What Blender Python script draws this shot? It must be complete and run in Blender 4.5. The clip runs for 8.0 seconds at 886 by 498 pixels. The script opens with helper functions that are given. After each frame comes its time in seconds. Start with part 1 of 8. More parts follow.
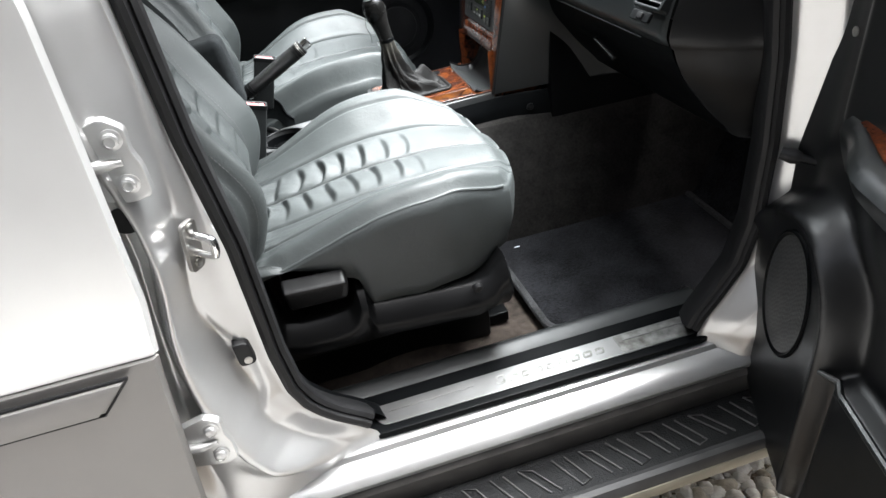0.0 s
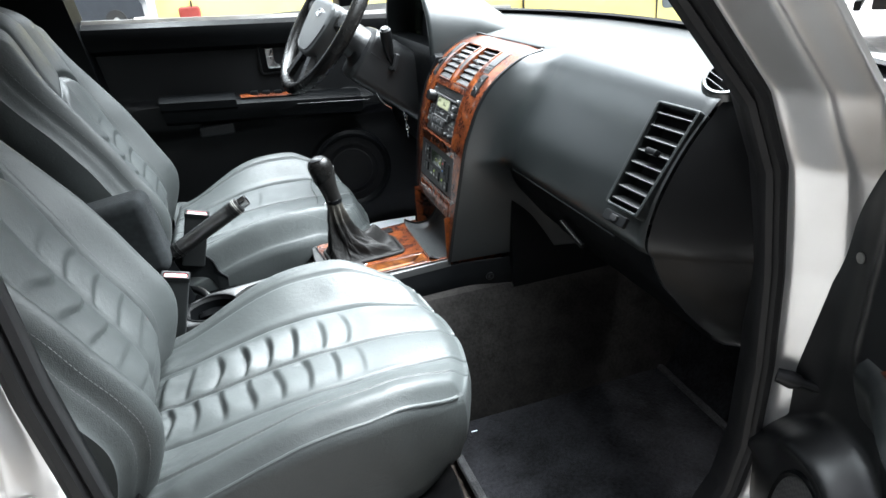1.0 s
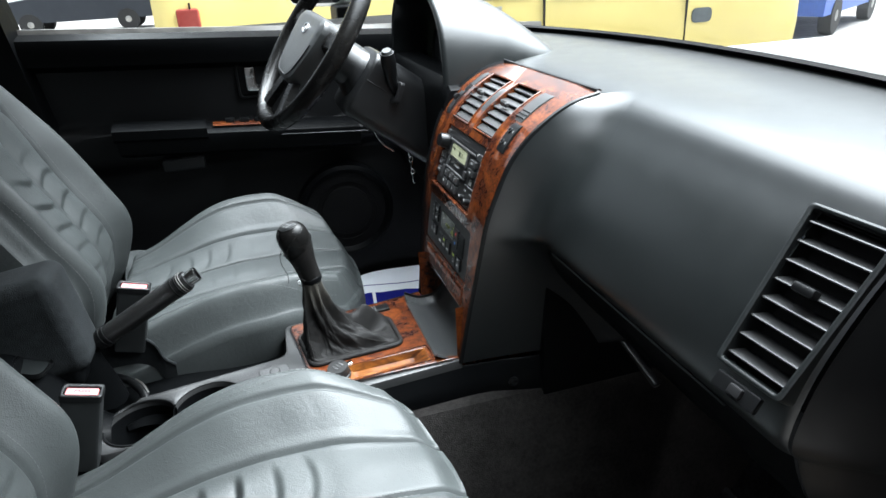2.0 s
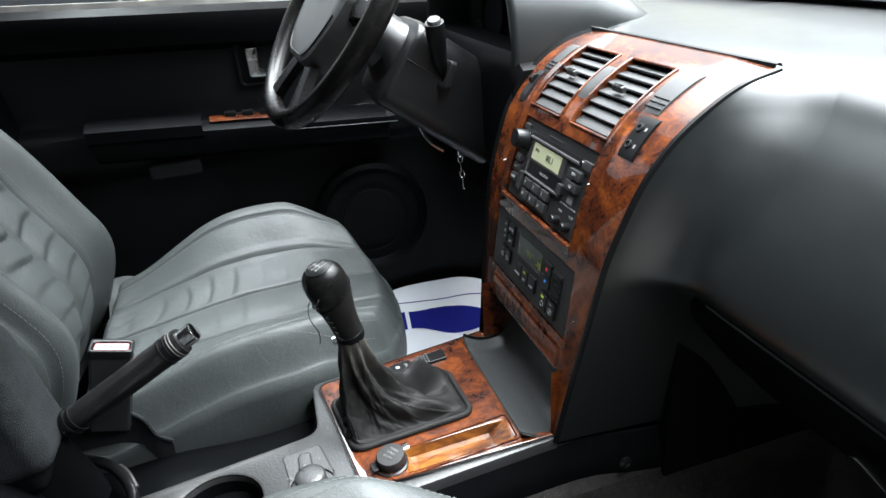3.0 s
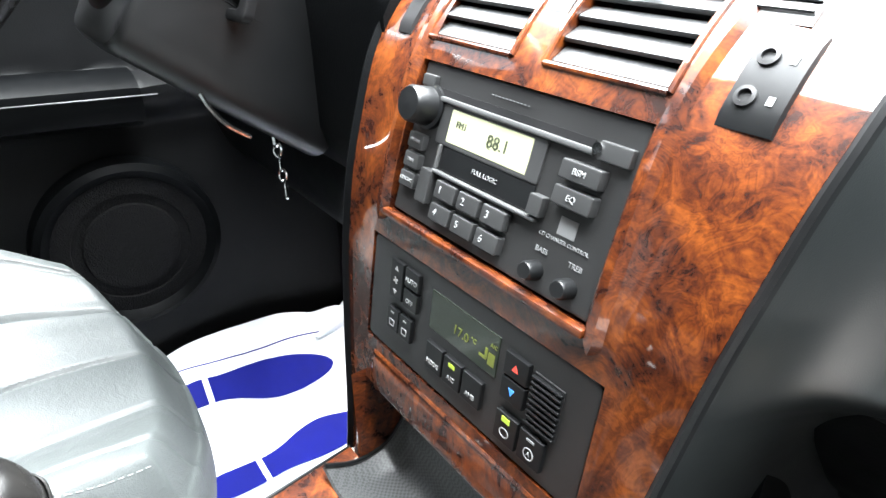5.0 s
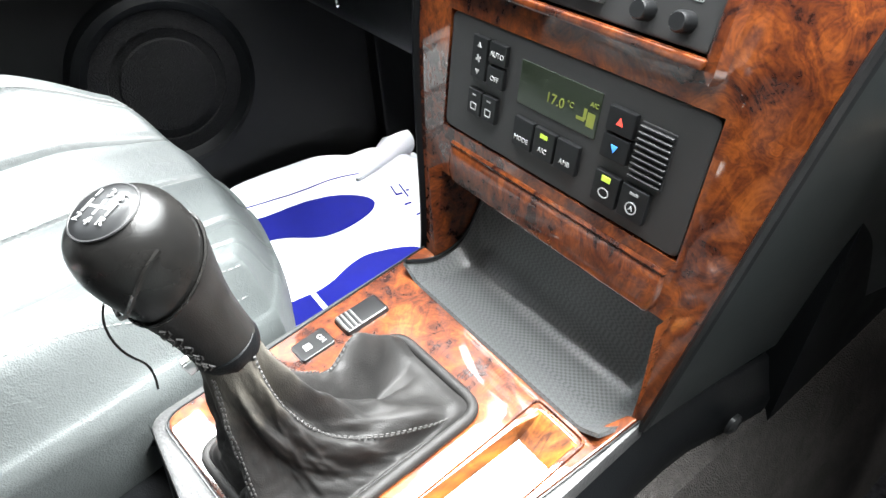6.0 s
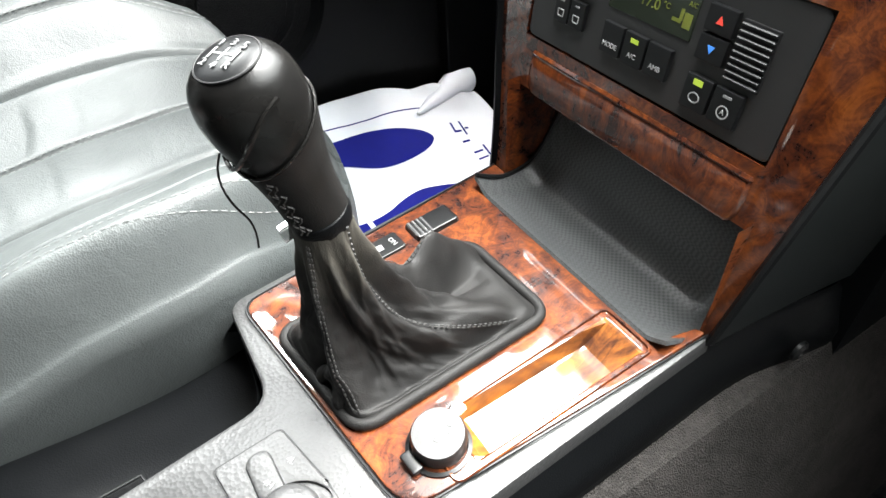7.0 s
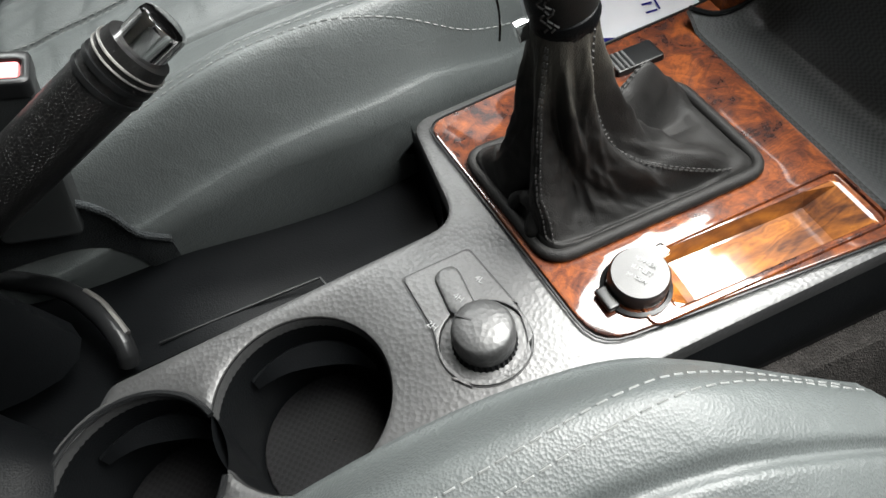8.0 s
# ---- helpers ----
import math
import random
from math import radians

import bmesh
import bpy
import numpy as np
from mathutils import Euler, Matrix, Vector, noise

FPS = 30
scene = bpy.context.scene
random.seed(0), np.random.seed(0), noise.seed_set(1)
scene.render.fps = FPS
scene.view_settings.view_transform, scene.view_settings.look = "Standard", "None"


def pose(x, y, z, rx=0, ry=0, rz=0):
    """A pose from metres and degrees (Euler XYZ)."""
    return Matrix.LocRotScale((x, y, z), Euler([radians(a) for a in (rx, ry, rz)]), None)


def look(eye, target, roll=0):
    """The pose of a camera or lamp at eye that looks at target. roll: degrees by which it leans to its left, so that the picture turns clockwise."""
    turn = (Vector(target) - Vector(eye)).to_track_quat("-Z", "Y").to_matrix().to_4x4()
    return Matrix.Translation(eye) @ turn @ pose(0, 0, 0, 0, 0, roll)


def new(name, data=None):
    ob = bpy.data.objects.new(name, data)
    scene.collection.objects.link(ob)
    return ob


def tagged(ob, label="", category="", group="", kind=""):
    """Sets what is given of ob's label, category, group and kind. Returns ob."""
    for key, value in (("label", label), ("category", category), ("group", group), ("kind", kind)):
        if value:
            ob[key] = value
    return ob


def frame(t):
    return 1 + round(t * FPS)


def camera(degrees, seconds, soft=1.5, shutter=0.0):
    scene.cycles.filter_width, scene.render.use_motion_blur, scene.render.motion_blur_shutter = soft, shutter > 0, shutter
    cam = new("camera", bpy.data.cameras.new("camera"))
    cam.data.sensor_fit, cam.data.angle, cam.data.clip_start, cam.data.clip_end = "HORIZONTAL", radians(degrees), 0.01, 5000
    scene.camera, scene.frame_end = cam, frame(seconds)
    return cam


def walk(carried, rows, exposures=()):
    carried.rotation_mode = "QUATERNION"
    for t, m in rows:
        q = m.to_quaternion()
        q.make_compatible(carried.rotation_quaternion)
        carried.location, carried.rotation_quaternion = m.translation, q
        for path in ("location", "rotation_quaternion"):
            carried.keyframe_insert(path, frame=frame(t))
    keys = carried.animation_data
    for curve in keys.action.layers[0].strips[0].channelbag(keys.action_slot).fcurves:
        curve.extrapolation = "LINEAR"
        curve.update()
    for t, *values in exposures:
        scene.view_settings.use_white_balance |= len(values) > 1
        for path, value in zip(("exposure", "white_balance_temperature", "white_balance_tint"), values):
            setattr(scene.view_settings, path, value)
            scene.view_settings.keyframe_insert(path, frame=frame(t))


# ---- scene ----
cam = camera(70.5, 8.0)
PATH = [
    (0, (-0.155, -1.514, 1.399), (0.173, 0.114, 0.285), -8.3),
    (0.5, (-0.116, -1.476, 1.4), (0.26, 0.169, 0.327), -5.4),
    (0.7, (-0.084, -1.433, 1.424), (0.36, 0.255, 0.448), -5.1),
    (1, (-0.063, -1.302, 1.461), (0.456, 0.432, 0.611), -4.4),
    (1.2, (-0.051, -1.215, 1.481), (0.513, 0.526, 0.673), -4.3),
    (2.3, (0.06, -0.875, 1.446), (0.501, 0.88, 0.595), -2.4),
    (2.5, (0.054, -0.821, 1.439), (0.433, 0.944, 0.577), -3.2),
    (3, (0.033, -0.649, 1.416), (0.512, 1.075, 0.522), -4.7),
    (3.5, (0.085, -0.512, 1.364), (0.701, 1.139, 0.418), -3.7),
    (4, (0.128, -0.383, 1.352), (0.717, 1.302, 0.45), -3.5),
    (4.2, (0.141, -0.342, 1.333), (0.773, 1.313, 0.406), -2.7),
    (5.3, (0.093, -0.242, 1.283), (1.21, 1.05, 0.244), -0.7),
    (5.5, (0.068, -0.239, 1.278), (1.122, 1.008, 0.123), -1.8),
    (6, (0.056, -0.248, 1.233), (0.929, 1.003, -0.06), -3.9),
    (6.5, (0.055, -0.25, 1.23), (0.9, 1.002, -0.081), -4.3),
    (7, (0.015, -0.26, 1.209), (0.73, 0.997, -0.173), -3.9),
    (7.5, (-0.017, -0.248, 1.189), (0.445, 0.976, -0.323), -6.4),
    (8, (-0.049, -0.235, 1.176), (0.239, 0.895, -0.448), -8.5),
]
walk(cam, [(t, look(eye, target, roll)) for t, eye, target, roll in PATH],
     exposures=[(0.0, 2.10, 6400, 10), (0.5, 1.80, 6350, 10), (1.0, 2.2, 6150, 8), (1.3, 2.05, 6100, 8), (2.5, 1.25, 6100, 8), (3.0, 1.5, 6250, 9), (3.5, 1.68, 6350, 10), (4.0, 1.95, 6400, 10),
                (5.3, 3.6, 6400, 10), (5.6, 3.72, 6450, 10), (6.0, 3.45, 6550, 10), (6.5, 3.25, 6650, 10), (7.0, 2.6, 6700, 10), (7.5, 1.93, 6750, 10), (8.0, 1.43, 6750, 10)])

# ---- world, sun and sky ----
world = bpy.data.worlds.new("overcast sky")
scene.world = world
world.use_nodes = True
wn = world.node_tree
sky = wn.nodes.new("ShaderNodeTexSky")
sky.sky_type, sky.sun_disc = "NISHITA", False
sky.sun_elevation, sky.sun_rotation = radians(66), radians(80)
sky.air_density, sky.dust_density, sky.ozone_density = 1.0, 8.0, 1.0
hsv = wn.nodes.new("ShaderNodeHueSaturation")
hsv.inputs["Saturation"].default_value = 0.25
wn.links.new(sky.outputs[0], hsv.inputs["Color"])
wn.links.new(hsv.outputs[0], wn.nodes["Background"].inputs["Color"])
wn.nodes["Background"].inputs["Strength"].default_value = 0.15

sun_data = bpy.data.lights.new("sun", "SUN")
sun_data.energy, sun_data.angle, sun_data.color = 2.6, radians(32), (0.975, 0.99, 1.0)
sun = new("sun", sun_data)
sun.matrix_world = look((2.8, 0.5, 6.5), (0, 0, 0))


def window_light(name, eye, toward, width, height, power, spread):
    """Sky light entering through one of the car's windows."""
    d = bpy.data.lights.new(name, "AREA")
    d.shape, d.size, d.size_y, d.energy, d.color = "RECTANGLE", width, height, power, (0.94, 0.985, 1.0)
    d.spread = radians(spread)
    ob = new(name, d)
    ob.matrix_world = look(eye, toward)


window_light("windscreen_sky_light", (0.50, 0.01, 1.470), (0.36, 0.01, 1.07), 1.25, 0.62, 9.0, 110)
window_light("driver_window_sky_light", (-0.05, 0.73, 1.63), (-0.16, 0.45, 0.95), 0.60, 0.20, 1.9, 80)

# ---- materials ----


def material(name, base, rough=0.5, metal=0.0, var=0.12, scale=30.0, grain=0.0, grain_scale=400.0, coat=0.0, spec=0.5, tint=None, stain=None):
    """A painted, moulded or woven surface: base colour with two scales of variation, and a fine relief."""
    m = bpy.data.materials.new(name)
    m.use_nodes = True
    t, n = m.node_tree, m.node_tree.nodes
    b = n["Principled BSDF"]
    co = n.new("ShaderNodeTexCoord")
    n1, n2 = n.new("ShaderNodeTexNoise"), n.new("ShaderNodeTexNoise")
    n1.inputs["Scale"].default_value, n1.inputs["Detail"].default_value = scale / 8, 3
    n2.inputs["Scale"].default_value, n2.inputs["Detail"].default_value = scale, 6
    mixf = n.new("ShaderNodeMath")
    mixf.operation = "ADD"
    t.links.new(co.outputs["Object"], n1.inputs["Vector"])
    t.links.new(co.outputs["Object"], n2.inputs["Vector"])
    t.links.new(n1.outputs["Fac"], mixf.inputs[0])
    t.links.new(n2.outputs["Fac"], mixf.inputs[1])
    ramp = n.new("ShaderNodeValToRGB")
    dark = stain if stain else tuple(max(0, c * (1 - var)) for c in base)
    light = tint if tint else tuple(min(1, c * (1 + var)) for c in base)
    ramp.color_ramp.elements[0].position, ramp.color_ramp.elements[0].color = 0.35, (*dark, 1)
    ramp.color_ramp.elements[1].position, ramp.color_ramp.elements[1].color = 0.65, (*light, 1)
    half = n.new("ShaderNodeMath")
    half.operation = "MULTIPLY"
    half.inputs[1].default_value = 0.5
    t.links.new(mixf.outputs[0], half.inputs[0])
    t.links.new(half.outputs[0], ramp.inputs[0])
    t.links.new(ramp.outputs[0], b.inputs["Base Color"])
    rr = n.new("ShaderNodeMapRange")
    rr.inputs["To Min"].default_value, rr.inputs["To Max"].default_value = max(0.02, rough * 0.85), min(1, rough * 1.15)
    t.links.new(n2.outputs["Fac"], rr.inputs["Value"])
    t.links.new(rr.outputs[0], b.inputs["Roughness"])
    b.inputs["Metallic"].default_value = metal
    b.inputs["Coat Weight"].default_value = coat
    b.inputs["Coat Roughness"].default_value = 0.08
    b.inputs["Specular IOR Level"].default_value = spec
    if grain:
        v = n.new("ShaderNodeTexVoronoi")
        v.inputs["Scale"].default_value = grain_scale
        bump = n.new("ShaderNodeBump")
        bump.inputs["Strength"].default_value = grain
        bump.inputs["Distance"].default_value = 0.002
        t.links.new(co.outputs["Object"], v.inputs["Vector"])
        t.links.new(v.outputs["Distance"], bump.inputs["Height"])
        t.links.new(bump.outputs[0], b.inputs["Normal"])
    return m


def burl(name, stretch=(1, 1, 1), gloss=0.045, gain=(1, 1, 1)):
    """Glossy lacquered burl veneer: nested growth lines swirling round eyes, in dark clouds on orange brown."""
    m = bpy.data.materials.new(name)
    m.use_nodes = True
    t, n = m.node_tree, m.node_tree.nodes
    b = n["Principled BSDF"]
    co, mp = n.new("ShaderNodeTexCoord"), n.new("ShaderNodeMapping")
    mp.inputs["Scale"].default_value = stretch
    t.links.new(co.outputs["Object"], mp.inputs["Vector"])

    def field(scale, detail, distortion, rough=0.5):
        w = n.new("ShaderNodeTexNoise")
        w.inputs["Scale"].default_value, w.inputs["Detail"].default_value = scale, detail
        w.inputs["Distortion"].default_value, w.inputs["Roughness"].default_value = distortion, rough
        t.links.new(mp.outputs[0], w.inputs["Vector"])
        return w.outputs["Fac"]

    def maths(op, a, c):
        q = n.new("ShaderNodeMath")
        q.operation = op
        for k, v in enumerate((a, c)):
            if isinstance(v, (int, float)):
                q.inputs[k].default_value = v
            elif v is not None:
                t.links.new(v, q.inputs[k])
        return q.outputs[0]

    clouds, swirl, eddy, fibre = field(12, 4, 1.5), field(26, 3, 2.4), field(42, 5, 3.0, 0.58), field(150, 7, 2.6, 0.68)
    rings = maths("SINE", maths("MULTIPLY", swirl, 62.0), None)
    tone = maths("ADD", maths("MULTIPLY", clouds, 0.46), maths("MULTIPLY", swirl, 0.26))
    tone = maths("ADD", tone, maths("MULTIPLY", rings, 0.022))
    tone = maths("ADD", tone, maths("MULTIPLY", eddy, 0.34))
    tone = maths("ADD", tone, maths("MULTIPLY", fibre, 0.15))
    tone = maths("SUBTRACT", maths("MULTIPLY", tone, 1.22), 0.165)
    ramp = n.new("ShaderNodeValToRGB")
    cr = ramp.color_ramp
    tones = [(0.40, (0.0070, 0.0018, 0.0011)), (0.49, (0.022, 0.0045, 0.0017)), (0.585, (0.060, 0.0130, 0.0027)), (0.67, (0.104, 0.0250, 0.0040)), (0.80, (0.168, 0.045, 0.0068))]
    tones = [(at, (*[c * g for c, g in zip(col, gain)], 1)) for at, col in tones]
    cr.elements[0].position, cr.elements[0].color = tones[0]
    cr.elements[1].position, cr.elements[1].color = tones[-1]
    for at, col in tones[1:-1]:
        cr.elements.new(at).color = col
    t.links.new(tone, ramp.inputs[0])
    v = n.new("ShaderNodeTexVoronoi")
    v.inputs["Scale"].default_value = 38
    t.links.new(mp.outputs[0], v.inputs["Vector"])
    er = n.new("ShaderNodeValToRGB")
    er.color_ramp.elements[0].position, er.color_ramp.elements[0].color = 0.05, (0.20, 0.14, 0.12, 1)
    er.color_ramp.elements[1].position, er.color_ramp.elements[1].color = 0.17, (1, 1, 1, 1)
    t.links.new(v.outputs["Distance"], er.inputs[0])
    mul = n.new("ShaderNodeMix")
    mul.data_type, mul.blend_type = "RGBA", "MULTIPLY"
    mul.inputs[0].default_value = 0.55
    t.links.new(ramp.outputs[0], mul.inputs[6])
    t.links.new(er.outputs[0], mul.inputs[7])
    t.links.new(mul.outputs[2], b.inputs["Base Color"])
    b.inputs["Roughness"].default_value = 0.5
    b.inputs["Specular IOR Level"].default_value = 0.12
    b.inputs["Coat Weight"].default_value = 1.0
    b.inputs["Coat IOR"].default_value = 1.58
    b.inputs["Coat Roughness"].default_value = gloss
    return m


def glow(name, color, strength):
    m = bpy.data.materials.new(name)
    m.use_nodes = True
    b = m.node_tree.nodes["Principled BSDF"]
    b.inputs["Base Color"].default_value = (*color, 1)
    b.inputs["Emission Color"].default_value = (*color, 1)
    b.inputs["Emission Strength"].default_value = strength
    b.inputs["Roughness"].default_value = 0.4
    return m


def clear_glass(name, tint=(0.95, 0.98, 0.97)):
    m = bpy.data.materials.new(name)
    m.use_nodes = True
    t, n = m.node_tree, m.node_tree.nodes
    n.remove(n["Principled BSDF"])
    tr, gl, mx, lw = n.new("ShaderNodeBsdfTransparent"), n.new("ShaderNodeBsdfGlossy"), n.new("ShaderNodeMixShader"), n.new("ShaderNodeLayerWeight")
    gain = n.new("ShaderNodeMapRange")
    gain.inputs["From Min"].default_value, gain.inputs["From Max"].default_value = 0.0, 1.0
    gain.inputs["To Min"].default_value, gain.inputs["To Max"].default_value = 0.04, 0.35
    lw.inputs["Blend"].default_value = 0.18
    tr.inputs[0].default_value = (*tint, 1)
    gl.inputs["Roughness"].default_value = 0.02
    t.links.new(lw.outputs["Facing"], gain.inputs["Value"])
    t.links.new(gain.outputs[0], mx.inputs[0])
    t.links.new(tr.outputs[0], mx.inputs[1])
    t.links.new(gl.outputs[0], mx.inputs[2])
    t.links.new(mx.outputs[0], n["Material Output"].inputs["Surface"])
    return m


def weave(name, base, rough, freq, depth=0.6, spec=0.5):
    """A moulded rubber or cloth surface with a fine checked relief, its shading also put into the colour."""
    m = material(name, base, rough, var=0.15, spec=spec)
    t, n = m.node_tree, m.node_tree.nodes
    co = n.new("ShaderNodeTexCoord")
    ch = n.new("ShaderNodeTexChecker")
    ch.inputs["Scale"].default_value = freq
    bump = n.new("ShaderNodeBump")
    bump.inputs["Strength"].default_value, bump.inputs["Distance"].default_value = depth, 0.001
    t.links.new(co.outputs["Object"], ch.inputs["Vector"])
    t.links.new(ch.outputs["Fac"], bump.inputs["Height"])
    # sunken checks coloured darker, raised ones lighter, as the relief's shading
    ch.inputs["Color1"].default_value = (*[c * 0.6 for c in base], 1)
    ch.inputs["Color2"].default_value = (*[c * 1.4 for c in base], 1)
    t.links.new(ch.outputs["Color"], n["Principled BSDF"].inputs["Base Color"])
    t.links.new(bump.outputs[0], n["Principled BSDF"].inputs["Normal"])
    return m


def rubbed_leather(name, spot):
    """Matt black leather whose grain is rubbed to a pale nap round one spot."""
    m = material(name, (0.0078, 0.0077, 0.0075), 0.58, var=0.45, scale=60, grain=0.22, grain_scale=1300, spec=0.18, tint=(0.012, 0.0116, 0.0112))
    t, n = m.node_tree, m.node_tree.nodes
    b = n["Principled BSDF"]
    co, far, wool, reach, keep, mix = n.new("ShaderNodeTexCoord"), n.new("ShaderNodeVectorMath"), n.new("ShaderNodeTexNoise"), n.new("ShaderNodeMath"), n.new("ShaderNodeMapRange"), n.new("ShaderNodeMix")
    far.operation = "DISTANCE"
    far.inputs[1].default_value = spot
    wool.inputs["Scale"].default_value, wool.inputs["Detail"].default_value = 90, 6
    reach.operation, reach.inputs[1].default_value = "MULTIPLY_ADD", 0.050
    keep.inputs["From Min"].default_value, keep.inputs["From Max"].default_value = 0.046, 0.080
    keep.inputs["To Min"].default_value, keep.inputs["To Max"].default_value = 0.85, 0.0
    mix.data_type = "RGBA"
    mix.inputs[7].default_value = (0.040, 0.037, 0.031, 1)
    t.links.new(co.outputs["Object"], far.inputs[0])
    t.links.new(co.outputs["Object"], wool.inputs["Vector"])
    t.links.new(wool.outputs["Fac"], reach.inputs[0])
    t.links.new(far.outputs["Value"], reach.inputs[2])
    t.links.new(reach.outputs[0], keep.inputs["Value"])
    t.links.new(keep.outputs[0], mix.inputs[0])
    t.links.new(b.inputs["Base Color"].links[0].from_socket, mix.inputs[6])
    t.links.new(mix.outputs[2], b.inputs["Base Color"])
    return m


LEATHER = material("grey green leatherette", (0.0392, 0.0442, 0.0440), 0.49, var=0.12, scale=18, grain=0.16, grain_scale=700, spec=0.38)
# fine creases over the leatherette's grain
ln = LEATHER.node_tree
where, crease, furrow = ln.nodes.new("ShaderNodeTexCoord"), ln.nodes.new("ShaderNodeTexNoise"), ln.nodes.new("ShaderNodeBump")
crease.inputs["Scale"].default_value, crease.inputs["Detail"].default_value, crease.inputs["Distortion"].default_value = 70, 8, 1.2
furrow.inputs["Strength"].default_value, furrow.inputs["Distance"].default_value = 0.15, 0.004
skin_normal = ln.nodes["Principled BSDF"].inputs["Normal"]
ln.links.new(where.outputs["Object"], crease.inputs["Vector"])
ln.links.new(crease.outputs["Fac"], furrow.inputs["Height"])
ln.links.new(skin_normal.links[0].from_socket, furrow.inputs["Normal"])
ln.links.new(furrow.outputs[0], skin_normal)
GREY_THREAD = material("dull grey thread", (0.014, 0.0136, 0.013), 0.8)
THREAD = material("pale thread", (0.105, 0.110, 0.108), 0.7)
BLACK_LEATHER = material("worn black leather", (0.0036, 0.0036, 0.0035), 0.27, var=0.35, scale=40, grain=0.08, grain_scale=1500, spec=0.17, stain=(0.003, 0.003, 0.003), tint=(0.007, 0.0067, 0.0062))
SLEEVE_LEATHER = material("matt black knob leather", (0.0060, 0.0059, 0.0057), 0.48, var=0.45, scale=60, grain=0.12, grain_scale=1500, spec=0.12, tint=(0.009, 0.0087, 0.0083))
GAITER_LEATHER = rubbed_leather("dull rubbed gaiter leather", (0.090, 0.0, 0.984))
PLASTIC = material("black grained plastic", (0.0024, 0.0027, 0.0030), 0.40, var=0.15, grain=0.10, grain_scale=800, spec=0.06)
PLASTIC_SMOOTH = material("smooth black plastic", (0.005, 0.0053, 0.0056), 0.32, var=0.15, spec=0.24)
CONSOLE_PLASTIC = material("charcoal grained console plastic", (0.020, 0.0204, 0.0206), 0.45, var=0.15, grain=0.13, grain_scale=340, spec=0.58)
DASH = material("charcoal dashboard skin", (0.0074, 0.0089, 0.0091), 0.31, var=0.08, grain=0.05, grain_scale=1300, spec=0.70)
RADIO_TRIM = material("pale grey radio trim", (0.055, 0.056, 0.056), 0.30, var=0.1, spec=0.7)
PANEL = material("charcoal climate panel plastic", (0.0125, 0.0125, 0.0126), 0.42, var=0.12, grain=0.05, grain_scale=1500, spec=0.45)
KEY = material("satin charcoal key", (0.020, 0.0203, 0.0206), 0.36, var=0.15, spec=0.85)
AIRBAG = material("grey airbag vinyl", (0.034, 0.036, 0.036), 0.38, var=0.08, grain=0.08, grain_scale=700)
DOOR_TRIM = material("black door trim", (0.0045, 0.0048, 0.0052), 0.48, var=0.15, grain=0.10, grain_scale=600, spec=0.18)
DOOR_PANEL = material("black moulded door panel", (0.0045, 0.0048, 0.0052), 0.36, var=0.15, grain=0.06, grain_scale=1200, spec=0.50)
SILL_TRIM = material("satin charcoal sill trim", (0.013, 0.0145, 0.0148), 0.48, var=0.25, scale=30, grain=0.08, grain_scale=1200, spec=0.4)
SEAT_TRIM = material("satin black seat trim", (0.0035, 0.0036, 0.0038), 0.33, var=0.15, grain=0.05, grain_scale=900, spec=0.16)
RUBBER = material("black rubber seal", (0.006, 0.006, 0.0065), 0.55, var=0.2, spec=0.3)
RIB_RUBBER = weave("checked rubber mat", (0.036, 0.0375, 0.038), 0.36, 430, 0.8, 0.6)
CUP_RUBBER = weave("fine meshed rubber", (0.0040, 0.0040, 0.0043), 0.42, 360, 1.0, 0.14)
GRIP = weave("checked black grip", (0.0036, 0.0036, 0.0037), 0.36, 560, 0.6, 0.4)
SILVER = material("silver car paint", (0.74, 0.745, 0.735), 0.36, metal=0.6, var=0.05, scale=8, coat=0.6)
SILVER_DULL = material("silver jamb paint", (0.48, 0.483, 0.48), 0.32, metal=0.76, var=0.08, scale=14, coat=0.4, stain=(0.46, 0.458, 0.45))
CLADDING = material("dusty grey lower cladding", (0.185, 0.178, 0.170), 0.42, metal=0.5, var=0.10, scale=6)
ALUMINIUM = material("brushed aluminium", (0.21, 0.21, 0.208), 0.42, metal=1.0, var=0.06, scale=14, stain=(0.16, 0.158, 0.154))
WORN_SHADED_ALUMINIUM = material("scuffed and shade-dark aluminium", (0.20, 0.20, 0.195), 0.48, metal=1.0, var=0.5, scale=60, stain=(0.09, 0.088, 0.08))
CHROME = material("chrome", (0.75, 0.75, 0.75), 0.12, metal=1.0, var=0.03)
STEEL = material("dull steel", (0.42, 0.41, 0.39), 0.4, metal=1.0, var=0.2)
BINDING = material("grey black woven binding", (0.036, 0.036, 0.037), 0.85, var=0.5, scale=200, grain=0.9, grain_scale=500, spec=0.2)
CARPET = material("brown grey carpet", (0.048, 0.039, 0.033), 0.95, var=0.5, scale=60, grain=0.9, grain_scale=700, spec=0.1)
FLOOR_MAT = material("blue black pile mat", (0.0085, 0.0085, 0.0096), 0.95, var=0.85, scale=120, grain=1.0, grain_scale=190, spec=0.1)
SUEDE = material("worn charcoal suede", (0.014, 0.016, 0.017), 0.9, var=0.4, scale=90, grain=0.4, grain_scale=700, spec=0.15)
TUNNEL_CARPET = material("worn grey carpet", (0.019, 0.0175, 0.0165), 0.95, var=0.45, scale=160, grain=0.8, grain_scale=700, spec=0.1)
WOOD = burl("burl veneer")
WOOD_PLAIN = burl("burl veneer lip", (1, 1, 0.6), 0.05)
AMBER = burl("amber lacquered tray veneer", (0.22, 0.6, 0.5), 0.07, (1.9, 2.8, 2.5))
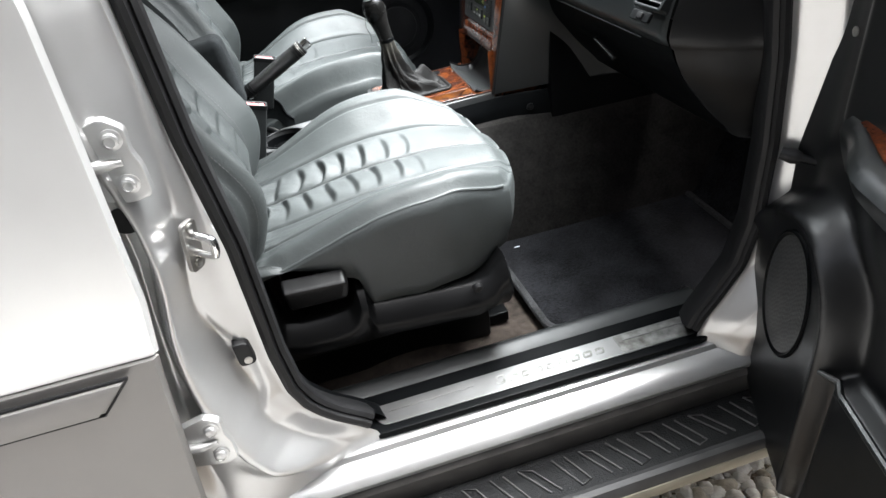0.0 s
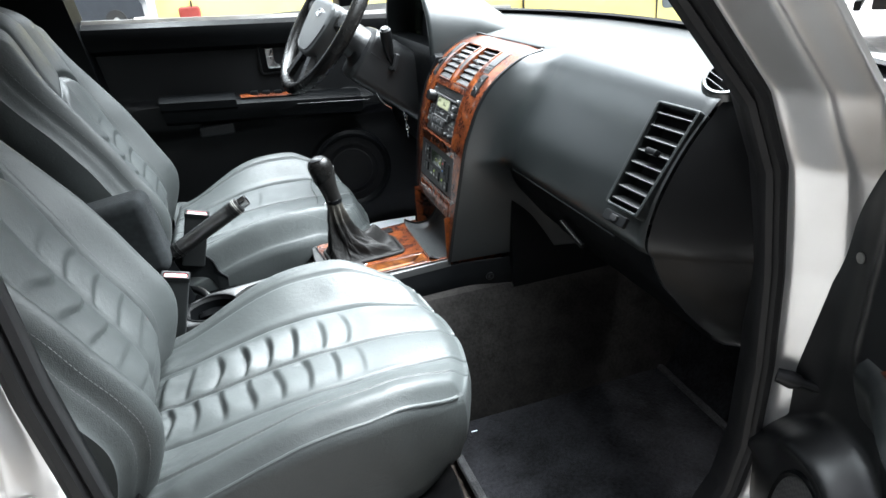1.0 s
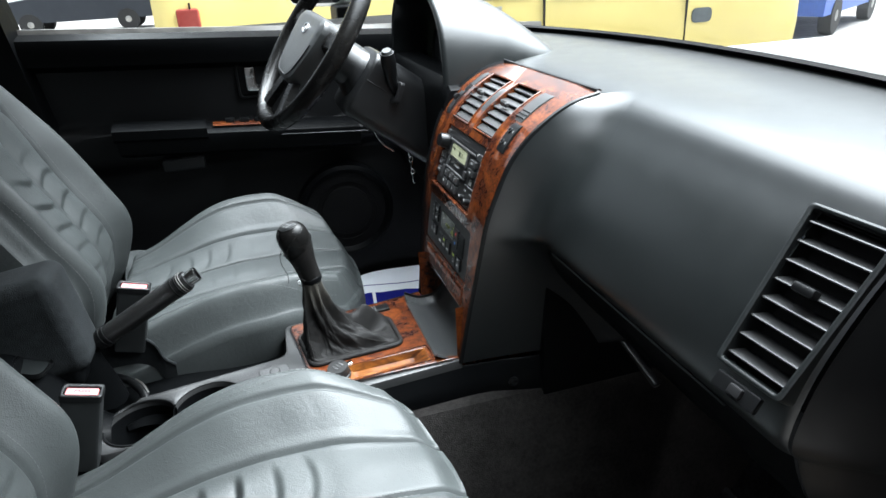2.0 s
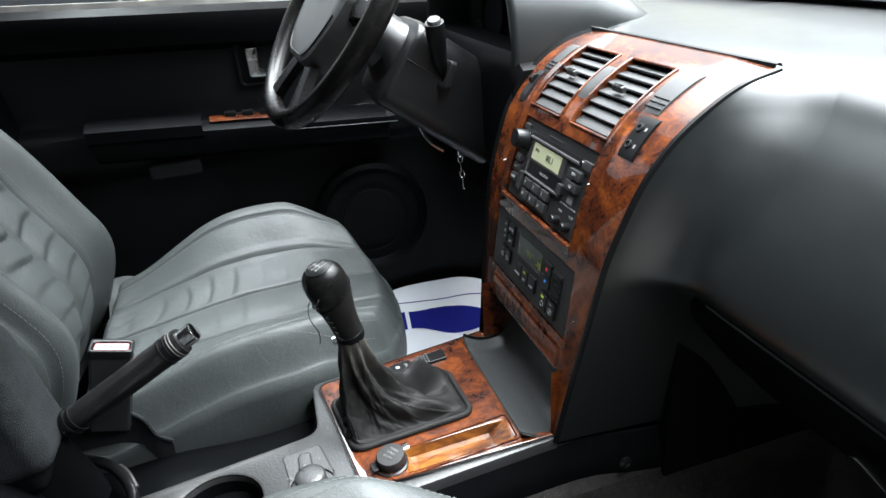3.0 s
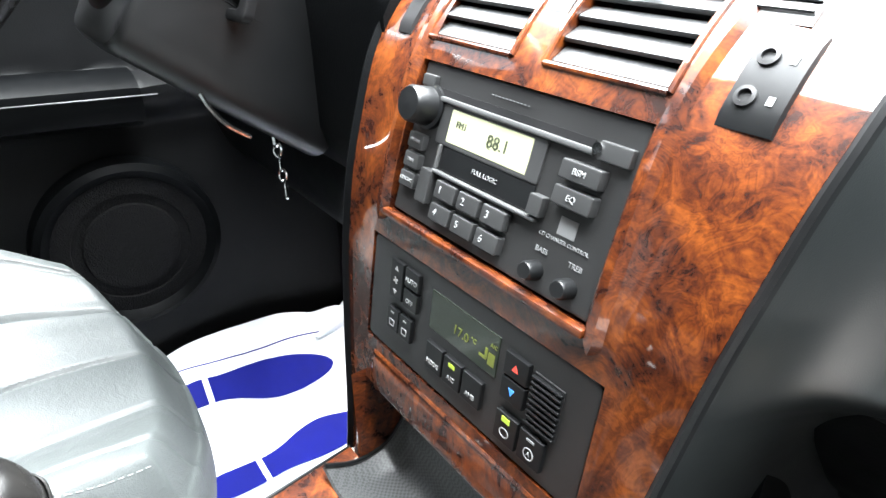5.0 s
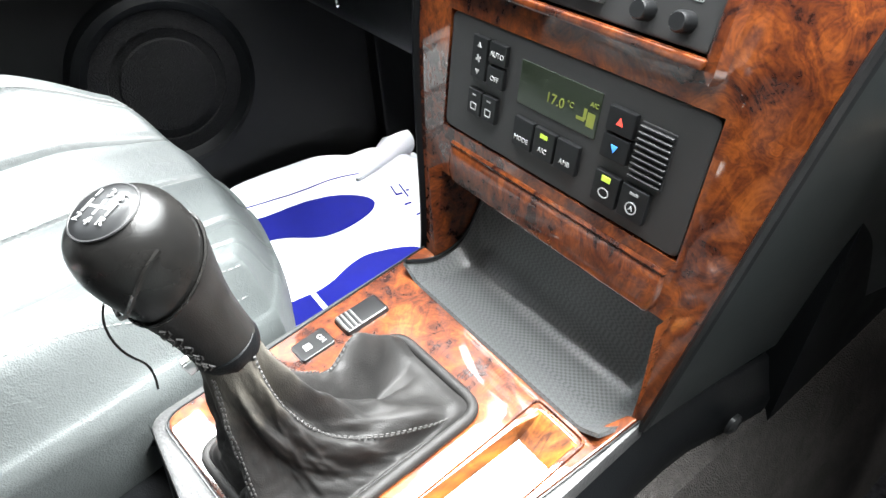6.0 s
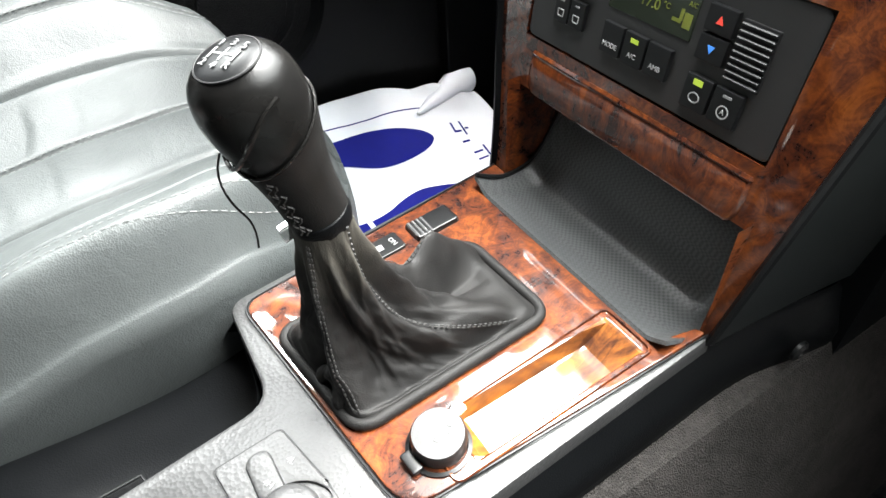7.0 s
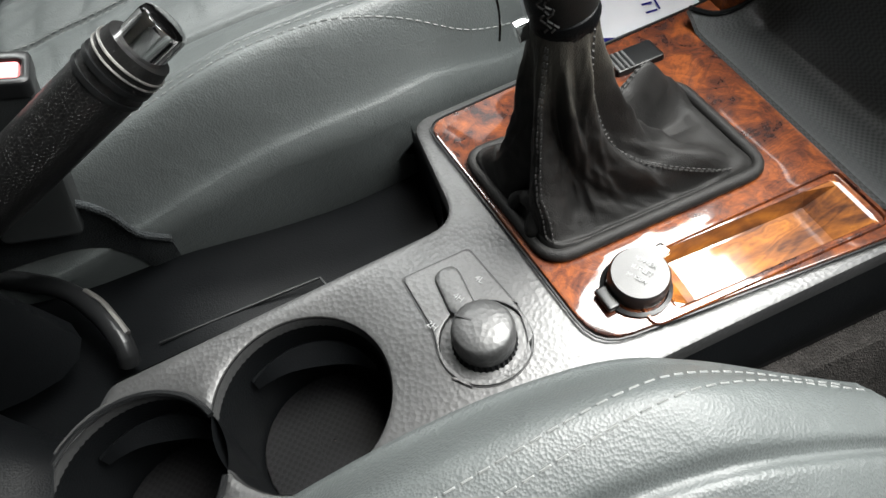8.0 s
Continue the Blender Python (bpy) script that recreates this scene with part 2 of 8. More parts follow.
PAPER = material("white protective paper", (0.72, 0.75, 0.80), 0.5, var=0.05, scale=10)
BLUE = material("blue print", (0.006, 0.009, 0.16), 0.7, spec=0.12, var=0.1)
RED = material("red press button", (0.75, 0.20, 0.20), 0.4)
WHITE_MARK = material("white lettering", (0.21, 0.213, 0.213), 0.5)
GREY_MARK = material("grey lettering", (0.14, 0.143, 0.143), 0.5)
LCD = material("lcd glass", (0.30, 0.31, 0.20), 0.25, var=0.03)
LCD_INK = material("lcd segments", (0.03, 0.035, 0.02), 0.4)
DARK_SCREEN = material("dark climate screen", (0.012, 0.016, 0.010), 0.12, var=0.05)
GREEN_LED = glow("green indicator", (0.30, 0.40, 0.04), 0.018)
SEGMENT = glow("olive segments", (0.11, 0.125, 0.018), 0.006)
RED_MARK = material("red mark", (0.7, 0.06, 0.04), 0.5)
BLUE_MARK = material("blue mark", (0.05, 0.25, 0.75), 0.5)
AMBER_LENS = material("orange button lens", (0.26, 0.085, 0.02), 0.3)
GLASS = clear_glass("window glass")
TINTED = clear_glass("tinted glass", (0.10, 0.11, 0.11))
HEADLINER = material("light grey headliner", (0.40, 0.40, 0.39), 0.9, var=0.05)
YELLOW = material("yellow van paint", (0.86, 0.71, 0.25), 0.35, var=0.05, scale=3, coat=0.4)
WHITE_PAINT = material("white truck paint", (0.75, 0.75, 0.74), 0.4, var=0.05)
BLUE_PAINT = material("blue car paint", (0.03, 0.10, 0.42), 0.35)
DARK_PAINT = material("dark blue grey car paint", (0.022, 0.026, 0.034), 0.35, coat=0.2)
VAN_GLASS = material("dark vehicle glass", (0.10, 0.12, 0.13), 0.1)
TAIL = material("red tail lamp", (0.35, 0.06, 0.05), 0.25)
TYRE = material("tyre rubber", (0.02, 0.02, 0.02), 0.8)
WALL = material("dark grey blocking wall", (0.055, 0.054, 0.053), 0.9, var=0.1, scale=3)
GROUND = material("pale gravel yard", (0.32, 0.31, 0.295), 0.95, var=0.25, scale=8, grain=1.0, grain_scale=60)
GRAVEL = material("light gravel stones", (0.60, 0.585, 0.55), 0.85, var=0.35, scale=30, grain=0.5, grain_scale=200, stain=(0.36, 0.33, 0.28), tint=(0.74, 0.73, 0.70))
SOIL = material("brown sandy soil", (0.13, 0.098, 0.066), 0.95, var=0.5, scale=60, grain=1.0, grain_scale=160)
LEAF = material("small weed leaves", (0.10, 0.17, 0.04), 0.6)
TREAD = material("dusty black step plastic", (0.0085, 0.0088, 0.0091), 0.66, var=0.6, scale=25, grain=0.5, grain_scale=300, spec=0.18)
RIB_EDGE = material("scuffed step rib", (0.050, 0.0495, 0.048), 0.6, var=0.4, scale=40)
SILL_STRIP = material("scuffed dark sill strip", (0.055, 0.052, 0.049), 0.42, var=0.3, scale=20, tint=(0.09, 0.086, 0.08))
LIP_PLASTIC = material("dull dark step lip", (0.030, 0.030, 0.030), 0.5, var=0.3, scale=20, spec=0.3)
STEP_EDGE = material("grey beige step edge", (0.17, 0.155, 0.115), 0.55, var=0.15, scale=20)

# each stone takes its own shade
gn = GRAVEL.node_tree
geo, shade, blend = gn.nodes.new("ShaderNodeNewGeometry"), gn.nodes.new("ShaderNodeValToRGB"), gn.nodes.new("ShaderNodeMix")
shade.color_ramp.elements[0].color, shade.color_ramp.elements[1].color = (0.42, 0.37, 0.30, 1), (1.0, 1.0, 1.0, 1)
blend.data_type, blend.blend_type = "RGBA", "MULTIPLY"
blend.inputs[0].default_value = 1.0
gn.links.new(geo.outputs["Random Per Island"], shade.inputs[0])
gn.links.new(gn.nodes["Principled BSDF"].inputs["Base Color"].links[0].from_socket, blend.inputs[6])
gn.links.new(shade.outputs[0], blend.inputs[7])
gn.links.new(blend.outputs[2], gn.nodes["Principled BSDF"].inputs["Base Color"])

# ---- mesh helpers ----


def flat_faces(me, limit):
    """Lets large flat faces keep their own normal where they meet a narrow rounded edge."""
    at_vertex = [[] for _ in me.vertices]
    for p in me.polygons:
        for v in p.vertices:
            at_vertex[v].append((p.normal.copy(), p.area))
    out = []
    for p in me.polygons:
        for v in p.vertices:
            n = sum((q * a for q, a in at_vertex[v] if q.dot(p.normal) > limit), Vector())
            out.append(n.normalized() if n.length > 1e-12 else p.normal)
    me.normals_split_custom_set(out)


def part(name, bm, mat, parent=None, label="", sharp=38.0, at=None):
    """Links a bmesh as ONE mesh object under a thing or under a part."""
    bmesh.ops.recalc_face_normals(bm, faces=bm.faces)
    me = bpy.data.meshes.new(name)
    bm.to_mesh(me)
    bm.free()
    for p in me.polygons:
        p.use_smooth = True
    me.set_sharp_from_angle(angle=radians(sharp))
    if len(me.polygons) < 900:
        flat_faces(me, math.cos(radians(sharp)))
    me.materials.append(mat)
    ob = new(name, me)
    if at is not None:
        ob.matrix_world = at
    if parent is not None:
        ob.parent = parent
    if label:
        ob["label"] = label
    return ob


def thing(name, label, category, group="", kind="", at=(0, 0, 0)):
    ob = new(name)
    ob.empty_display_size = 0.05
    return tagged(ob, label, category, group, kind)


def box(bm, lo, hi, bevel=0.0, m=None, segs=2):
    r = bmesh.ops.create_cube(bm, size=1.0)
    vs = r["verts"]
    for v in vs:
        v.co = Vector([(lo[i] + hi[i]) / 2 + v.co[i] * (hi[i] - lo[i]) for i in range(3)])
    if bevel:
        es = list({e for v in vs for e in v.link_edges})
        r = bmesh.ops.bevel(bm, geom=es, offset=bevel, segments=segs, affect="EDGES", profile=0.5)
        vs = list({v for f in r["faces"] for v in f.verts} | {v for v in vs if v.is_valid})
    if m is not None:
        bmesh.ops.transform(bm, matrix=m, verts=[v for v in vs if v.is_valid])
    return bm


def boxed(lo, hi, bevel=0.0, m=None, segs=2):
    return box(bmesh.new(), lo, hi, bevel, m, segs)


def skin(rows, closed=False, cap=False, bm=None):
    """Quads between rows of points; closed joins each row's ends, cap fills the first and last row."""
    bm = bm or bmesh.new()
    vs = [[bm.verts.new(p) for p in row] for row in rows]
    n = len(rows[0])
    for a, b in zip(vs, vs[1:]):
        for i in range(n if closed else n - 1):
            j = (i + 1) % n
            try:
                bm.faces.new((a[i], a[j], b[j], b[i]))
            except ValueError:
                pass
    if cap:
        for row in (vs[0], vs[-1]):
            try:
                bm.faces.new(row)
            except ValueError:
                pass
    return bm


def thick(bm, depth):
    """Gives an open sheet thickness, to the back of its normals."""
    bmesh.ops.recalc_face_normals(bm, faces=bm.faces)
    bmesh.ops.solidify(bm, geom=list(bm.faces), thickness=depth)
    return bm


def tube(path, radius, sides=10, cap=True, bm=None):
    """A round bar along a path; radius is one number or one for each point."""
    pts = [Vector(p) for p in path]
    rad = radius if isinstance(radius, (list, tuple)) else [radius] * len(pts)
    rows, up = [], Vector((0, 0, 1))
    for i, p in enumerate(pts):
        d = (pts[min(i + 1, len(pts) - 1)] - pts[max(i - 1, 0)]).normalized()
        if i == 0:
            up = Vector((0, 0, 1)) if abs(d.z) < 0.9 else Vector((1, 0, 0))
        s = d.cross(up).normalized()
        up = s.cross(d).normalized()
        rows.append([p + rad[i] * (math.cos(a) * s + math.sin(a) * up) for a in [2 * math.pi * k / sides for k in range(sides)]])
    return skin(rows, closed=True, cap=cap, bm=bm)


def lathe(profile, m=None, sides=28, bm=None, cap=True):
    """Turns a profile of (radius, height) about the local z axis."""
    rows = [[Vector((r * math.cos(a), r * math.sin(a), h)) for a in [2 * math.pi * k / sides for k in range(sides)]] for r, h in profile]
    if m is not None:
        rows = [[m @ p for p in row] for row in rows]
    return skin(rows, closed=True, cap=cap, bm=bm)


def rounded(pts, r=0.01, n=5):
    """A polygon with rounded corners; r is one radius or one for each corner."""
    out, k = [], len(pts)
    for i in range(k):
        p, a, b = Vector(pts[i]), Vector(pts[i - 1]), Vector(pts[(i + 1) % k])
        ri = r[i] if isinstance(r, (list, tuple)) else r
        if ri <= 0:
            out.append(p)
            continue
        da, db = (a - p).normalized(), (b - p).normalized()
        p0, p1 = p + da * ri, p + db * ri
        for j in range(n + 1):
            u = j / n
            out.append((1 - u) ** 2 * p0 + 2 * u * (1 - u) * p + u * u * p1)
    return out


def circle(cx, cy, r, n=32, r2=None):
    r2 = r2 or r
    return [Vector((cx + r * math.cos(2 * math.pi * k / n), cy + r2 * math.sin(2 * math.pi * k / n))) for k in range(n)]


def plate(outer, holes=(), top=0.0, depth=0.004, lip=0.0, m=None, bm=None):
    """A flat plate in the local xy plane with holes cut through, its rim rounded by lip."""
    own = bmesh.new()

    def inset(loop, d):
        k, out = len(loop), []
        area = sum(loop[i - 1].x * loop[i].y - loop[i].x * loop[i - 1].y for i in range(k))
        s = 1 if area > 0 else -1
        for i in range(k):
            e = (loop[(i + 1) % k] - loop[i - 1])
            nrm = Vector((-e.y, e.x)).normalized() * s
            out.append(loop[i] + nrm * d)
        return out

    loops = [[Vector(p[:2]) for p in outer]] + [[Vector(p[:2]) for p in h] for h in holes]
    edges = []
    tops = []
    for li, loop in enumerate(loops):
        inner = inset(loop, lip if li == 0 else -lip) if lip else loop
        vs = [own.verts.new((p.x, p.y, top)) for p in inner]
        edges += [own.edges.new((vs[i], vs[(i + 1) % len(vs)])) for i in range(len(vs))]
        tops.append((loop, vs))
    bmesh.ops.triangle_fill(own, use_beauty=True, use_dissolve=False, edges=edges)
    for loop, vs in tops:
        rims = [vs]
        if lip:
            rims.append([own.verts.new((*(a.co.xy * 0.3 + p * 0.7), top - lip * 0.3)) for p, a in zip(loop, vs)])
            rims.append([own.verts.new((p.x, p.y, top - lip)) for p in loop])
        rims.append([own.verts.new((p.x, p.y, top - depth)) for p in loop])
        for a, b in zip(rims, rims[1:]):
            for i in range(len(a)):
                j = (i + 1) % len(a)
                own.faces.new((a[i], a[j], b[j], b[i]))
    if m is not None:
        bmesh.ops.transform(own, matrix=m, verts=own.verts)
    if bm is None:
        return own
    me = bpy.data.meshes.new("joined")
    own.to_mesh(me)
    own.free()
    bm.from_mesh(me)
    bpy.data.meshes.remove(me)
    return bm


def smooth(a, b, x):
    u = max(0.0, min(1.0, (x - a) / (b - a)))
    return u * u * (3 - 2 * u)


def spline(pts, n):
    """n points evenly along a smooth line through the given points."""
    ps = [Vector(p) for p in pts]
    dense = []
    for i in range(len(ps) - 1):
        p0, p1, p2, p3 = ps[max(i - 1, 0)], ps[i], ps[i + 1], ps[min(i + 2, len(ps) - 1)]
        for k in range(16):
            u = k / 16
            dense.append(0.5 * ((2 * p1) + (p2 - p0) * u + (2 * p0 - 5 * p1 + 4 * p2 - p3) * u * u + (3 * p1 - p0 - 3 * p2 + p3) * u ** 3))
    dense.append(ps[-1])
    acc = [0.0]
    for a, b in zip(dense, dense[1:]):
        acc.append(acc[-1] + (b - a).length)
    out, j = [], 0
    for k in range(n):
        s = acc[-1] * k / (n - 1)
        while j < len(acc) - 2 and acc[j + 1] < s:
            j += 1
        u = (s - acc[j]) / max(1e-9, acc[j + 1] - acc[j])
        out.append(dense[j].lerp(dense[j + 1], min(1, max(0, u))))
    return out


def lettering(text, size, m, mat, parent, name="lettering", depth=0.0003):
    """Words in the built-in font, as a mesh, in the plane of the pose m."""
    cu = bpy.data.curves.new(name, "FONT")
    cu.body, cu.size, cu.align_x, cu.align_y, cu.extrude = text, size, "CENTER", "CENTER", depth
    cu.resolution_u = 3
    tmp = bpy.data.objects.new(name, cu)
    scene.collection.objects.link(tmp)
    me = bpy.data.meshes.new_from_object(tmp.evaluated_get(bpy.context.evaluated_depsgraph_get()))
    bpy.data.objects.remove(tmp)
    bpy.data.curves.remove(cu)
    me.name = name
    me.transform(m)
    me.materials.clear()
    me.materials.append(mat)
    ob = new(name, me)
    ob.parent = parent
    return ob


def facing(origin, up, right=(0, -1, 0)):
    """A pose whose x runs to the right, y up along a sloping face and z out of it."""
    r, u = Vector(right).normalized(), Vector(up).normalized()
    o = r.cross(u)
    m = Matrix((r, u, o)).transposed().to_4x4()
    m.translation = origin
    return m


def dashes(path, step, length, width, lift, normal=None, bm=None):
    """A row of stitches along a path."""
    bm = bm or bmesh.new()
    pts = [Vector(p) for p in path]
    acc, nxt = 0.0, 0.0
    for a, b in zip(pts, pts[1:]):
        d = b - a
        if d.length < 1e-9:
            continue
        while nxt < acc + d.length:
            c = a + d * ((nxt - acc) / d.length)
            t = d.normalized()
            nn = Vector(normal) if normal is not None else Vector((0, 0, 1))
            s = t.cross(nn).normalized() * width / 2
            nn = s.cross(t).normalized()
            if nn.dot(Vector(normal) if normal is not None else Vector((0, 0, 1))) < 0:
                nn = -nn
            c = c + nn * lift
            h = t * length / 2
            top = nn * width * 0.5
            ring = [bm.verts.new(p) for p in (c - h - s, c + h - s, c + h + s, c - h + s)]
            crest = [bm.verts.new(c - h * 0.7 + top), bm.verts.new(c + h * 0.7 + top)]
            bm.faces.new((ring[0], ring[1], crest[1], crest[0]))
            bm.faces.new((ring[3], ring[2], crest[1], crest[0]))
            bm.faces.new((ring[0], ring[3], crest[0]))
            bm.faces.new((ring[1], ring[2], crest[1]))
            nxt += step
        acc += d.length
    return bm

# ---- ground and yard ----
ground = part("ground", skin([[Vector((x, y, 0.0)) for y in (-400, -60, -12, -4, -1.6, -0.2, 4, 12, 60, 400)] for x in (-400, -60, -12, -4, -0.5, 1.6, 4, 12, 60, 400)]), GROUND)
tagged(ground, "pale dusty gravel yard with small stones", "ground", kind="structure")

# added wall, never in view: keeps sky light off the passenger side
side_light_wall = part("side_light_wall", boxed((-14, -3.55, 0), (9, -3.35, 4.2), 0.02), WALL)
tagged(side_light_wall, "plain dark grey wall added out of view to hold back side light", "wall", kind="structure")

rng = random.Random(5)


def stone(bm, c, r):
    a = rng.uniform(0, 6.28)
    sx, sy, sz = r * rng.uniform(0.8, 1.35), r * rng.uniform(0.65, 1.0), r * rng.uniform(0.5, 0.8)
    jit = [rng.uniform(0.76, 1.14) for _ in range(17)]
    rows = []
    for i, (h, k) in enumerate(((-0.7, 0.7), (-0.1, 1.0), (0.45, 0.88), (0.82, 0.55), (0.98, 0.2))):
        row = []
        for j in range(8):
            t = j * math.pi / 4 + 0.2 * i
            q = jit[(i * 3 + j * 5) % 17]
            row.append(Vector((c[0] + sx * k * q * math.cos(t) * math.cos(a) - sy * k * q * math.sin(t) * math.sin(a), c[1] + sx * k * q * math.cos(t) * math.sin(a) + sy * k * q * math.sin(t) * math.cos(a), c[2] + sz * h)))
        rows.append(row)
    skin(rows, closed=True, cap=True, bm=bm)


bm = bmesh.new()
for i in range(5200):
    x, y = rng.uniform(0.15, 1.45), rng.uniform(-1.15, -0.45)
    r = rng.choice((0.005, 0.006, 0.008, 0.010, 0.012, 0.015, 0.019, 0.024))
    stone(bm, (x, y, 0.010 + r * 0.35), r)
gravel = part("gravel", bm, GRAVEL, sharp=33)
tagged(gravel, "loose light grey gravel stones beside the car", "gravel", kind="stuff")

soil = part("soil", skin([[Vector((x, y, (0.012 + 0.010 * noise.noise((x * 9, y * 9, 4)) + 0.004 * noise.noise((x * 40, y * 40, 4))) * smooth(0, 0.15, min(x + 0.2, 2.0 - x, y + 1.6, -0.05 - y)) + 0.001)) for y in np.linspace(-1.6, -0.05, 90)] for x in np.linspace(-0.2, 2.0, 120)]), SOIL)
tagged(soil, "brown sandy soil under the loose gravel", "soil", kind="structure")
bm = bmesh.new()
for i in range(46):
    cx, cy = 0.80 + rng.gauss(0, 0.035), -0.72 + rng.gauss(0, 0.03)
    a, l = rng.uniform(0, 6.28), rng.uniform(0.02, 0.045)
    d = Vector((math.cos(a), math.sin(a), rng.uniform(0.5, 1.6))).normalized() * l
    s = Vector((-math.sin(a), math.cos(a), 0)) * l * 0.16
    p = Vector((cx, cy, 0.022))
    vs = [bm.verts.new(q) for q in (p, p + d * 0.5 + s, p + d, p + d * 0.5 - s)]
    bm.faces.new(vs)
weed = part("weed", bm, LEAF)
tagged(weed, "small green weed growing in the gravel", "plant", kind="stuff")

# ---- car body ----
car = thing("off_road_car", "silver off-road car body with open passenger door", "car")


def lerp_table(tab, z):
    if z <= tab[0][0]:
        return tab[0][1]
    for (a, u), (b, v) in zip(tab, tab[1:]):
        if z <= b:
            return u + (v - u) * (z - a) / (b - a)
    return tab[-1][1]


SEAL_REAR = [(0.49, -0.150), (0.53, -0.165), (0.560, -0.196), (0.580, -0.222), (0.605, -0.248), (0.635, -0.270), (0.68, -0.287), (0.76, -0.295), (0.96, -0.297), (1.12, -0.312), (1.29, -0.318), (1.5, -0.345), (1.72, -0.375)]
SEAL_FRONT = [(0.49, 0.470), (0.53, 0.476), (0.56, 0.490), (0.60, 0.520), (0.66, 0.560), (0.75, 0.580), (0.90, 0.582), (1.05, 0.570), (1.20, 0.545), (1.296, 0.500), (1.371, 0.433), (1.444, 0.368), (1.72, 0.108)]
DOOR_EDGE = [(0.40, -0.44), (0.643, -0.418), (0.917, -0.385), (1.0, -0.372), (1.18, -0.364), (1.31, -0.358), (1.45, -0.365)]

SILL = [(-0.655, 0.500), (-0.70, 0.504), (-0.740, 0.505), (-0.758, 0.503), (-0.763, 0.494), (-0.780, 0.490), (-0.796, 0.482), (-0.803, 0.470), (-0.800, 0.458), (-0.785, 0.450)]
part("sill_panel", skin([[Vector((x, y, z)) for y, z in SILL] for x in np.linspace(-1.6, 1.05, 40)]), SILVER_DULL, car)
LOWER = [(-0.785, 0.4505), (-0.792, 0.448), (-0.800, 0.438), (-0.795, 0.40), (-0.788, 0.372), (-0.60, 0.36)]
part("sill_cladding", skin([[Vector((x, y, z)) for y, z in LOWER] for x in np.linspace(-1.6, 1.05, 30)]), SILL_STRIP, car, "dark grey lower sill strip with scuffed edge")


RIDGE = [(0.50, 0.30), (0.602, 0.45), (0.722, 0.59), (0.80, 0.68), (0.876, 0.71), (0.981, 0.62), (1.06, 0.60), (1.14, 0.72), (1.24, 0.86), (1.72, 0.90)]
CREASE = [(0.50, 0.16), (0.657, 0.27), (0.748, 0.36), (0.844, 0.49), (0.915, 0.52), (1.02, 0.40), (1.10, 0.20), (1.20, 0.06), (1.72, 0.05)]


def pillar_b(z, t):
    """The painted jamb between the front door's seal and the rear door's edge, with a pressed ridge and a pocket round the door stop."""
    xs, xd = lerp_table(SEAL_REAR, z), lerp_table(DOOR_EDGE, z) - 0.035
    low = smooth(0.60, 0.49, z)
    x = xs + (xd - xs) * t
    c1 = sum(lerp_table(RIDGE, z + d) for d in (-0.02, 0.0, 0.02)) / 3
    c2 = sum(lerp_table(CREASE, z + d) for d in (-0.02, 0.0, 0.02)) / 3
    y = -0.742 - 0.018 * smooth(0.0, max(0.05, c2), t) - 0.058 * smooth(c2 - 0.03, c1 - 0.02, t)
    y += -0.005 * math.exp(-((t - c1) / 0.05) ** 2) + 0.034 * smooth(c1 + 0.02, c1 + 0.14, t) * smooth(1.14, 1.02, z) - 0.016 * smooth(0.85, 1.0, t)
    pk = 0.14 + 0.30 * smooth(0.76, 0.90, z) + 0.18 * smooth(0.72, 0.64, z)
    y += 0.013 * smooth(pk - 0.05, pk + 0.10, t) * smooth(c2 + 0.03, c2 - 0.10, t) * smooth(0.91, 0.84, z) * smooth(0.62, 0.68, z)
    y += -0.010 * math.exp(-((t - 0.55) ** 2 / 0.012 + (z - 0.575) ** 2 / 0.0006))
    y = y * (1 - low) + low * (-0.742 - 0.055 * smooth(0.0, 0.8, t))
    return Vector((x, y, z))


zs = [0.485 + 1.25 * (k / 160) for k in range(161)]
part("rear_pillar", skin([[pillar_b(0.485 + 1.25 * k / 300, t / 110) for t in range(111)] for k in range(301)]), SILVER_DULL, car, "embossed silver door jamb")


def pillar_a(z, t):
    xs = lerp_table(SEAL_FRONT, z)
    x = xs + (0.115 - 0.04 * smooth(1.1, 1.3, z)) * t
    y = -0.742 - 0.05 * smooth(0.05, 0.45, t) - 0.035 * smooth(0.45, 0.9, t) + 0.003 * math.exp(-((t - 0.32) / 0.10) ** 2)
    low = smooth(0.62, 0.50, z)
    y = y * (1 - low) + low * (-0.742 - 0.055 * smooth(0.0, 0.8, t))
    y += 0.10 * smooth(1.42, 1.9, z)
    return Vector((x, y, z))


part("front_pillar", skin([[pillar_a(z, t / 40) for t in range(41)] for z in zs]), SILVER_DULL, car, "embossed silver windscreen pillar and hinge jamb")


def seal(tab, sign, z0, z1):
    path = []
    for k in range(90):
        z = z0 + (z1 - z0) * k / 89
        path.append(Vector((lerp_table(tab, z) - sign * 0.004, -0.735 + 0.10 * smooth(1.42, 1.9, z), z)))
    rows = []
    for k, p in enumerate(path):
        d = (path[min(k + 2, 89)] - path[max(k - 2, 0)]).normalized()
        s = Vector((d.z, 0, -d.x)) * sign
        o = Vector((0, -1, 0))
        prof = [(-0.006, -0.006), (-0.004, 0.008), (0.003, 0.012), (0.010, 0.010), (0.013, 0.002), (0.016, 0.005), (0.022, 0.000), (0.024, -0.012), (0.004, -0.05)]
        rows.append([p - s * a + o * b for a, b in prof])
    return skin(rows)


part("door_seal", seal(SEAL_REAR, -1, 0.545, 1.72), RUBBER, car, "black rubber door seal")
part("door_seal", seal(SEAL_FRONT, 1, 0.535, 1.72), RUBBER, car, "black rubber door seal")
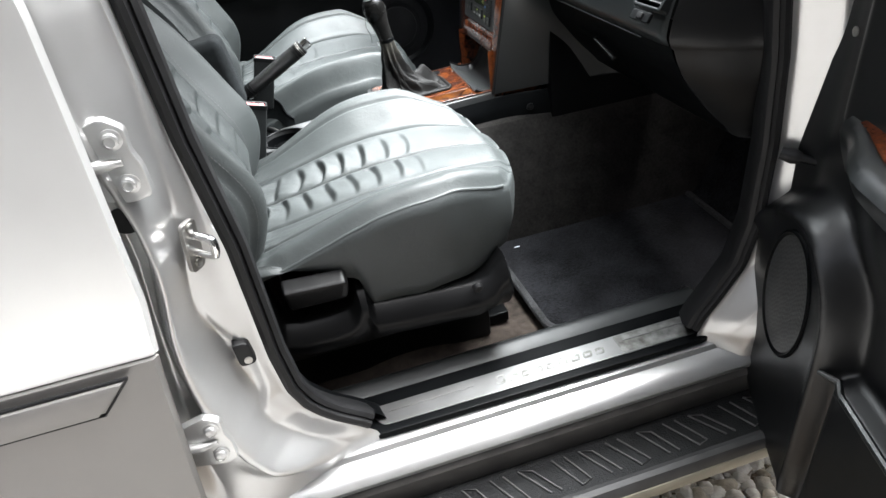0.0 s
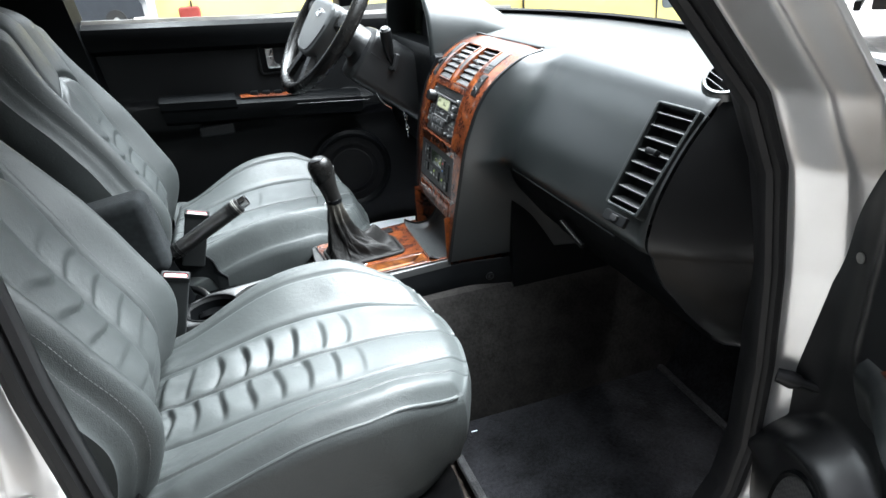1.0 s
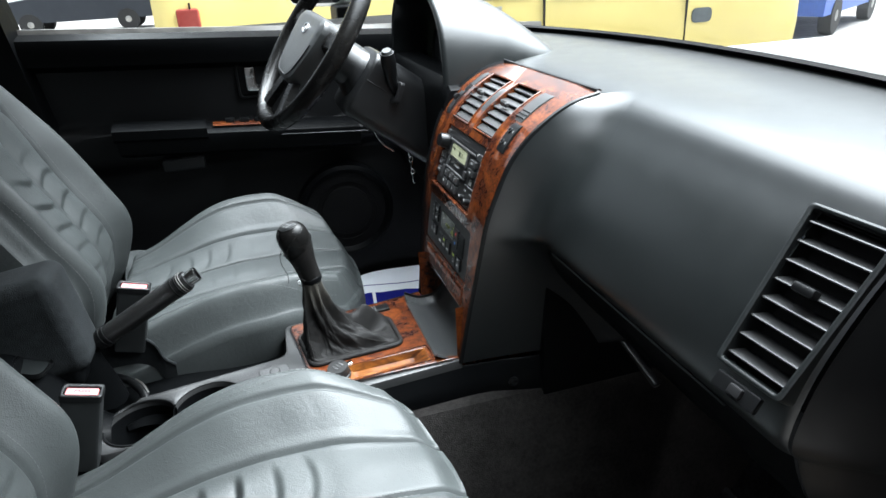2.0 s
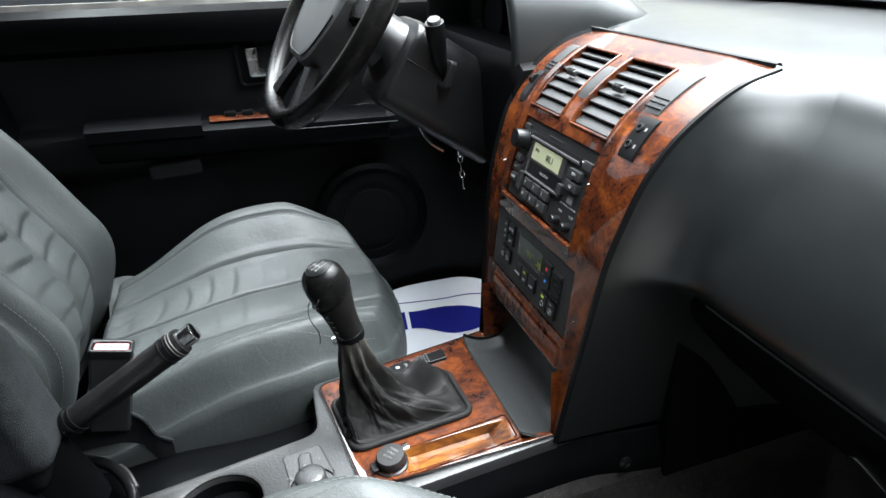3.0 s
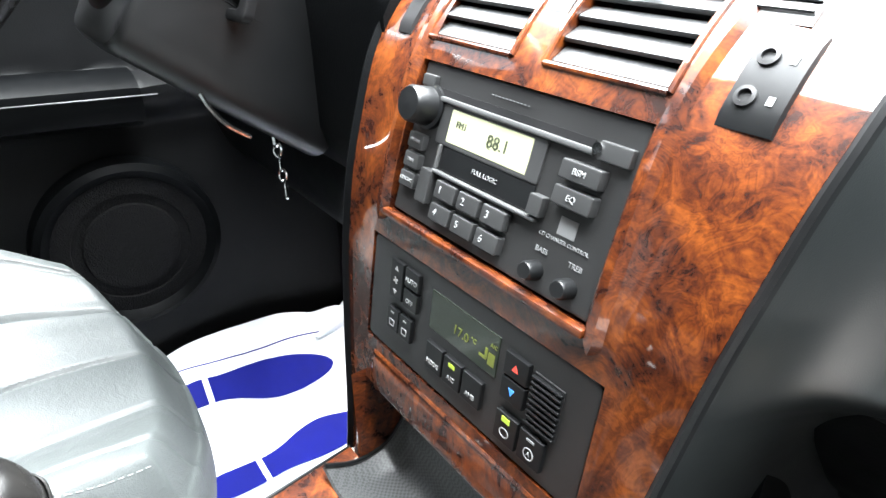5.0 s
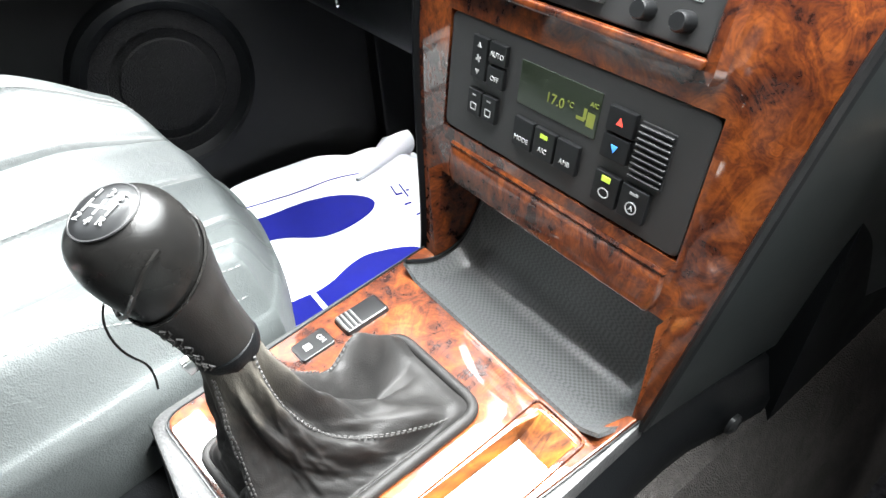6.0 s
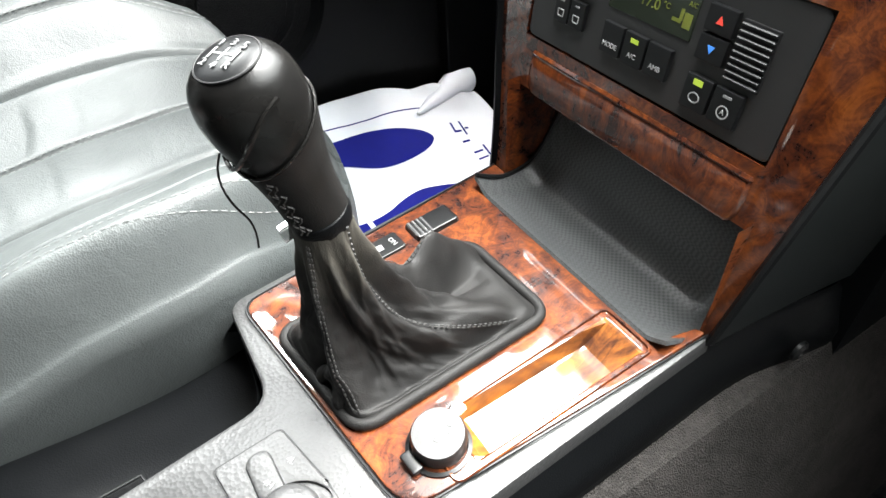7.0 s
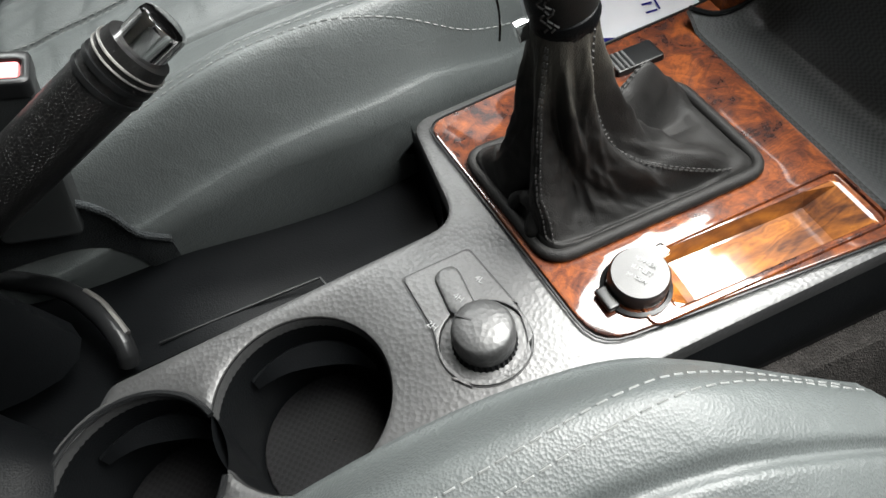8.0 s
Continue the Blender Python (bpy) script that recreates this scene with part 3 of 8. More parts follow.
# black trim inside both seals
rows = [[Vector((lerp_table(SEAL_REAR, z) + 0.020, -0.715, z)), Vector((lerp_table(SEAL_REAR, z) + 0.012, -0.68, z)), Vector((lerp_table(SEAL_REAR, z) - 0.12, -0.655, z))] for z in zs]
part("pillar_trim", skin(rows), PLASTIC, car, "black plastic pillar trim")
rows = [[Vector((lerp_table(SEAL_FRONT, z) - 0.008, -0.722 + 0.10 * smooth(1.42, 1.9, z), z)), Vector((lerp_table(SEAL_FRONT, z) + 0.030, -0.69 + 0.10 * smooth(1.42, 1.9, z), z)), Vector((lerp_table(SEAL_FRONT, z) + 0.12, -0.665 + 0.10 * smooth(1.42, 1.9, z), z))] for z in zs]
part("pillar_trim", skin(rows), PLASTIC, car, "black plastic pillar trim")

# floor pan, roof, cabin rear, far side, bonnet
part("floor_pan", boxed((-1.6, -0.64, 0.40), (1.15, 0.80, 0.44)), CLADDING, car)
part("firewall", skin([[Vector((x, y, z)) for y in np.linspace(-0.72, 0.76, 8)] for x, z in ((0.76, 0.44), (0.84, 0.52), (0.98, 0.72), (1.02, 0.95), (1.02, 1.2))]), FLOOR_MAT, car)
roof = [[Vector((x, y, 1.735 + 0.045 * (1 - (y / 0.7) ** 2) - 0.02 * (x / 1.2) ** 2)) for y in np.linspace(-0.66, 0.68, 12)] for x in np.linspace(-1.9, 0.12, 12)]
part("roof", thick(skin(roof), 0.03), SILVER, car)
part("headliner", skin([[p - Vector((0, 0, 0.045)) for p in row] for row in roof]), HEADLINER, car, "pale headliner")
part("cabin_rear", boxed((-1.95, -0.72, 0.42), (-1.88, 0.76, 1.15)), PLASTIC, car)
part("rear_window", boxed((-1.93, -0.68, 1.15), (-1.92, 0.72, 1.74)), TINTED, car, "dark tinted rear window").visible_shadow = True
part("far_rear_side", boxed((-1.95, 0.74, 0.42), (-0.50, 0.80, 1.32), 0.01), DOOR_TRIM, car)
part("far_rear_window", boxed((-1.95, 0.72, 1.32), (-0.50, 0.73, 1.74)), TINTED, car, "dark tinted side window")
part("near_rear_side", boxed((-1.95, -0.80, 0.42), (-1.40, -0.72, 1.32), 0.01), DOOR_TRIM, car)
bon = [[Vector((x, y, 1.222 - 0.115 * (x - 0.89) - 0.16 * smooth(1.5, 2.6, x) - 0.07 * abs(y / 0.8) ** 4)) for y in np.linspace(-0.82, 0.84, 18)] for x in np.linspace(0.89, 2.5, 18)]
part("bonnet", thick(skin(bon), 0.02), SILVER, car, "silver bonnet")
fen = [[Vector((x, -0.79 - 0.06 * smooth(1.18, 0.95, z), z)) for z in np.linspace(0.5, 1.16, 10)] for x in np.linspace(0.70, 2.4, 12)]
part("wing", thick(skin(fen), 0.01), SILVER, car, "silver front wing")
fen = [[Vector((x, 0.82 + 0.05 * smooth(1.18, 0.95, z), z)) for z in np.linspace(0.5, 1.16, 10)] for x in np.linspace(0.75, 2.4, 12)]
part("wing", thick(skin(fen), 0.01), SILVER, car, "silver front wing")


def windscreen(u, v):
    y = -0.70 + 1.42 * u
    bow = 1 - ((y - 0.01) / 0.72) ** 2
    x0, z0 = 0.765 + 0.09 * bow, 1.276 + 0.010 * bow
    x1, z1 = 0.05 + 0.06 * bow, 1.74
    y1 = y * 0.90
    return Vector((x0 + (x1 - x0) * v, y + (y1 - y) * v, z0 + (z1 - z0) * v))


ws = part("windscreen", skin([[windscreen(u / 20, v / 10) for u in range(21)] for v in range(11)]), GLASS, car, "windscreen glass")
ws.visible_shadow = False
rows = []
for u in range(41):
    p = windscreen(u / 40, 0)
    q = windscreen(u / 40, 0.032)
    rows.append([p + Vector((-0.030, 0, -0.004)), p + Vector((-0.012, 0, 0.006)), q + Vector((-0.006, 0, -0.002)), q + Vector((0.002, 0, 0.002)), p + Vector((0.03, 0, -0.01))])
part("windscreen_band", skin(rows), RUBBER, car, "black dotted band along the windscreen base")
# driver-side front pillar and rear-side windows
rows = []
for k in range(14):
    z = 1.18 + 0.56 * k / 13
    x = 0.76 - 0.69 * k / 13
    y = 0.745 - 0.09 * k / 13
    rows.append([Vector((x - 0.05, y - 0.06, z)), Vector((x + 0.02, y - 0.08, z)), Vector((x + 0.05, y, z)), Vector((x - 0.03, y + 0.02, z))])
part("far_front_pillar", skin(rows, closed=True, cap=True), PLASTIC, car, "charcoal windscreen pillar trim")
rows = []
for k in range(10):
    z = 0.5 + 1.24 * k / 9
    x = -0.504 - 0.126 * (z - 1.375)
    rows.append([Vector((x + 0.055, 0.70, z)), Vector((x + 0.07, 0.76, z)), Vector((x - 0.10, 0.77, z)), Vector((x - 0.09, 0.69, z))])
part("far_rear_pillar", skin(rows, closed=True, cap=True), PLASTIC, car, "charcoal middle pillar trim")

# running board
board = thing("running_board", "dusty black ribbed running board with grey edge", "running board")
TREADP = [(-0.775, 0.366), (-0.79, 0.376), (-0.80, 0.377), (-0.885, 0.374), (-0.893, 0.370)]
part("tread", thick(skin([[Vector((x, y, z)) for y, z in TREADP] for x in np.linspace(-1.2, 1.0, 30)]), 0.02), TREAD, board)
LIP = [(-0.880, 0.368), (-0.884, 0.379), (-0.893, 0.383), (-0.903, 0.380), (-0.909, 0.371), (-0.911, 0.358)]
part("lip", thick(skin([[Vector((x, y, z)) for y, z in LIP] for x in np.linspace(-1.2, 1.0, 30)]), 0.004), LIP_PLASTIC, board, "smooth dark grey rolled lip")
EDGE = [(-0.905, 0.361), (-0.913, 0.360), (-0.917, 0.352), (-0.916, 0.338), (-0.895, 0.320)]
part("edge_strip", thick(skin([[Vector((x, y, z)) for y, z in EDGE] for x in np.linspace(-1.2, 1.0, 30)]), 0.004), STEP_EDGE, board, "grey beige edge strip")
for k in range(26):
    x = -0.55 + 0.060 * k
    lean = 0.034 + 0.004 * (k % 3)
    a, b = Vector((x, -0.872 + 0.004 * (k % 2), 0.3765)), Vector((x - lean, -0.806, 0.379))
    c, d = b + Vector((0.026, -0.008 * (k % 2), 0)), a + Vector((0.020, 0.006 * ((k + 1) % 2), 0))
    path = (a, b, c, d) if k % 2 else (b, a, d, c)
    part("rib", tube(path, 0.0020, sides=6), RIB_EDGE, board)

# ---- rear door, closed ----
rear_door = thing("rear_door", "closed silver rear door with grey lower cladding", "car door")


def door_skin(z, t):
    x = lerp_table(DOOR_EDGE, z) - 1.0 * t
    y = -0.872 - 0.018 * math.sin(math.pi * smooth(0.4, 1.35, z)) + 0.008 * smooth(0.006, 0.0, t)
    return Vector((x, y, z))


ts = [0, 0.002, 0.005, 0.010, 0.02, 0.1, 0.3, 0.6, 1.0]
part("door_skin", thick(skin([[door_skin(0.930 + 0.425 * k / 40, t) for t in ts] for k in range(41)]), 0.009), SILVER, rear_door)
part("cladding", thick(skin([[door_skin(0.42 + 0.508 * k / 20, t) + Vector((0, -0.006, 0)) for t in ts] for k in range(21)]), 0.013), CLADDING, rear_door, "dusty brown grey lower cladding")
bm = bmesh.new()
prof = [(0.0, 0.0), (0.009, 0.002), (0.012, 0.010), (0.013, 0.022), (0.012, 0.034), (0.009, 0.040), (0.0, 0.042)]
rows = []
for k in range(20):
    x = -0.466 - 0.004 * k if k < 2 else -0.47 - 0.9 * k / 19
    f = smooth(0, 1, min(1, k / 1.0))
    rows.append([Vector((x + 0.044 * b / 0.042, -0.896 - a * f - 0.004, 0.876 + b)) for a, b in prof])
skin(rows, bm=bm)
part("moulding", thick(bm, 0.006), CLADDING, rear_door, "grey side protection moulding")
part("moulding_groove", tube([Vector(p) for p in ((-1.30, -0.9035, 0.919), (-0.420, -0.9035, 0.919), (-0.462, -0.9035, 0.874), (-1.30, -0.9035, 0.874))], 0.0022, sides=6), RUBBER, rear_door, "dark joint round the moulding")
part("jamb_back", skin([[pillar_b(z, 1.0) + Vector((0.002, 0.001, 0)), pillar_b(z, 1.0) + Vector((-0.05, -0.004, 0)), pillar_b(z, 1.0) + Vector((-0.13, -0.004, 0))] for z in zs[::4]]), SILVER, car, "silver jamb running behind the rear door")
part("window_glass", boxed((-1.95, -0.80, 1.32), (-0.44, -0.795, 1.74)), TINTED, rear_door)
part("window_frame", skin([[Vector((-0.40, -0.83, z)), Vector((-0.46, -0.83, z)), Vector((-0.46, -0.79, z)), Vector((-0.40, -0.79, z))] for z in (1.33, 1.72)], closed=True, cap=True), RUBBER, rear_door)
part("inner_panel", boxed((-1.5, -0.74, 0.5), (-0.46, -0.70, 1.32), 0.01), DOOR_TRIM, rear_door)


def hinge(z0, z1, across, proud=0.013):
    zc = (z0 + z1) / 2
    c = pillar_b(zc, across)
    m = facing(c + Vector((0.000, -proud, 0)), (0.02, 0.0, 1), (1.0, -0.06, 0))
    hh = (z1 - z0) / 2
    out = rounded([(-0.05, -hh * 0.8), (0.0, -hh), (0.024, -hh * 0.9), (0.024, -hh * 0.2), (0.018, hh * 0.2), (0.020, hh * 0.7), (0.0, hh), (-0.05, hh * 0.7)], 0.006)
    h = part("hinge", plate(out, top=0.004, depth=0.012, lip=0.002, m=m), SILVER_DULL, rear_door, "silver painted hinge with two hexagon bolts")
    part("knuckle", tube([m @ Vector((-0.06, 0, 0.004)), m @ Vector((-0.02, 0, 0.008)), m @ Vector((0.006, 0, 0.005))], [0.009, 0.008, 0.004]), SILVER_DULL, h)
    for s in (-0.52, 0.52):
        mb = m @ pose(0.004, hh * s, 0.004)
        b = part("bolt", lathe([(0.012, 0), (0.012, 0.002), (0.0085, 0.003), (0.0085, 0.008), (0.006, 0.009), (0.0055, 0.0075), (0.001, 0.007)], mb, sides=12), SILVER_DULL, h)


hinge(1.091, 1.191, 0.50)
hinge(0.661, 0.759, 0.65, 0.026)

striker = thing("door_striker", "dark steel door striker loop on the jamb", "door striker")
sc = pillar_b(0.990, 0.30)
m = facing(sc + Vector((0.002, -0.006, 0)), (0.10, 0, 1), (0.60, 0.80, 0))
part("base_plate", plate(rounded([(-0.014, -0.036), (0.012, -0.036), (0.012, 0.036), (-0.014, 0.036)], 0.009), top=0.004, depth=0.006, lip=0.001, m=m), STEEL, striker)
part("loop", tube([m @ Vector(p) for p in spline([(0, 0.016, 0), (0, 0.016, 0.028), (0, 0.012, 0.036), (0, -0.006, 0.036), (0, -0.010, 0.028), (0, -0.010, 0)], 22)], 0.0055), CHROME, striker)
for b in (0.026, -0.024):
    part("screw", lathe([(0.007, 0), (0.007, 0.003), (0.001, 0.004)], m @ pose(0, b, 0.004), sides=12), STEEL, striker)

stop = thing("door_stop", "black rubber door stop with a screw", "door stop")
c = pillar_b(0.790, 0.20)
m = facing(c + Vector((0, -0.002, 0)), (-0.06, 0, 1), (0.97, 0.10, 0))
part("rubber", plate(rounded([(-0.013, -0.022), (0.013, -0.022), (0.012, 0.02), (-0.012, 0.024)], 0.009), top=0.016, depth=0.02, lip=0.005, m=m), RUBBER, stop)
part("screw", lathe([(0.006, 0), (0.006, 0.002), (0.001, 0.003)], m @ pose(0.002, -0.010, 0.016), sides=12), STEEL, stop)
part("grommet", lathe([(0.018, 0), (0.018, 0.004), (0.013, 0.006), (0.001, 0.004)], facing(pillar_b(1.064, 0.755) + Vector((0, -0.003, 0)), (0, 0, 1), (1, 0, 0)), sides=20), RUBBER, car, "black rubber grommet")

# ---- sill plate ----
scuff = thing("sill_plate", "black sill trim with brushed aluminium scuff plate", "scuff plate")
TRIM = [(-0.585, 0.462), (-0.592, 0.498), (-0.600, 0.516), (-0.612, 0.525), (-0.624, 0.526), (-0.642, 0.519), (-0.655, 0.512)]
part("inner_trim", thick(skin([[Vector((x, y, z)) for y, z in TRIM] for x in np.linspace(-0.235, 0.545, 30)]), 0.006), SILL_TRIM, scuff)
part("base", plate(rounded([(-0.214, -0.645), (-0.172, -0.744), (0.490, -0.752), (0.518, -0.742), (0.528, -0.645)], [0.012, 0.018, 0.02, 0.012, 0.01]), top=0.519, depth=0.012, lip=0.004), PLASTIC, scuff)
part("metal_insert", plate(rounded([(-0.176, -0.680), (-0.152, -0.728), (0.478, -0.734), (0.496, -0.722), (0.498, -0.680)], [0.006, 0.012, 0.01, 0.01, 0.006]), top=0.5215, depth=0.002, lip=0.0007), ALUMINIUM, scuff, "brushed aluminium insert, worn at one end")
part("scuffed_end", plate(rounded([(0.325, -0.6825), (0.325, -0.7285), (0.474, -0.7315), (0.4925, -0.720), (0.4955, -0.6825)], [0.004, 0.004, 0.01, 0.01, 0.006]), top=0.5222, depth=0.001, lip=0.0004), WORN_SHADED_ALUMINIUM, scuff, "scuffed dark end of the insert")
# raised plain shapes in place of the badge lettering, darker metal as its embossed shadow
for k in range(9):
    w, h = (0.019, 0.022) if k in (0, 5) else (0.019, 0.016)
    x = 0.070 + 0.0255 * k
    part("emblem_mark", plate(rounded([(x, -0.715), (x + w, -0.715), (x + w + 0.004, -0.715 + h), (x + 0.004, -0.715 + h)], 0.005), holes=[rounded([(x + 0.0045, -0.7105), (x + w - 0.004, -0.7105), (x + w - 0.001, -0.7195 + h), (x + 0.0080, -0.7195 + h)], 0.0015)], top=0.5228, depth=0.0013, lip=0.0006), WORN_SHADED_ALUMINIUM, scuff)
for x0, x1 in ((-0.15, 0.03), (0.34, 0.48)):
    part("groove_line", boxed((x0, -0.7005, 0.5212), (x1, -0.6975, 0.5232), 0.0004), ALUMINIUM, scuff)

# ---- floor ----
carpet = part("carpet", skin([[Vector((x, y, 0.462 + 0.010 * smooth(-0.40, -0.17, y) + 0.20 * smooth(-0.205, -0.14, y) * smooth(0.24, 0.15, y) + 0.08 * smooth(0.78, 0.95, x) + 0.03 * math.exp(-((x + 0.05) / 0.12) ** 2) * smooth(-0.62, -0.5, y) + 0.003 * noise.noise((x * 14, y * 14, 0)))) for y in np.linspace(-0.64, 0.72, 90)] for x in np.linspace(-1.5, 1.0, 90)]), CARPET)
tagged(carpet, "worn brown grey carpet on the cabin floor", "carpet", kind="structure")
tunnel = part("tunnel_carpet", skin([[Vector((x, y, z)) for y, z in ((-0.255, 0.466), (-0.232, 0.482), (-0.216, 0.56), (-0.186, 0.70), (-0.150, 0.78), (-0.10, 0.80))] for x in np.linspace(0.05, 1.0, 30)]), TUNNEL_CARPET)
tagged(tunnel, "grey worn carpet on the transmission tunnel", "carpet", kind="structure")
fm = thing("floor_mat", "dark blue black pile floor mat with bound edge", "floor mat")
MATO = rounded([(0.230, -0.205), (0.231, -0.42), (0.240, -0.596), (0.60, -0.608), (0.79, -0.60), (0.80, -0.205)], [0.03, 0.1, 0.045, 0.05, 0.06, 0.03])
part("mat_surface", plate(MATO, top=0.492, depth=0.016, lip=0.004), FLOOR_MAT, fm)
part("binding", tube([Vector((p.x, p.y, 0.490 + 0.002 * math.sin(k * 0.9))) for k, p in enumerate(MATO + MATO[:1])], 0.0095, sides=8), BINDING, fm, "stitched black edge binding")

bm = bmesh.new()
box(bm, (-0.007, -0.0015, 0.0), (0.007, 0.0015, 0.001), 0.0003, pose(0.287, -0.267, 0.494, 0, -8, -12), 1)
scrap = part("paper_scrap", bm, PAPER)
tagged(scrap, "tiny white paper scrap lying on the floor mat", "paper scrap")

# ---- seats ----


def pad(length, half, thickness, n=200, height=None, kf=0.5, kr=0.15, bulge=0.012, skirt=None, drop=0.034, start=0.80):
    """An upholstered pad lying flat: length along x from its rear, half width across y. Returns the mesh and its surface function."""

    def surf(u, v):
        k = kf * smooth(-0.2, 0.6, u) + kr * smooth(0.2, -0.6, u)
        x = u * math.sqrt(1 - k * v * v / 2)
        y = v * math.sqrt(1 - k * u * u / 2)
        q = max(abs(u), abs(v))
        z = height(u, v) - drop * smooth(start, 1.0, q) ** 1.6
        return Vector((length * (0.5 + 0.5 * x), half * y, z))

    bm = bmesh.new()
    grid = [[bm.verts.new(surf(-1 + 2 * i / n, -1 + 2 * j / n)) for j in range(n + 1)] for i in range(n + 1)]
    for i in range(n):
        for j in range(n):
            bm.faces.new((grid[i][j], grid[i + 1][j], grid[i + 1][j + 1], grid[i][j + 1]))
    loop = grid[0][:-1] + [grid[i][n] for i in range(n)] + grid[n][:0:-1] + [grid[i][0] for i in range(n, 0, -1)]
    prev = loop
    c = Vector((length / 2, 0))
    for k in range(1, 9):
        f = k / 8
        ring = []
        for v in loop:
            o = (v.co.xy - c).normalized()
            b = bulge * math.sin(math.pi * min(1, f * 1.1)) - 0.012 * f + 0.005 * math.sin(math.pi * f) * noise.noise((v.co.x * 11, v.co.y * 11, f * 1.5 + 2))
            low = skirt(v.co.x / length, v.co.y / half) if skirt else -thickness
            ring.append(bm.verts.new((v.co.x + o.x * b, v.co.y + o.y * b, v.co.z + (low - v.co.z) * f)))
        for i in range(len(loop)):
            j = (i + 1) % len(loop)
            bm.faces.new((prev[i], prev[j], ring[j], ring[i]))
        prev = ring
    bm.faces.new(prev)
    return bm, surf


def pleat(ph):
    """A gathered fold: a long soft slope that ends in a sharp valley."""
    f = (ph / (2 * math.pi)) % 1.0
    return 1.9 * smooth(0.0, 0.26, f) * (1 - f) ** 0.75 - 0.75


def cushion_height(u, v, crisp=1.0):
    a = abs(v)
    g = smooth(-1.1, 0.15, u) * (1 - 0.55 * smooth(0.42, 1.05, u))
    z = 0.060 * smooth(0.36, 0.92, a) * (0.12 + 0.85 * g) + 0.005 * (1 - ((a - 0.26) / 0.26) ** 2) * (a < 0.52)
    z += 0.034 * g * (1 - 0.45 * v * v) + 0.008 * u - 0.010
    z -= 0.006 * math.exp(-((a - 0.44) / 0.014) ** 2) + 0.005 * math.exp(-(v / 0.014) ** 2)
    win = smooth(-1.0, -0.85, u) * smooth(0.45, 0.10, u) * smooth(0.015, 0.08, a) * smooth(0.42, 0.26, a)
    ph = u * 38 + (1.4 if v > 0 else 0) + 2.2 * (a - 0.25) ** 2 * 8 + 1.8 * noise.noise((u * 2.5, v * 3, 1))
    z += crisp * win * 0.0082 * pleat(ph) * (0.8 + 0.8 * noise.noise((u * 4, v * 3, 7)))
    z -= 0.006 * math.exp(-((a - 0.745) / 0.014) ** 2)
    z += 0.0016 * noise.noise((u * 5, v * 5, 3)) + 0.004 * noise.noise((u * 9, v * 14, 5)) * smooth(-0.55, -0.95, u)
    return z


def back_height(u, v):
    a = abs(v)
    z = 0.055 * smooth(0.48, 0.86, a) * smooth(0.75, -0.1, u) + 0.010 * (1 - ((a - 0.25) / 0.25) ** 2) * (a < 0.5)
    z += 0.014 * math.exp(-((u + 0.45) / 0.30) ** 2) - 0.012 * u - 0.13 * smooth(-0.36, -1.0, u) ** 1.3
    z -= 0.006 * math.exp(-((a - 0.50) / 0.022) ** 2) + 0.005 * math.exp(-((a - 0.885) / 0.020) ** 2)
    win = smooth(-0.95, -0.7, u) * smooth(0.22, 0.0, u) * smooth(0.015, 0.06, a) * smooth(0.50, 0.28, a)
    ph = u * 50 + 2.2 * noise.noise((u * 2.5, v * 3, 2)) + (2.6 if v > 0 else 0) - 5.0 * a
    z += win * 0.0046 * pleat(ph) * (0.8 + 0.8 * noise.noise((u * 4, v * 3, 8)))
    z -= 0.010 * math.exp(-((u - 0.30 - 0.12 * (1 - (a / 0.5) ** 2)) / 0.02) ** 2) * (a < 0.5)
    z += 0.0016 * noise.noise((u * 5, v * 5, 9))
    return z


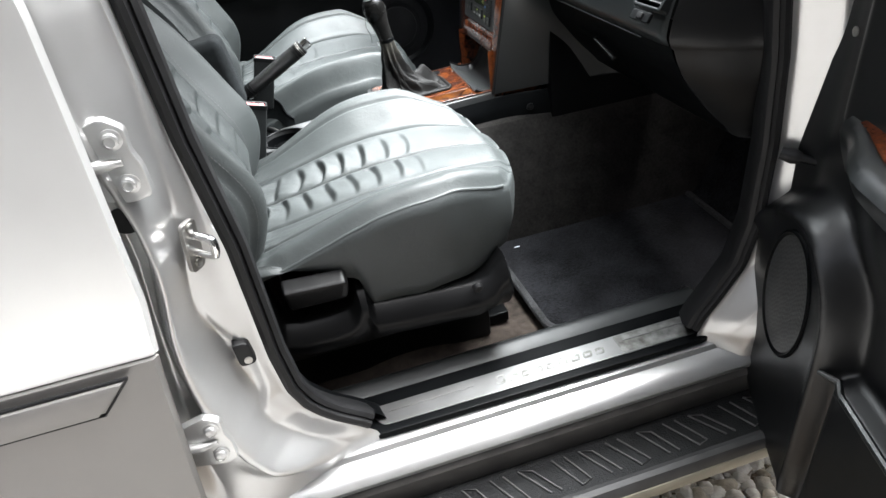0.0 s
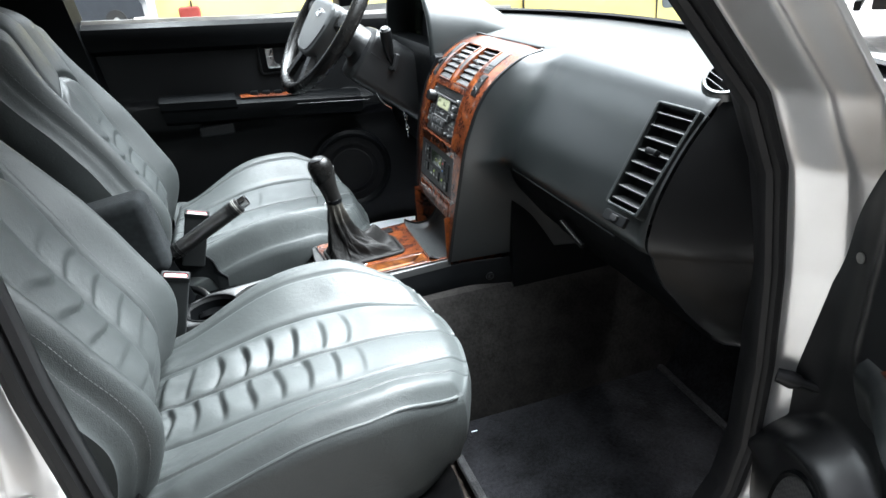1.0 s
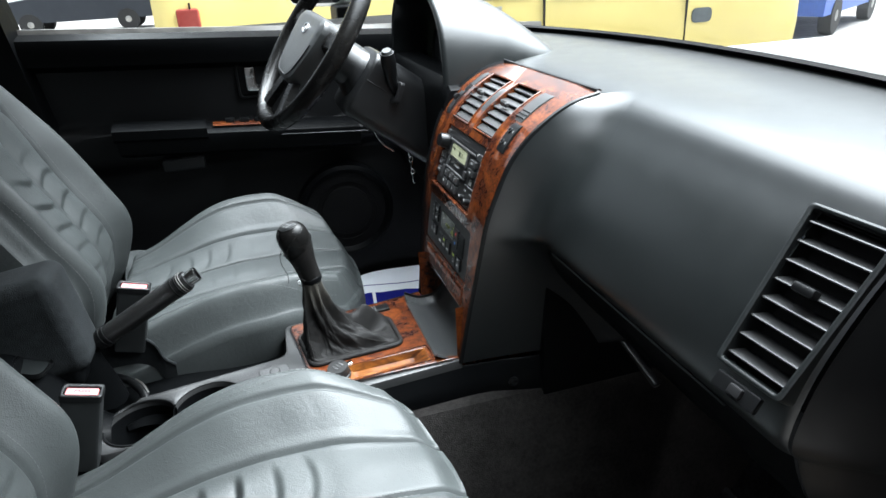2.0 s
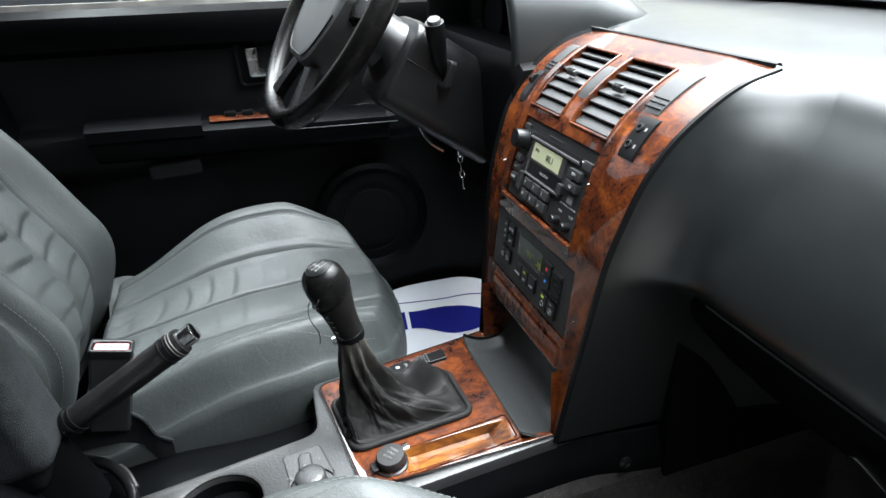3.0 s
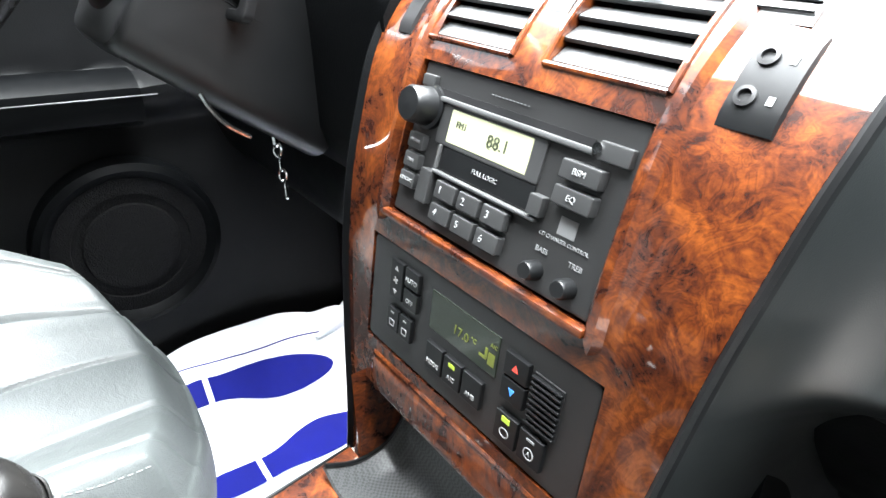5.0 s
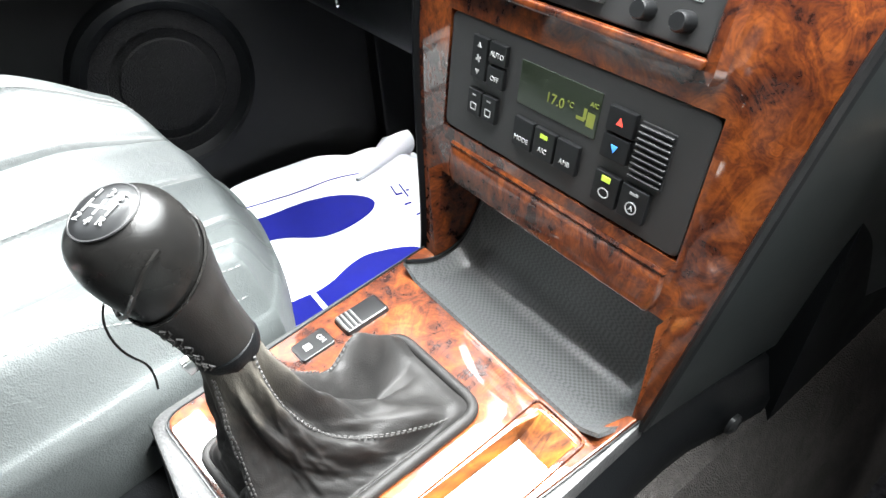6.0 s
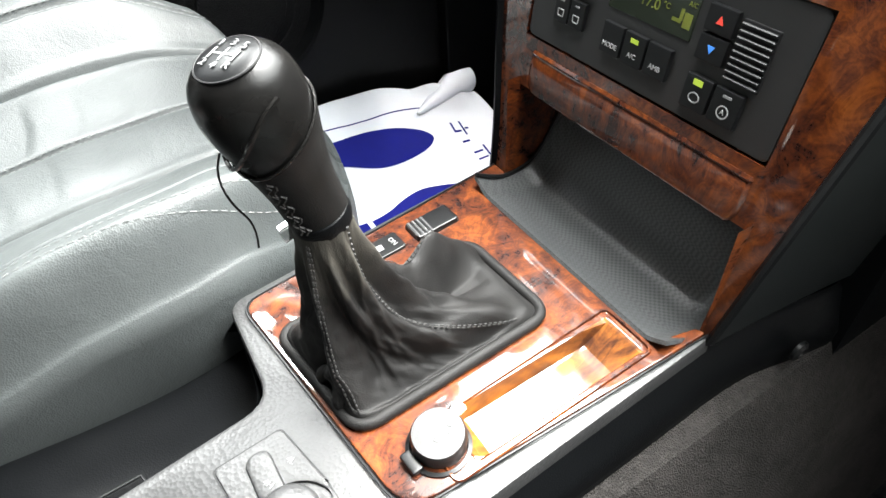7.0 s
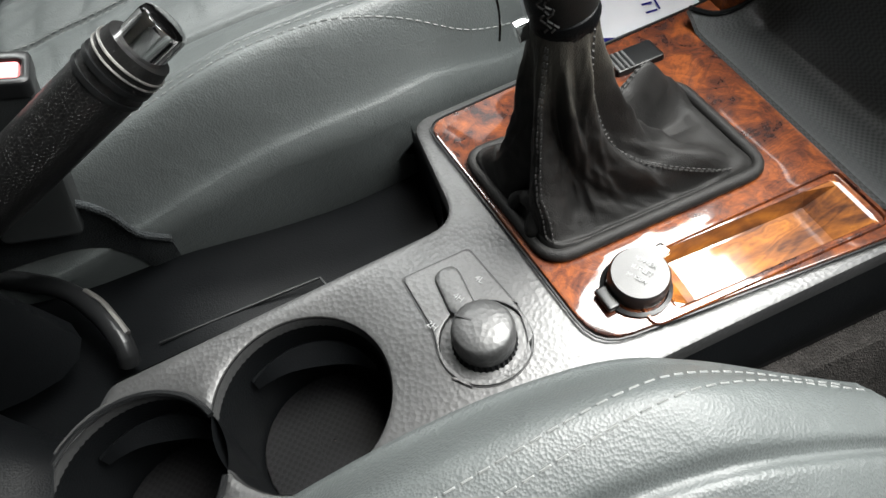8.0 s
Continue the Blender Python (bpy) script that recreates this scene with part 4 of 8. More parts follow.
def seat(name, label, x0, cy, outer, recline, back, rise=0.0, bolster=0.0, inner=0.0, crisp=1.0, half=0.252, drop=0.020):
    """outer: -1 for a seat whose door side looks towards negative y."""
    s = thing(name, label, "car seat", group="front seats")
    base = pose(x0 - 0.045, cy, 0.835 + rise)

    def skirt(f, w):
        lo = -0.190 + (0.053 + 0.03 * smooth(0.70, 0.95, f)) * smooth(-0.5, 0.4, w * outer) + 0.003 * math.sin(f * 31)
        if w * outer > 0.70:
            lo += 0.070 * smooth(0.385, 0.335, f) + 0.062 * smooth(0.34, 0.06, f)
        return lo

    bm, surf = pad(0.545, half, 0.2, drop=drop, start=0.84, height=lambda u, v: cushion_height(u, v, crisp) + (bolster * smooth(0.05, 0.80, v * outer) + inner * smooth(0.05, 0.80, -v * outer)) * smooth(-0.9, 0.0, u) * (1 - 0.80 * smooth(0.30, 1.0, u)), kf=0.72, bulge=0.008, skirt=skirt)
    part("cushion", bm, LEATHER, s, sharp=75, at=base)

    def line(f, n=60):
        return [base @ surf(*f(k / (n - 1))) for k in range(n)]

    bm = bmesh.new()
    for off in (-0.018, 0.018):
        dashes(line(lambda t: (-0.93 + 1.7 * t, off)), 0.0078, 0.0052, 0.0010, 0.0006, bm=bm)
    for sv in (-1, 1):
        for off in ((0.725, 0.765) if sv == outer else (0.80, 0.845)):
            dashes(line(lambda t: (-0.95 + 1.83 * t, sv * (off + (0.10 * smooth(-0.1, 0.75, -0.95 + 1.83 * t) if sv != outer else 0.0)))), 0.0078, 0.0052, 0.0010, 0.0006, bm=bm)
    tagged(part("stitching", bm, THREAD, s, "pale twin stitching"), kind="stuff")
    rim = [(-0.98 + 1.92 * t, outer * 0.985) for t in np.linspace(0, 1, 60)]
    part("piping", tube([base @ surf(u, v) - Vector((0, 0, 0.0008)) for u, v in rim], 0.0034, sides=8), LEATHER, s, "piped seam")
    b = radians(recline)
    mb = Matrix(((-math.sin(b), 0, math.cos(b), x0 + back), (0, 1, 0, cy), (math.cos(b), 0, math.sin(b), 0.715 + rise), (0, 0, 0, 1)))
    bm, bsurf = pad(0.80, 0.230, 0.15, height=back_height, kf=0.65, kr=0.25, bulge=0.010, drop=0.07, start=0.68)
    part("backrest", bm, LEATHER, s, at=mb)
    bm = bmesh.new()
    nb = mb.to_3x3() @ Vector((0, 0, 1))
    for sv in (-1, 1):
        for off in (0.56, 0.86, 0.90):
            dashes([mb @ bsurf(-0.96 + 1.7 * t, sv * off) for t in np.linspace(0, 1, 70)], 0.0078, 0.0052, 0.0010, 0.0006, normal=nb, bm=bm)
    tagged(part("stitching", bm, THREAD, s, "pale twin stitching"), kind="stuff")
    # frame, rails, lever
    edge = [(-0.022, 0.840), (-0.016, 0.790), (-0.008, 0.735), (0.002, 0.712), (0.03, 0.702), (0.08, 0.700), (0.112, 0.704), (0.130, 0.716), (0.140, 0.738), (0.147, 0.738), (0.152, 0.716), (0.160, 0.701), (0.19, 0.697), (0.28, 0.690), (0.35, 0.685), (0.382, 0.694), (0.400, 0.716), (0.412, 0.726), (0.418, 0.700)]
    part("side_trim", thick(skin([[Vector((x0 + x, cy + outer * y, z)) for y, z in ((0.18, top - 0.006), (0.226, top), (0.236, top - 0.003), (0.254, top - 0.026), (0.257, top - 0.036), (0.252, top - 0.055 - 0.4 * max(0, top - 0.71)), (0.236, 0.628), (0.205, 0.610), (0.17, 0.600))] for x, top in edge]), 0.004), SEAT_TRIM, s, "moulded glossy black side trim", sharp=50)
    for yy in (-0.13, 0.13):
        part("rail", boxed((x0 - 0.02, cy + yy - 0.02, 0.470), (x0 + 0.40, cy + yy + 0.02, 0.62), 0.006), STEEL if yy * outer < 0 else PLASTIC_SMOOTH, s)
    part("underframe", boxed((x0, cy - 0.20, 0.61), (x0 + 0.40, cy + 0.20, 0.70), 0.02), PLASTIC, s)
    part("recline_lever", plate(rounded([(0.0, -0.026), (0.100, -0.030), (0.106, 0.018), (-0.004, 0.028)], [0.006, 0.014, 0.012, 0.006]), top=0.014, depth=0.030, lip=0.008, m=facing(Vector((x0 + 0.022, cy + outer * 0.252, 0.776)), (0, outer * 0.35, 1), (-outer if outer > 0 else 1, 0, 0))), SEAT_TRIM, s, "black recliner lever")
    part("bracket", boxed((x0 + 0.402, cy + outer * 0.095 - 0.025, 0.470), (x0 + 0.452, cy + outer * 0.095 + 0.025, 0.496), 0.004), PLASTIC, s)
    part("trim_clip", lathe([(0.010, 0), (0.010, 0.006), (0.006, 0.010), (0.001, 0.010)], facing(Vector((x0 + 0.352, cy + outer * 0.252, 0.692)), (0, 0, 1), (-outer, 0, 0) if outer > 0 else (1, 0, 0)), sides=14), RUBBER, s)
    return s


seat("passenger_seat", "grey green leatherette passenger seat with pleated cushion", -0.275, -0.375, -1, 20, 0.052, inner=0.024, half=0.243)
seat("driver_seat", "grey green leatherette driver seat, worn and creased", -0.284, 0.378, 1, 19, 0.030, 0.016, 0.034, 0.0, 0.13, drop=0.060)

# ---- dashboard ----
dash = thing("dashboard", "charcoal grained dashboard with glovebox", "dashboard")
FACE = [(0.868, 1.262), (0.850, 1.284), (0.82, 1.289), (0.74, 1.289), (0.66, 1.288), (0.575, 1.286), (0.535, 1.281), (0.512, 1.270), (0.494, 1.250), (0.468, 1.218), (0.444, 1.180), (0.427, 1.145), (0.417, 1.110), (0.414, 1.085), (0.420, 1.070)]
GLOVE = [(0.424, 1.067), (0.430, 1.050), (0.448, 1.015), (0.476, 0.980), (0.505, 0.945), (0.540, 0.910), (0.580, 0.880), (0.75, 0.850)]


def dash_row(y, prof):
    """Profile at one station; its outer end sweeps forward to the door pillar."""
    out = smooth(-0.630, -0.745, y)
    lead = 0.16 * out ** 1.3
    row = []
    for x, z in prof:
        bow = 0.09 * (y / 0.72) ** 2 * smooth(0.58, 0.84, x)
        row.append(Vector((x + lead * smooth(0.80, 0.60, x) - bow, y, z - 0.012 * out - 0.010 * (y / 0.72) ** 2 * smooth(0.58, 0.84, x))))
    return row


ys = list(np.linspace(-0.10, -0.54, 30)) + list(np.linspace(-0.544, -0.648, 53))
FACEN = [(p.x, p.y) for p in spline([Vector((x, z, 0)) for x, z in FACE], 181)]
sv_c = Vector((0.4535, -0.606, 1.186))
svm = facing(sv_c + Vector((-0.006, 0, 0.004)), (0.083, 0.004, 0.128), (0.06, -1, 0))
rvm = facing(Vector((0.546, -0.622, 1.290)), (0.94, 0.12, 0.32), (-0.12, -0.96, -0.24))
bm = skin([dash_row(y, FACEN) for y in ys])
cut = []
for f in bm.faces:
    a, b = svm.inverted() @ f.calc_center_median(), rvm.inverted() @ f.calc_center_median()
    if (abs(a.x) < 0.0335 and abs(a.y) < 0.073 and abs(a.z) < 0.03) or (b.xy.length < 0.033 and abs(b.z) < 0.02):
        cut.append(f)
bmesh.ops.delete(bm, geom=cut, context="FACES")
part("upper_skin", bm, DASH, dash)
GLOVEN = [(p.x, p.y) for p in spline([Vector((x, z, 0)) for x, z in GLOVE], 24)]
part("glovebox_door", skin([dash_row(y, GLOVEN) for y in np.linspace(-0.17, -0.648, 20)]), PLASTIC, dash, "black glovebox door")
hm = facing(Vector((0.441, -0.412, 1.000)), (-0.30, 0, 1))
part("glovebox_handle", plate(rounded([(-0.035, 0.016), (-0.028, 0.022), (0.036, -0.004), (0.030, -0.014)], 0.004), top=0.004, depth=0.008, lip=0.002, m=hm), PLASTIC_SMOOTH, dash)
END = FACEN[54::3] + GLOVEN
rows = []
for y in (-0.6485, -0.651, -0.655, -0.664, -0.68, -0.70, -0.72, -0.745):
    rows.append([p + Vector((0.004 + 0.006 * smooth(-0.648, -0.66, y), 0, -0.004)) for p in dash_row(y, END)])
part("end_panel", skin(rows), PLASTIC_SMOOTH, dash, "charcoal dashboard end panel")
# bead added to draw the highlight on the joint above the glovebox
part("glovebox_highlight", tube([Vector((0.4185, y, 1.0685)) for y in np.linspace(-0.215, -0.575, 12)], 0.0013, sides=6), DASH, dash, "thin bead added as the highlight over the glovebox")
part("kick_panel", boxed((0.60, 0.70, 0.44), (1.02, 0.76, 1.24), 0.01), PLASTIC, dash)
# driver side
ysd = list(np.linspace(0.16, 0.745, 26))
LOWD = [(0.868, 1.262), (0.850, 1.284), (0.80, 1.288), (0.62, 1.285), (0.52, 1.275), (0.46, 1.24), (0.44, 1.19), (0.42, 1.12), (0.40, 1.06), (0.41, 1.00), (0.45, 0.93), (0.60, 0.88)]
LOWDN = [(p.x, p.y) for p in spline([Vector((x, z, 0)) for x, z in LOWD], 50)]
SPLIT = next(k for k, p in enumerate(LOWDN) if p[0] < 0.535)
part("driver_skin", skin([dash_row(y, LOWDN[:SPLIT + 1]) for y in ysd]), DASH, dash)
part("lower_panel", skin([dash_row(y, LOWDN[SPLIT:]) for y in ysd]), PLASTIC, dash, "black panel under the steering wheel")
part("centre_top", skin([dash_row(y, FACEN[:141]) for y in np.linspace(-0.10, 0.16, 10)]), DASH, dash)
part("centre_core", boxed((0.44, -0.155, 0.70), (0.9, 0.175, 1.20)), PLASTIC, dash)
# instrument hood: a deep binnacle whose flanks run forward into the dashboard top
def hood_arch(x, half, top, foot, n=40):
    out = []
    for k in range(n + 1):
        a = math.pi * k / n
        c = math.cos(a)
        out.append(Vector((x, 0.398 - half * math.copysign(abs(c) ** 0.62, c), foot + (top - foot) * math.sin(a) ** 0.62)))
    return out


HOOD = [(0.655, 0.165, 1.285, 1.255), (0.63, 0.185, 1.305, 1.25), (0.60, 0.200, 1.330, 1.24), (0.56, 0.210, 1.360, 1.23), (0.52, 0.216, 1.384, 1.22), (0.47, 0.220, 1.404, 1.20), (0.43, 0.221, 1.415, 1.18), (0.398, 0.221, 1.419, 1.17), (0.391, 0.218, 1.416, 1.17), (0.388, 0.212, 1.410, 1.17), (0.392, 0.206, 1.404, 1.17), (0.44, 0.203, 1.395, 1.18), (0.50, 0.200, 1.375, 1.19)]
part("instrument_hood", skin([hood_arch(*h) for h in HOOD]), DASH, dash, sharp=60)
part("instrument_face", boxed((0.462, 0.225, 1.19), (0.51, 0.57, 1.350), 0.012), DARK_SCREEN, dash, "dark glossy instrument panel")
for yy, rr in ((0.30, 0.05), (0.43, 0.05), (0.215, 0.026)):
    part("gauge", lathe([(rr, 0), (rr, 0.006), (rr * 0.93, 0.008), (rr * 0.9, 0.003), (0.001, 0.002)], facing(Vector((0.461, yy, 1.285)), (0.1, 0, 1))), PLASTIC, dash)


def slat_vent(name, m, w, h, n, parent, frame_mat, bend=0.0, knob=True, wb=None):
    """A rectangular air outlet with slats; wb is its width at the bottom where it tapers."""
    wb = wb or w
    f = part(name, plate(rounded([(-wb / 2 - 0.006, -h / 2 - 0.005), (wb / 2 + 0.006, -h / 2 - 0.005), (w / 2 + 0.006, h / 2 + 0.005), (-w / 2 - 0.006, h / 2 + 0.005)], 0.006), [rounded([(-wb / 2, -h / 2), (wb / 2, -h / 2), (w / 2, h / 2), (-w / 2, h / 2)], 0.003)], top=0.003, depth=0.03, lip=0.002, m=m), frame_mat, parent)
    part("well", boxed((-w / 2 - 0.004, -h / 2 - 0.004, -0.034), (w / 2 + 0.004, h / 2 + 0.004, -0.028), 0, m), RUBBER, f)
    for k in range(n):
        b = -h / 2 + h * (k + 0.6) / n
        ww = wb + (w - wb) * (b / h + 0.5)
        sm = m @ pose(0, b, -0.010) @ pose(0, 0, 0, 24, 0, 0)
        part("slat", boxed((-ww / 2, -0.0012, -0.010), (ww / 2, 0.0012, 0.010), 0.0008, sm, 1), KEY, f)
    if knob:
        part("slider", boxed((-0.011, -0.004, -0.004), (0.011, 0.005, 0.008), 0.003, m @ pose(0, h * 0.06, 0.0)), PLASTIC_SMOOTH, f)
    return f


slat_vent("side_vent", svm, 0.072, 0.148, 8, dash, DASH, wb=0.060)
thumb = svm @ pose(0, -0.092, 0.0)
part("vent_wheel", boxed((-0.026, -0.008, -0.004), (0.022, 0.008, 0.003), 0.002, thumb), PLASTIC_SMOOTH, dash, "vent closing wheel panel")
part("thumb_wheel", boxed((-0.007, -0.005, 0.0), (0.007, 0.005, 0.007), 0.002, thumb), RUBBER, dash)
bm = lathe([(0.030, -0.012), (0.030, 0.0005), (0.0315, 0.0018), (0.0345, 0.0012), (0.0365, -0.002), (0.038, -0.03)], rvm @ Matrix.Diagonal((1, 1.05, 1, 1)), cap=False)
rv = part("round_vent", bm, DASH, dash, "round demister outlet")
part("well", lathe([(0.031, -0.011), (0.001, -0.011)], rvm, cap=False), RUBBER, rv)
for k in range(5):
    yy = -0.022 + 0.011 * k
    L = math.sqrt(0.030 ** 2 - yy ** 2)
    part("slat", boxed((-L, yy - 0.001, -0.010), (L, yy + 0.001, 0.002), 0.0006, rvm, 1), PLASTIC_SMOOTH, rv)

# ---- centre stack ----
stack = thing("centre_stack", "curved centre stack faced with glossy burl veneer", "dashboard panel")
SPATH = [Vector((x, 0, z)) for x, z in ((0.300, 0.848), (0.307, 0.90), (0.314, 0.95), (0.322, 1.00), (0.331, 1.06), (0.3385, 1.105), (0.352, 1.150), (0.369, 1.193), (0.393, 1.227), (0.425, 1.254), (0.462, 1.274), (0.505, 1.284))]
SP = spline(SPATH, 241)


def s_of_z(z):
    for k, p in enumerate(SP):
        if p.z >= z:
            return k / 240
    return 1.0


def stack_at(s, y, d=0.0):
    f = max(0.0, min(1.0, s)) * 240
    i = min(239, int(f))
    p = SP[i].lerp(SP[i + 1], f - i)
    a, b = SP[max(0, i - 3)], SP[min(240, i + 4)]
    t = (b - a).normalized()
    nrm = Vector((-t.z, 0, t.x))
    return Vector((p.x, y, p.z)) + nrm * d


def stack_pose(s, y, d=0.0):
    i = max(3, min(236, int(s * 240)))
    return facing(stack_at(s, y, d), SP[i + 3] - SP[i - 3])


def half_width(s):
    return 0.131 + 0.026 * smooth(0.0, 0.42, s) + 0.011 * smooth(0.45, 0.9, s)


NEAR_EDGE = [(0.848, 0.1175), (0.95, 0.131), (1.075, 0.1470), (1.206, 0.1640), (1.254, 0.1680), (1.284, 0.1690)]


def near_width(s):
    """Half width on the passenger side, narrower towards the foot."""
    return lerp_table(NEAR_EDGE, stack_at(s, 0).z)


S_CUB, S_CUBT = 0.0, s_of_z(0.942)
S_AC0, S_AC1 = s_of_z(0.983), s_of_z(1.071)
S_R0, S_R1 = s_of_z(1.096), s_of_z(1.196)
S_V0, S_V1 = s_of_z(1.2085), s_of_z(1.2725)
HOLES = [(S_CUB, S_CUBT, -0.112, 0.114), (S_AC0, S_AC1, -0.106, 0.117), (S_R0, S_R1, -0.0860, 0.1000), (S_V0, S_V1, 0.024, 0.104), (S_V0, S_V1, -0.084, -0.004)]
sb = sorted({0.0, 1.0, *[h[0] for h in HOLES], *[h[1] for h in HOLES]})
yb = sorted({*[h[2] for h in HOLES], *[h[3] for h in HOLES]})


def fine(br, step):
    out = []
    for a, b in zip(br, br[1:]):
        n = max(1, int(math.ceil((b - a) / step)))
        out += [a + (b - a) * k / n for k in range(n)]
    return out + [br[-1]]


ss = fine(sb, 0.012)
yf = fine(yb, 0.03)
bm = bmesh.new()
cache = {}


def sv(i, j):
    if (i, j) not in cache:
        s = ss[i]
        if j == 0:
            y, d = -near_width(s), -0.003
        elif j == len(yf) + 1:
            y, d = half_width(s) + 0.004, -0.004
        else:
            y, d = yf[j - 1], 0.0
        cache[i, j] = bm.verts.new(stack_at(s, y, d))
    return cache[i, j]


for i in range(len(ss) - 1):
    for j in range(len(yf) + 1):
        sm_ = (ss[i] + ss[i + 1]) / 2
        if 0 < j < len(yf):
            ym = (yf[j - 1] + yf[j]) / 2
            if any(h[0] < sm_ < h[1] and h[2] < ym < h[3] for h in HOLES):
                continue
        bm.faces.new((sv(i, j), sv(i + 1, j), sv(i + 1, j + 1), sv(i, j + 1)))
bmesh.ops.recalc_face_normals(bm, faces=bm.faces)
inner = [e for e in bm.edges if e.is_boundary]
r = bmesh.ops.extrude_edge_only(bm, edges=inner)
for v in [g for g in r["geom"] if isinstance(g, bmesh.types.BMVert)]:
    v.co += Vector((0.022, 0, -0.008))
part("veneer", bm, WOOD, stack, "glossy burl veneer facing", sharp=50)
# raised rails on both sides of the radio
for y, sgn in ((-0.0935, 1), (0.1070, -1)):
    rows = []
    for k in range(40):
        s = S_R0 - 0.02 + (S_R1 + 0.17 - S_R0) * k / 39
        yy = y - sgn * 0.004 * smooth(0.6, 1.0, k / 39)
        w = 0.007 if k not in (0,) else 0.003
        rows.append([stack_at(s, yy + w, -0.002), stack_at(s, yy + w * 0.7, 0.003), stack_at(s, yy - w * 0.2, 0.0045), stack_at(s, yy - w, -0.002)])
    part("rail", skin(rows), WOOD, stack, "raised veneer rail")
# bright rims under radio and drawer
part("radio_lip", boxed((-0.095, -0.003, -0.002), (0.095, 0.0025, 0.005), 0.0015, stack_pose(S_R0 - 0.004, 0.007)), WOOD_PLAIN, stack)
rows = []
for z, d in ((0.9745, -0.003), (0.9742, 0.0008), (0.9730, 0.0018), (0.9712, 0.0017), (0.9700, 0.0005), (0.9692, 0.0004), (0.9680, 0.0016), (0.960, 0.0020), (0.950, 0.0020), (0.942, 0.0016), (0.939, 0.0008), (0.9375, -0.002), (0.937, -0.014)):
    row = []
    for y in np.linspace(-0.104, 0.106, 80):
        u = abs((y - 0.001) / 0.105)
        row.append(stack_at(s_of_z(z + 0.010 * smooth(0.962, 0.938, z) * smooth(0.90, 1.0, u) ** 2), y, d - 0.003 * smooth(0.985, 1.0, u)))
    rows.append(row)
part("ashtray_drawer", skin(rows), WOOD_PLAIN, stack, "veneered ashtray drawer with a thin lip", sharp=60)
# black border and cheek towards the driver, thin black border towards the passenger
rows, thin = [], []
for k in range(90):
    s = k / 89
    e = half_width(s) + 0.004
    deep = Vector((0.30 - 0.28 * smooth(0.35, 0.9, s), 0, -0.02 * s))
    rows.append([stack_at(s, e - 0.0005, -0.005), stack_at(s, e + 0.003, 0.0005), stack_at(s, e + 0.008, -0.002), stack_at(s, e + 0.011, -0.014), stack_at(s, e + 0.013, -0.03) + deep * 0.3, stack_at(s, e + 0.013, -0.03) + deep])
    w = -near_width(s)
    thin.append([stack_at(s, w + 0.0005, -0.005), stack_at(s, w - 0.0008, -0.0012), stack_at(s, w - 0.0030, 0.0002), stack_at(s, w - 0.0052, -0.0016), stack_at(s, w - 0.0058, -0.006)])
part("cheek", skin(rows), PLASTIC, stack, "black side cheek")
part("border", skin(thin), PLASTIC_SMOOTH, stack, "thin black border")

# the dashboard's face from its foot up, as points that the stack's side runs into
FACE_UP = [Vector((x, 0, z)) for x, z in [(0.60, 0.852)] + GLOVEN[:-4][::-1] + [p for p in FACEN[::-1] if p[0] < 0.585]]


def face_at(z, s):
    """Where the dashboard's face stands at one height, running on along its top where the stack ends."""
    lim = 1.252
    if z <= lim:
        for a, b in zip(FACE_UP, FACE_UP[1:]):
            if a.z <= z <= b.z:
                return a.lerp(b, (z - a.z) / max(1e-6, b.z - a.z))
        return FACE_UP[0].copy()
    up = [p for p in FACE_UP if p.z > lim - 0.004 and p.x < 0.56]
    f = (s - S_LIM) / (1 - S_LIM) * (len(up) - 1)
    i = min(len(up) - 2, max(0, int(f)))
    return up[i].lerp(up[i + 1], f - i)


S_LIM = s_of_z(1.252)
rows = []
for k in range(120):
    s = k / 119
    a = stack_at(s, -near_width(s) - 0.0052, -0.004)
    end = face_at(a.z, s)
    high = smooth(0.97, 1.13, a.z)
    reach = 0.065 + 0.050 * high - 0.035 * smooth(0.75, 1.0, s)
    end.x = 0.62 + (end.x - 0.62) * smooth(0.93, 1.09, a.z)
    row = []
    for j in range(41):
        w = j / 40
        ease = 1 - (1 - w) ** (1.8 + 2.4 * high)
        row.append(Vector((a.x + (end.x + 0.0003 - a.x) * ease, a.y - reach * w ** 1.15, a.z + (end.z - 0.0002 - a.z) * ease)))
    rows.append(row)
part("shoulder", skin(rows), DASH, stack, "black moulded shoulder running into the dashboard", sharp=80)
part("crown", skin([[stack_at(1.0, y, 0.0) + Vector((dx, 0, dz)) for dx, dz in ((-0.001, -0.004), (0.000, 0.0012), (0.003, 0.0022), (0.006, 0.0010), (0.0075, -0.002))] for y in np.linspace(-0.167, 0.180, 20)]), PLASTIC_SMOOTH, stack, "black border over the veneer")

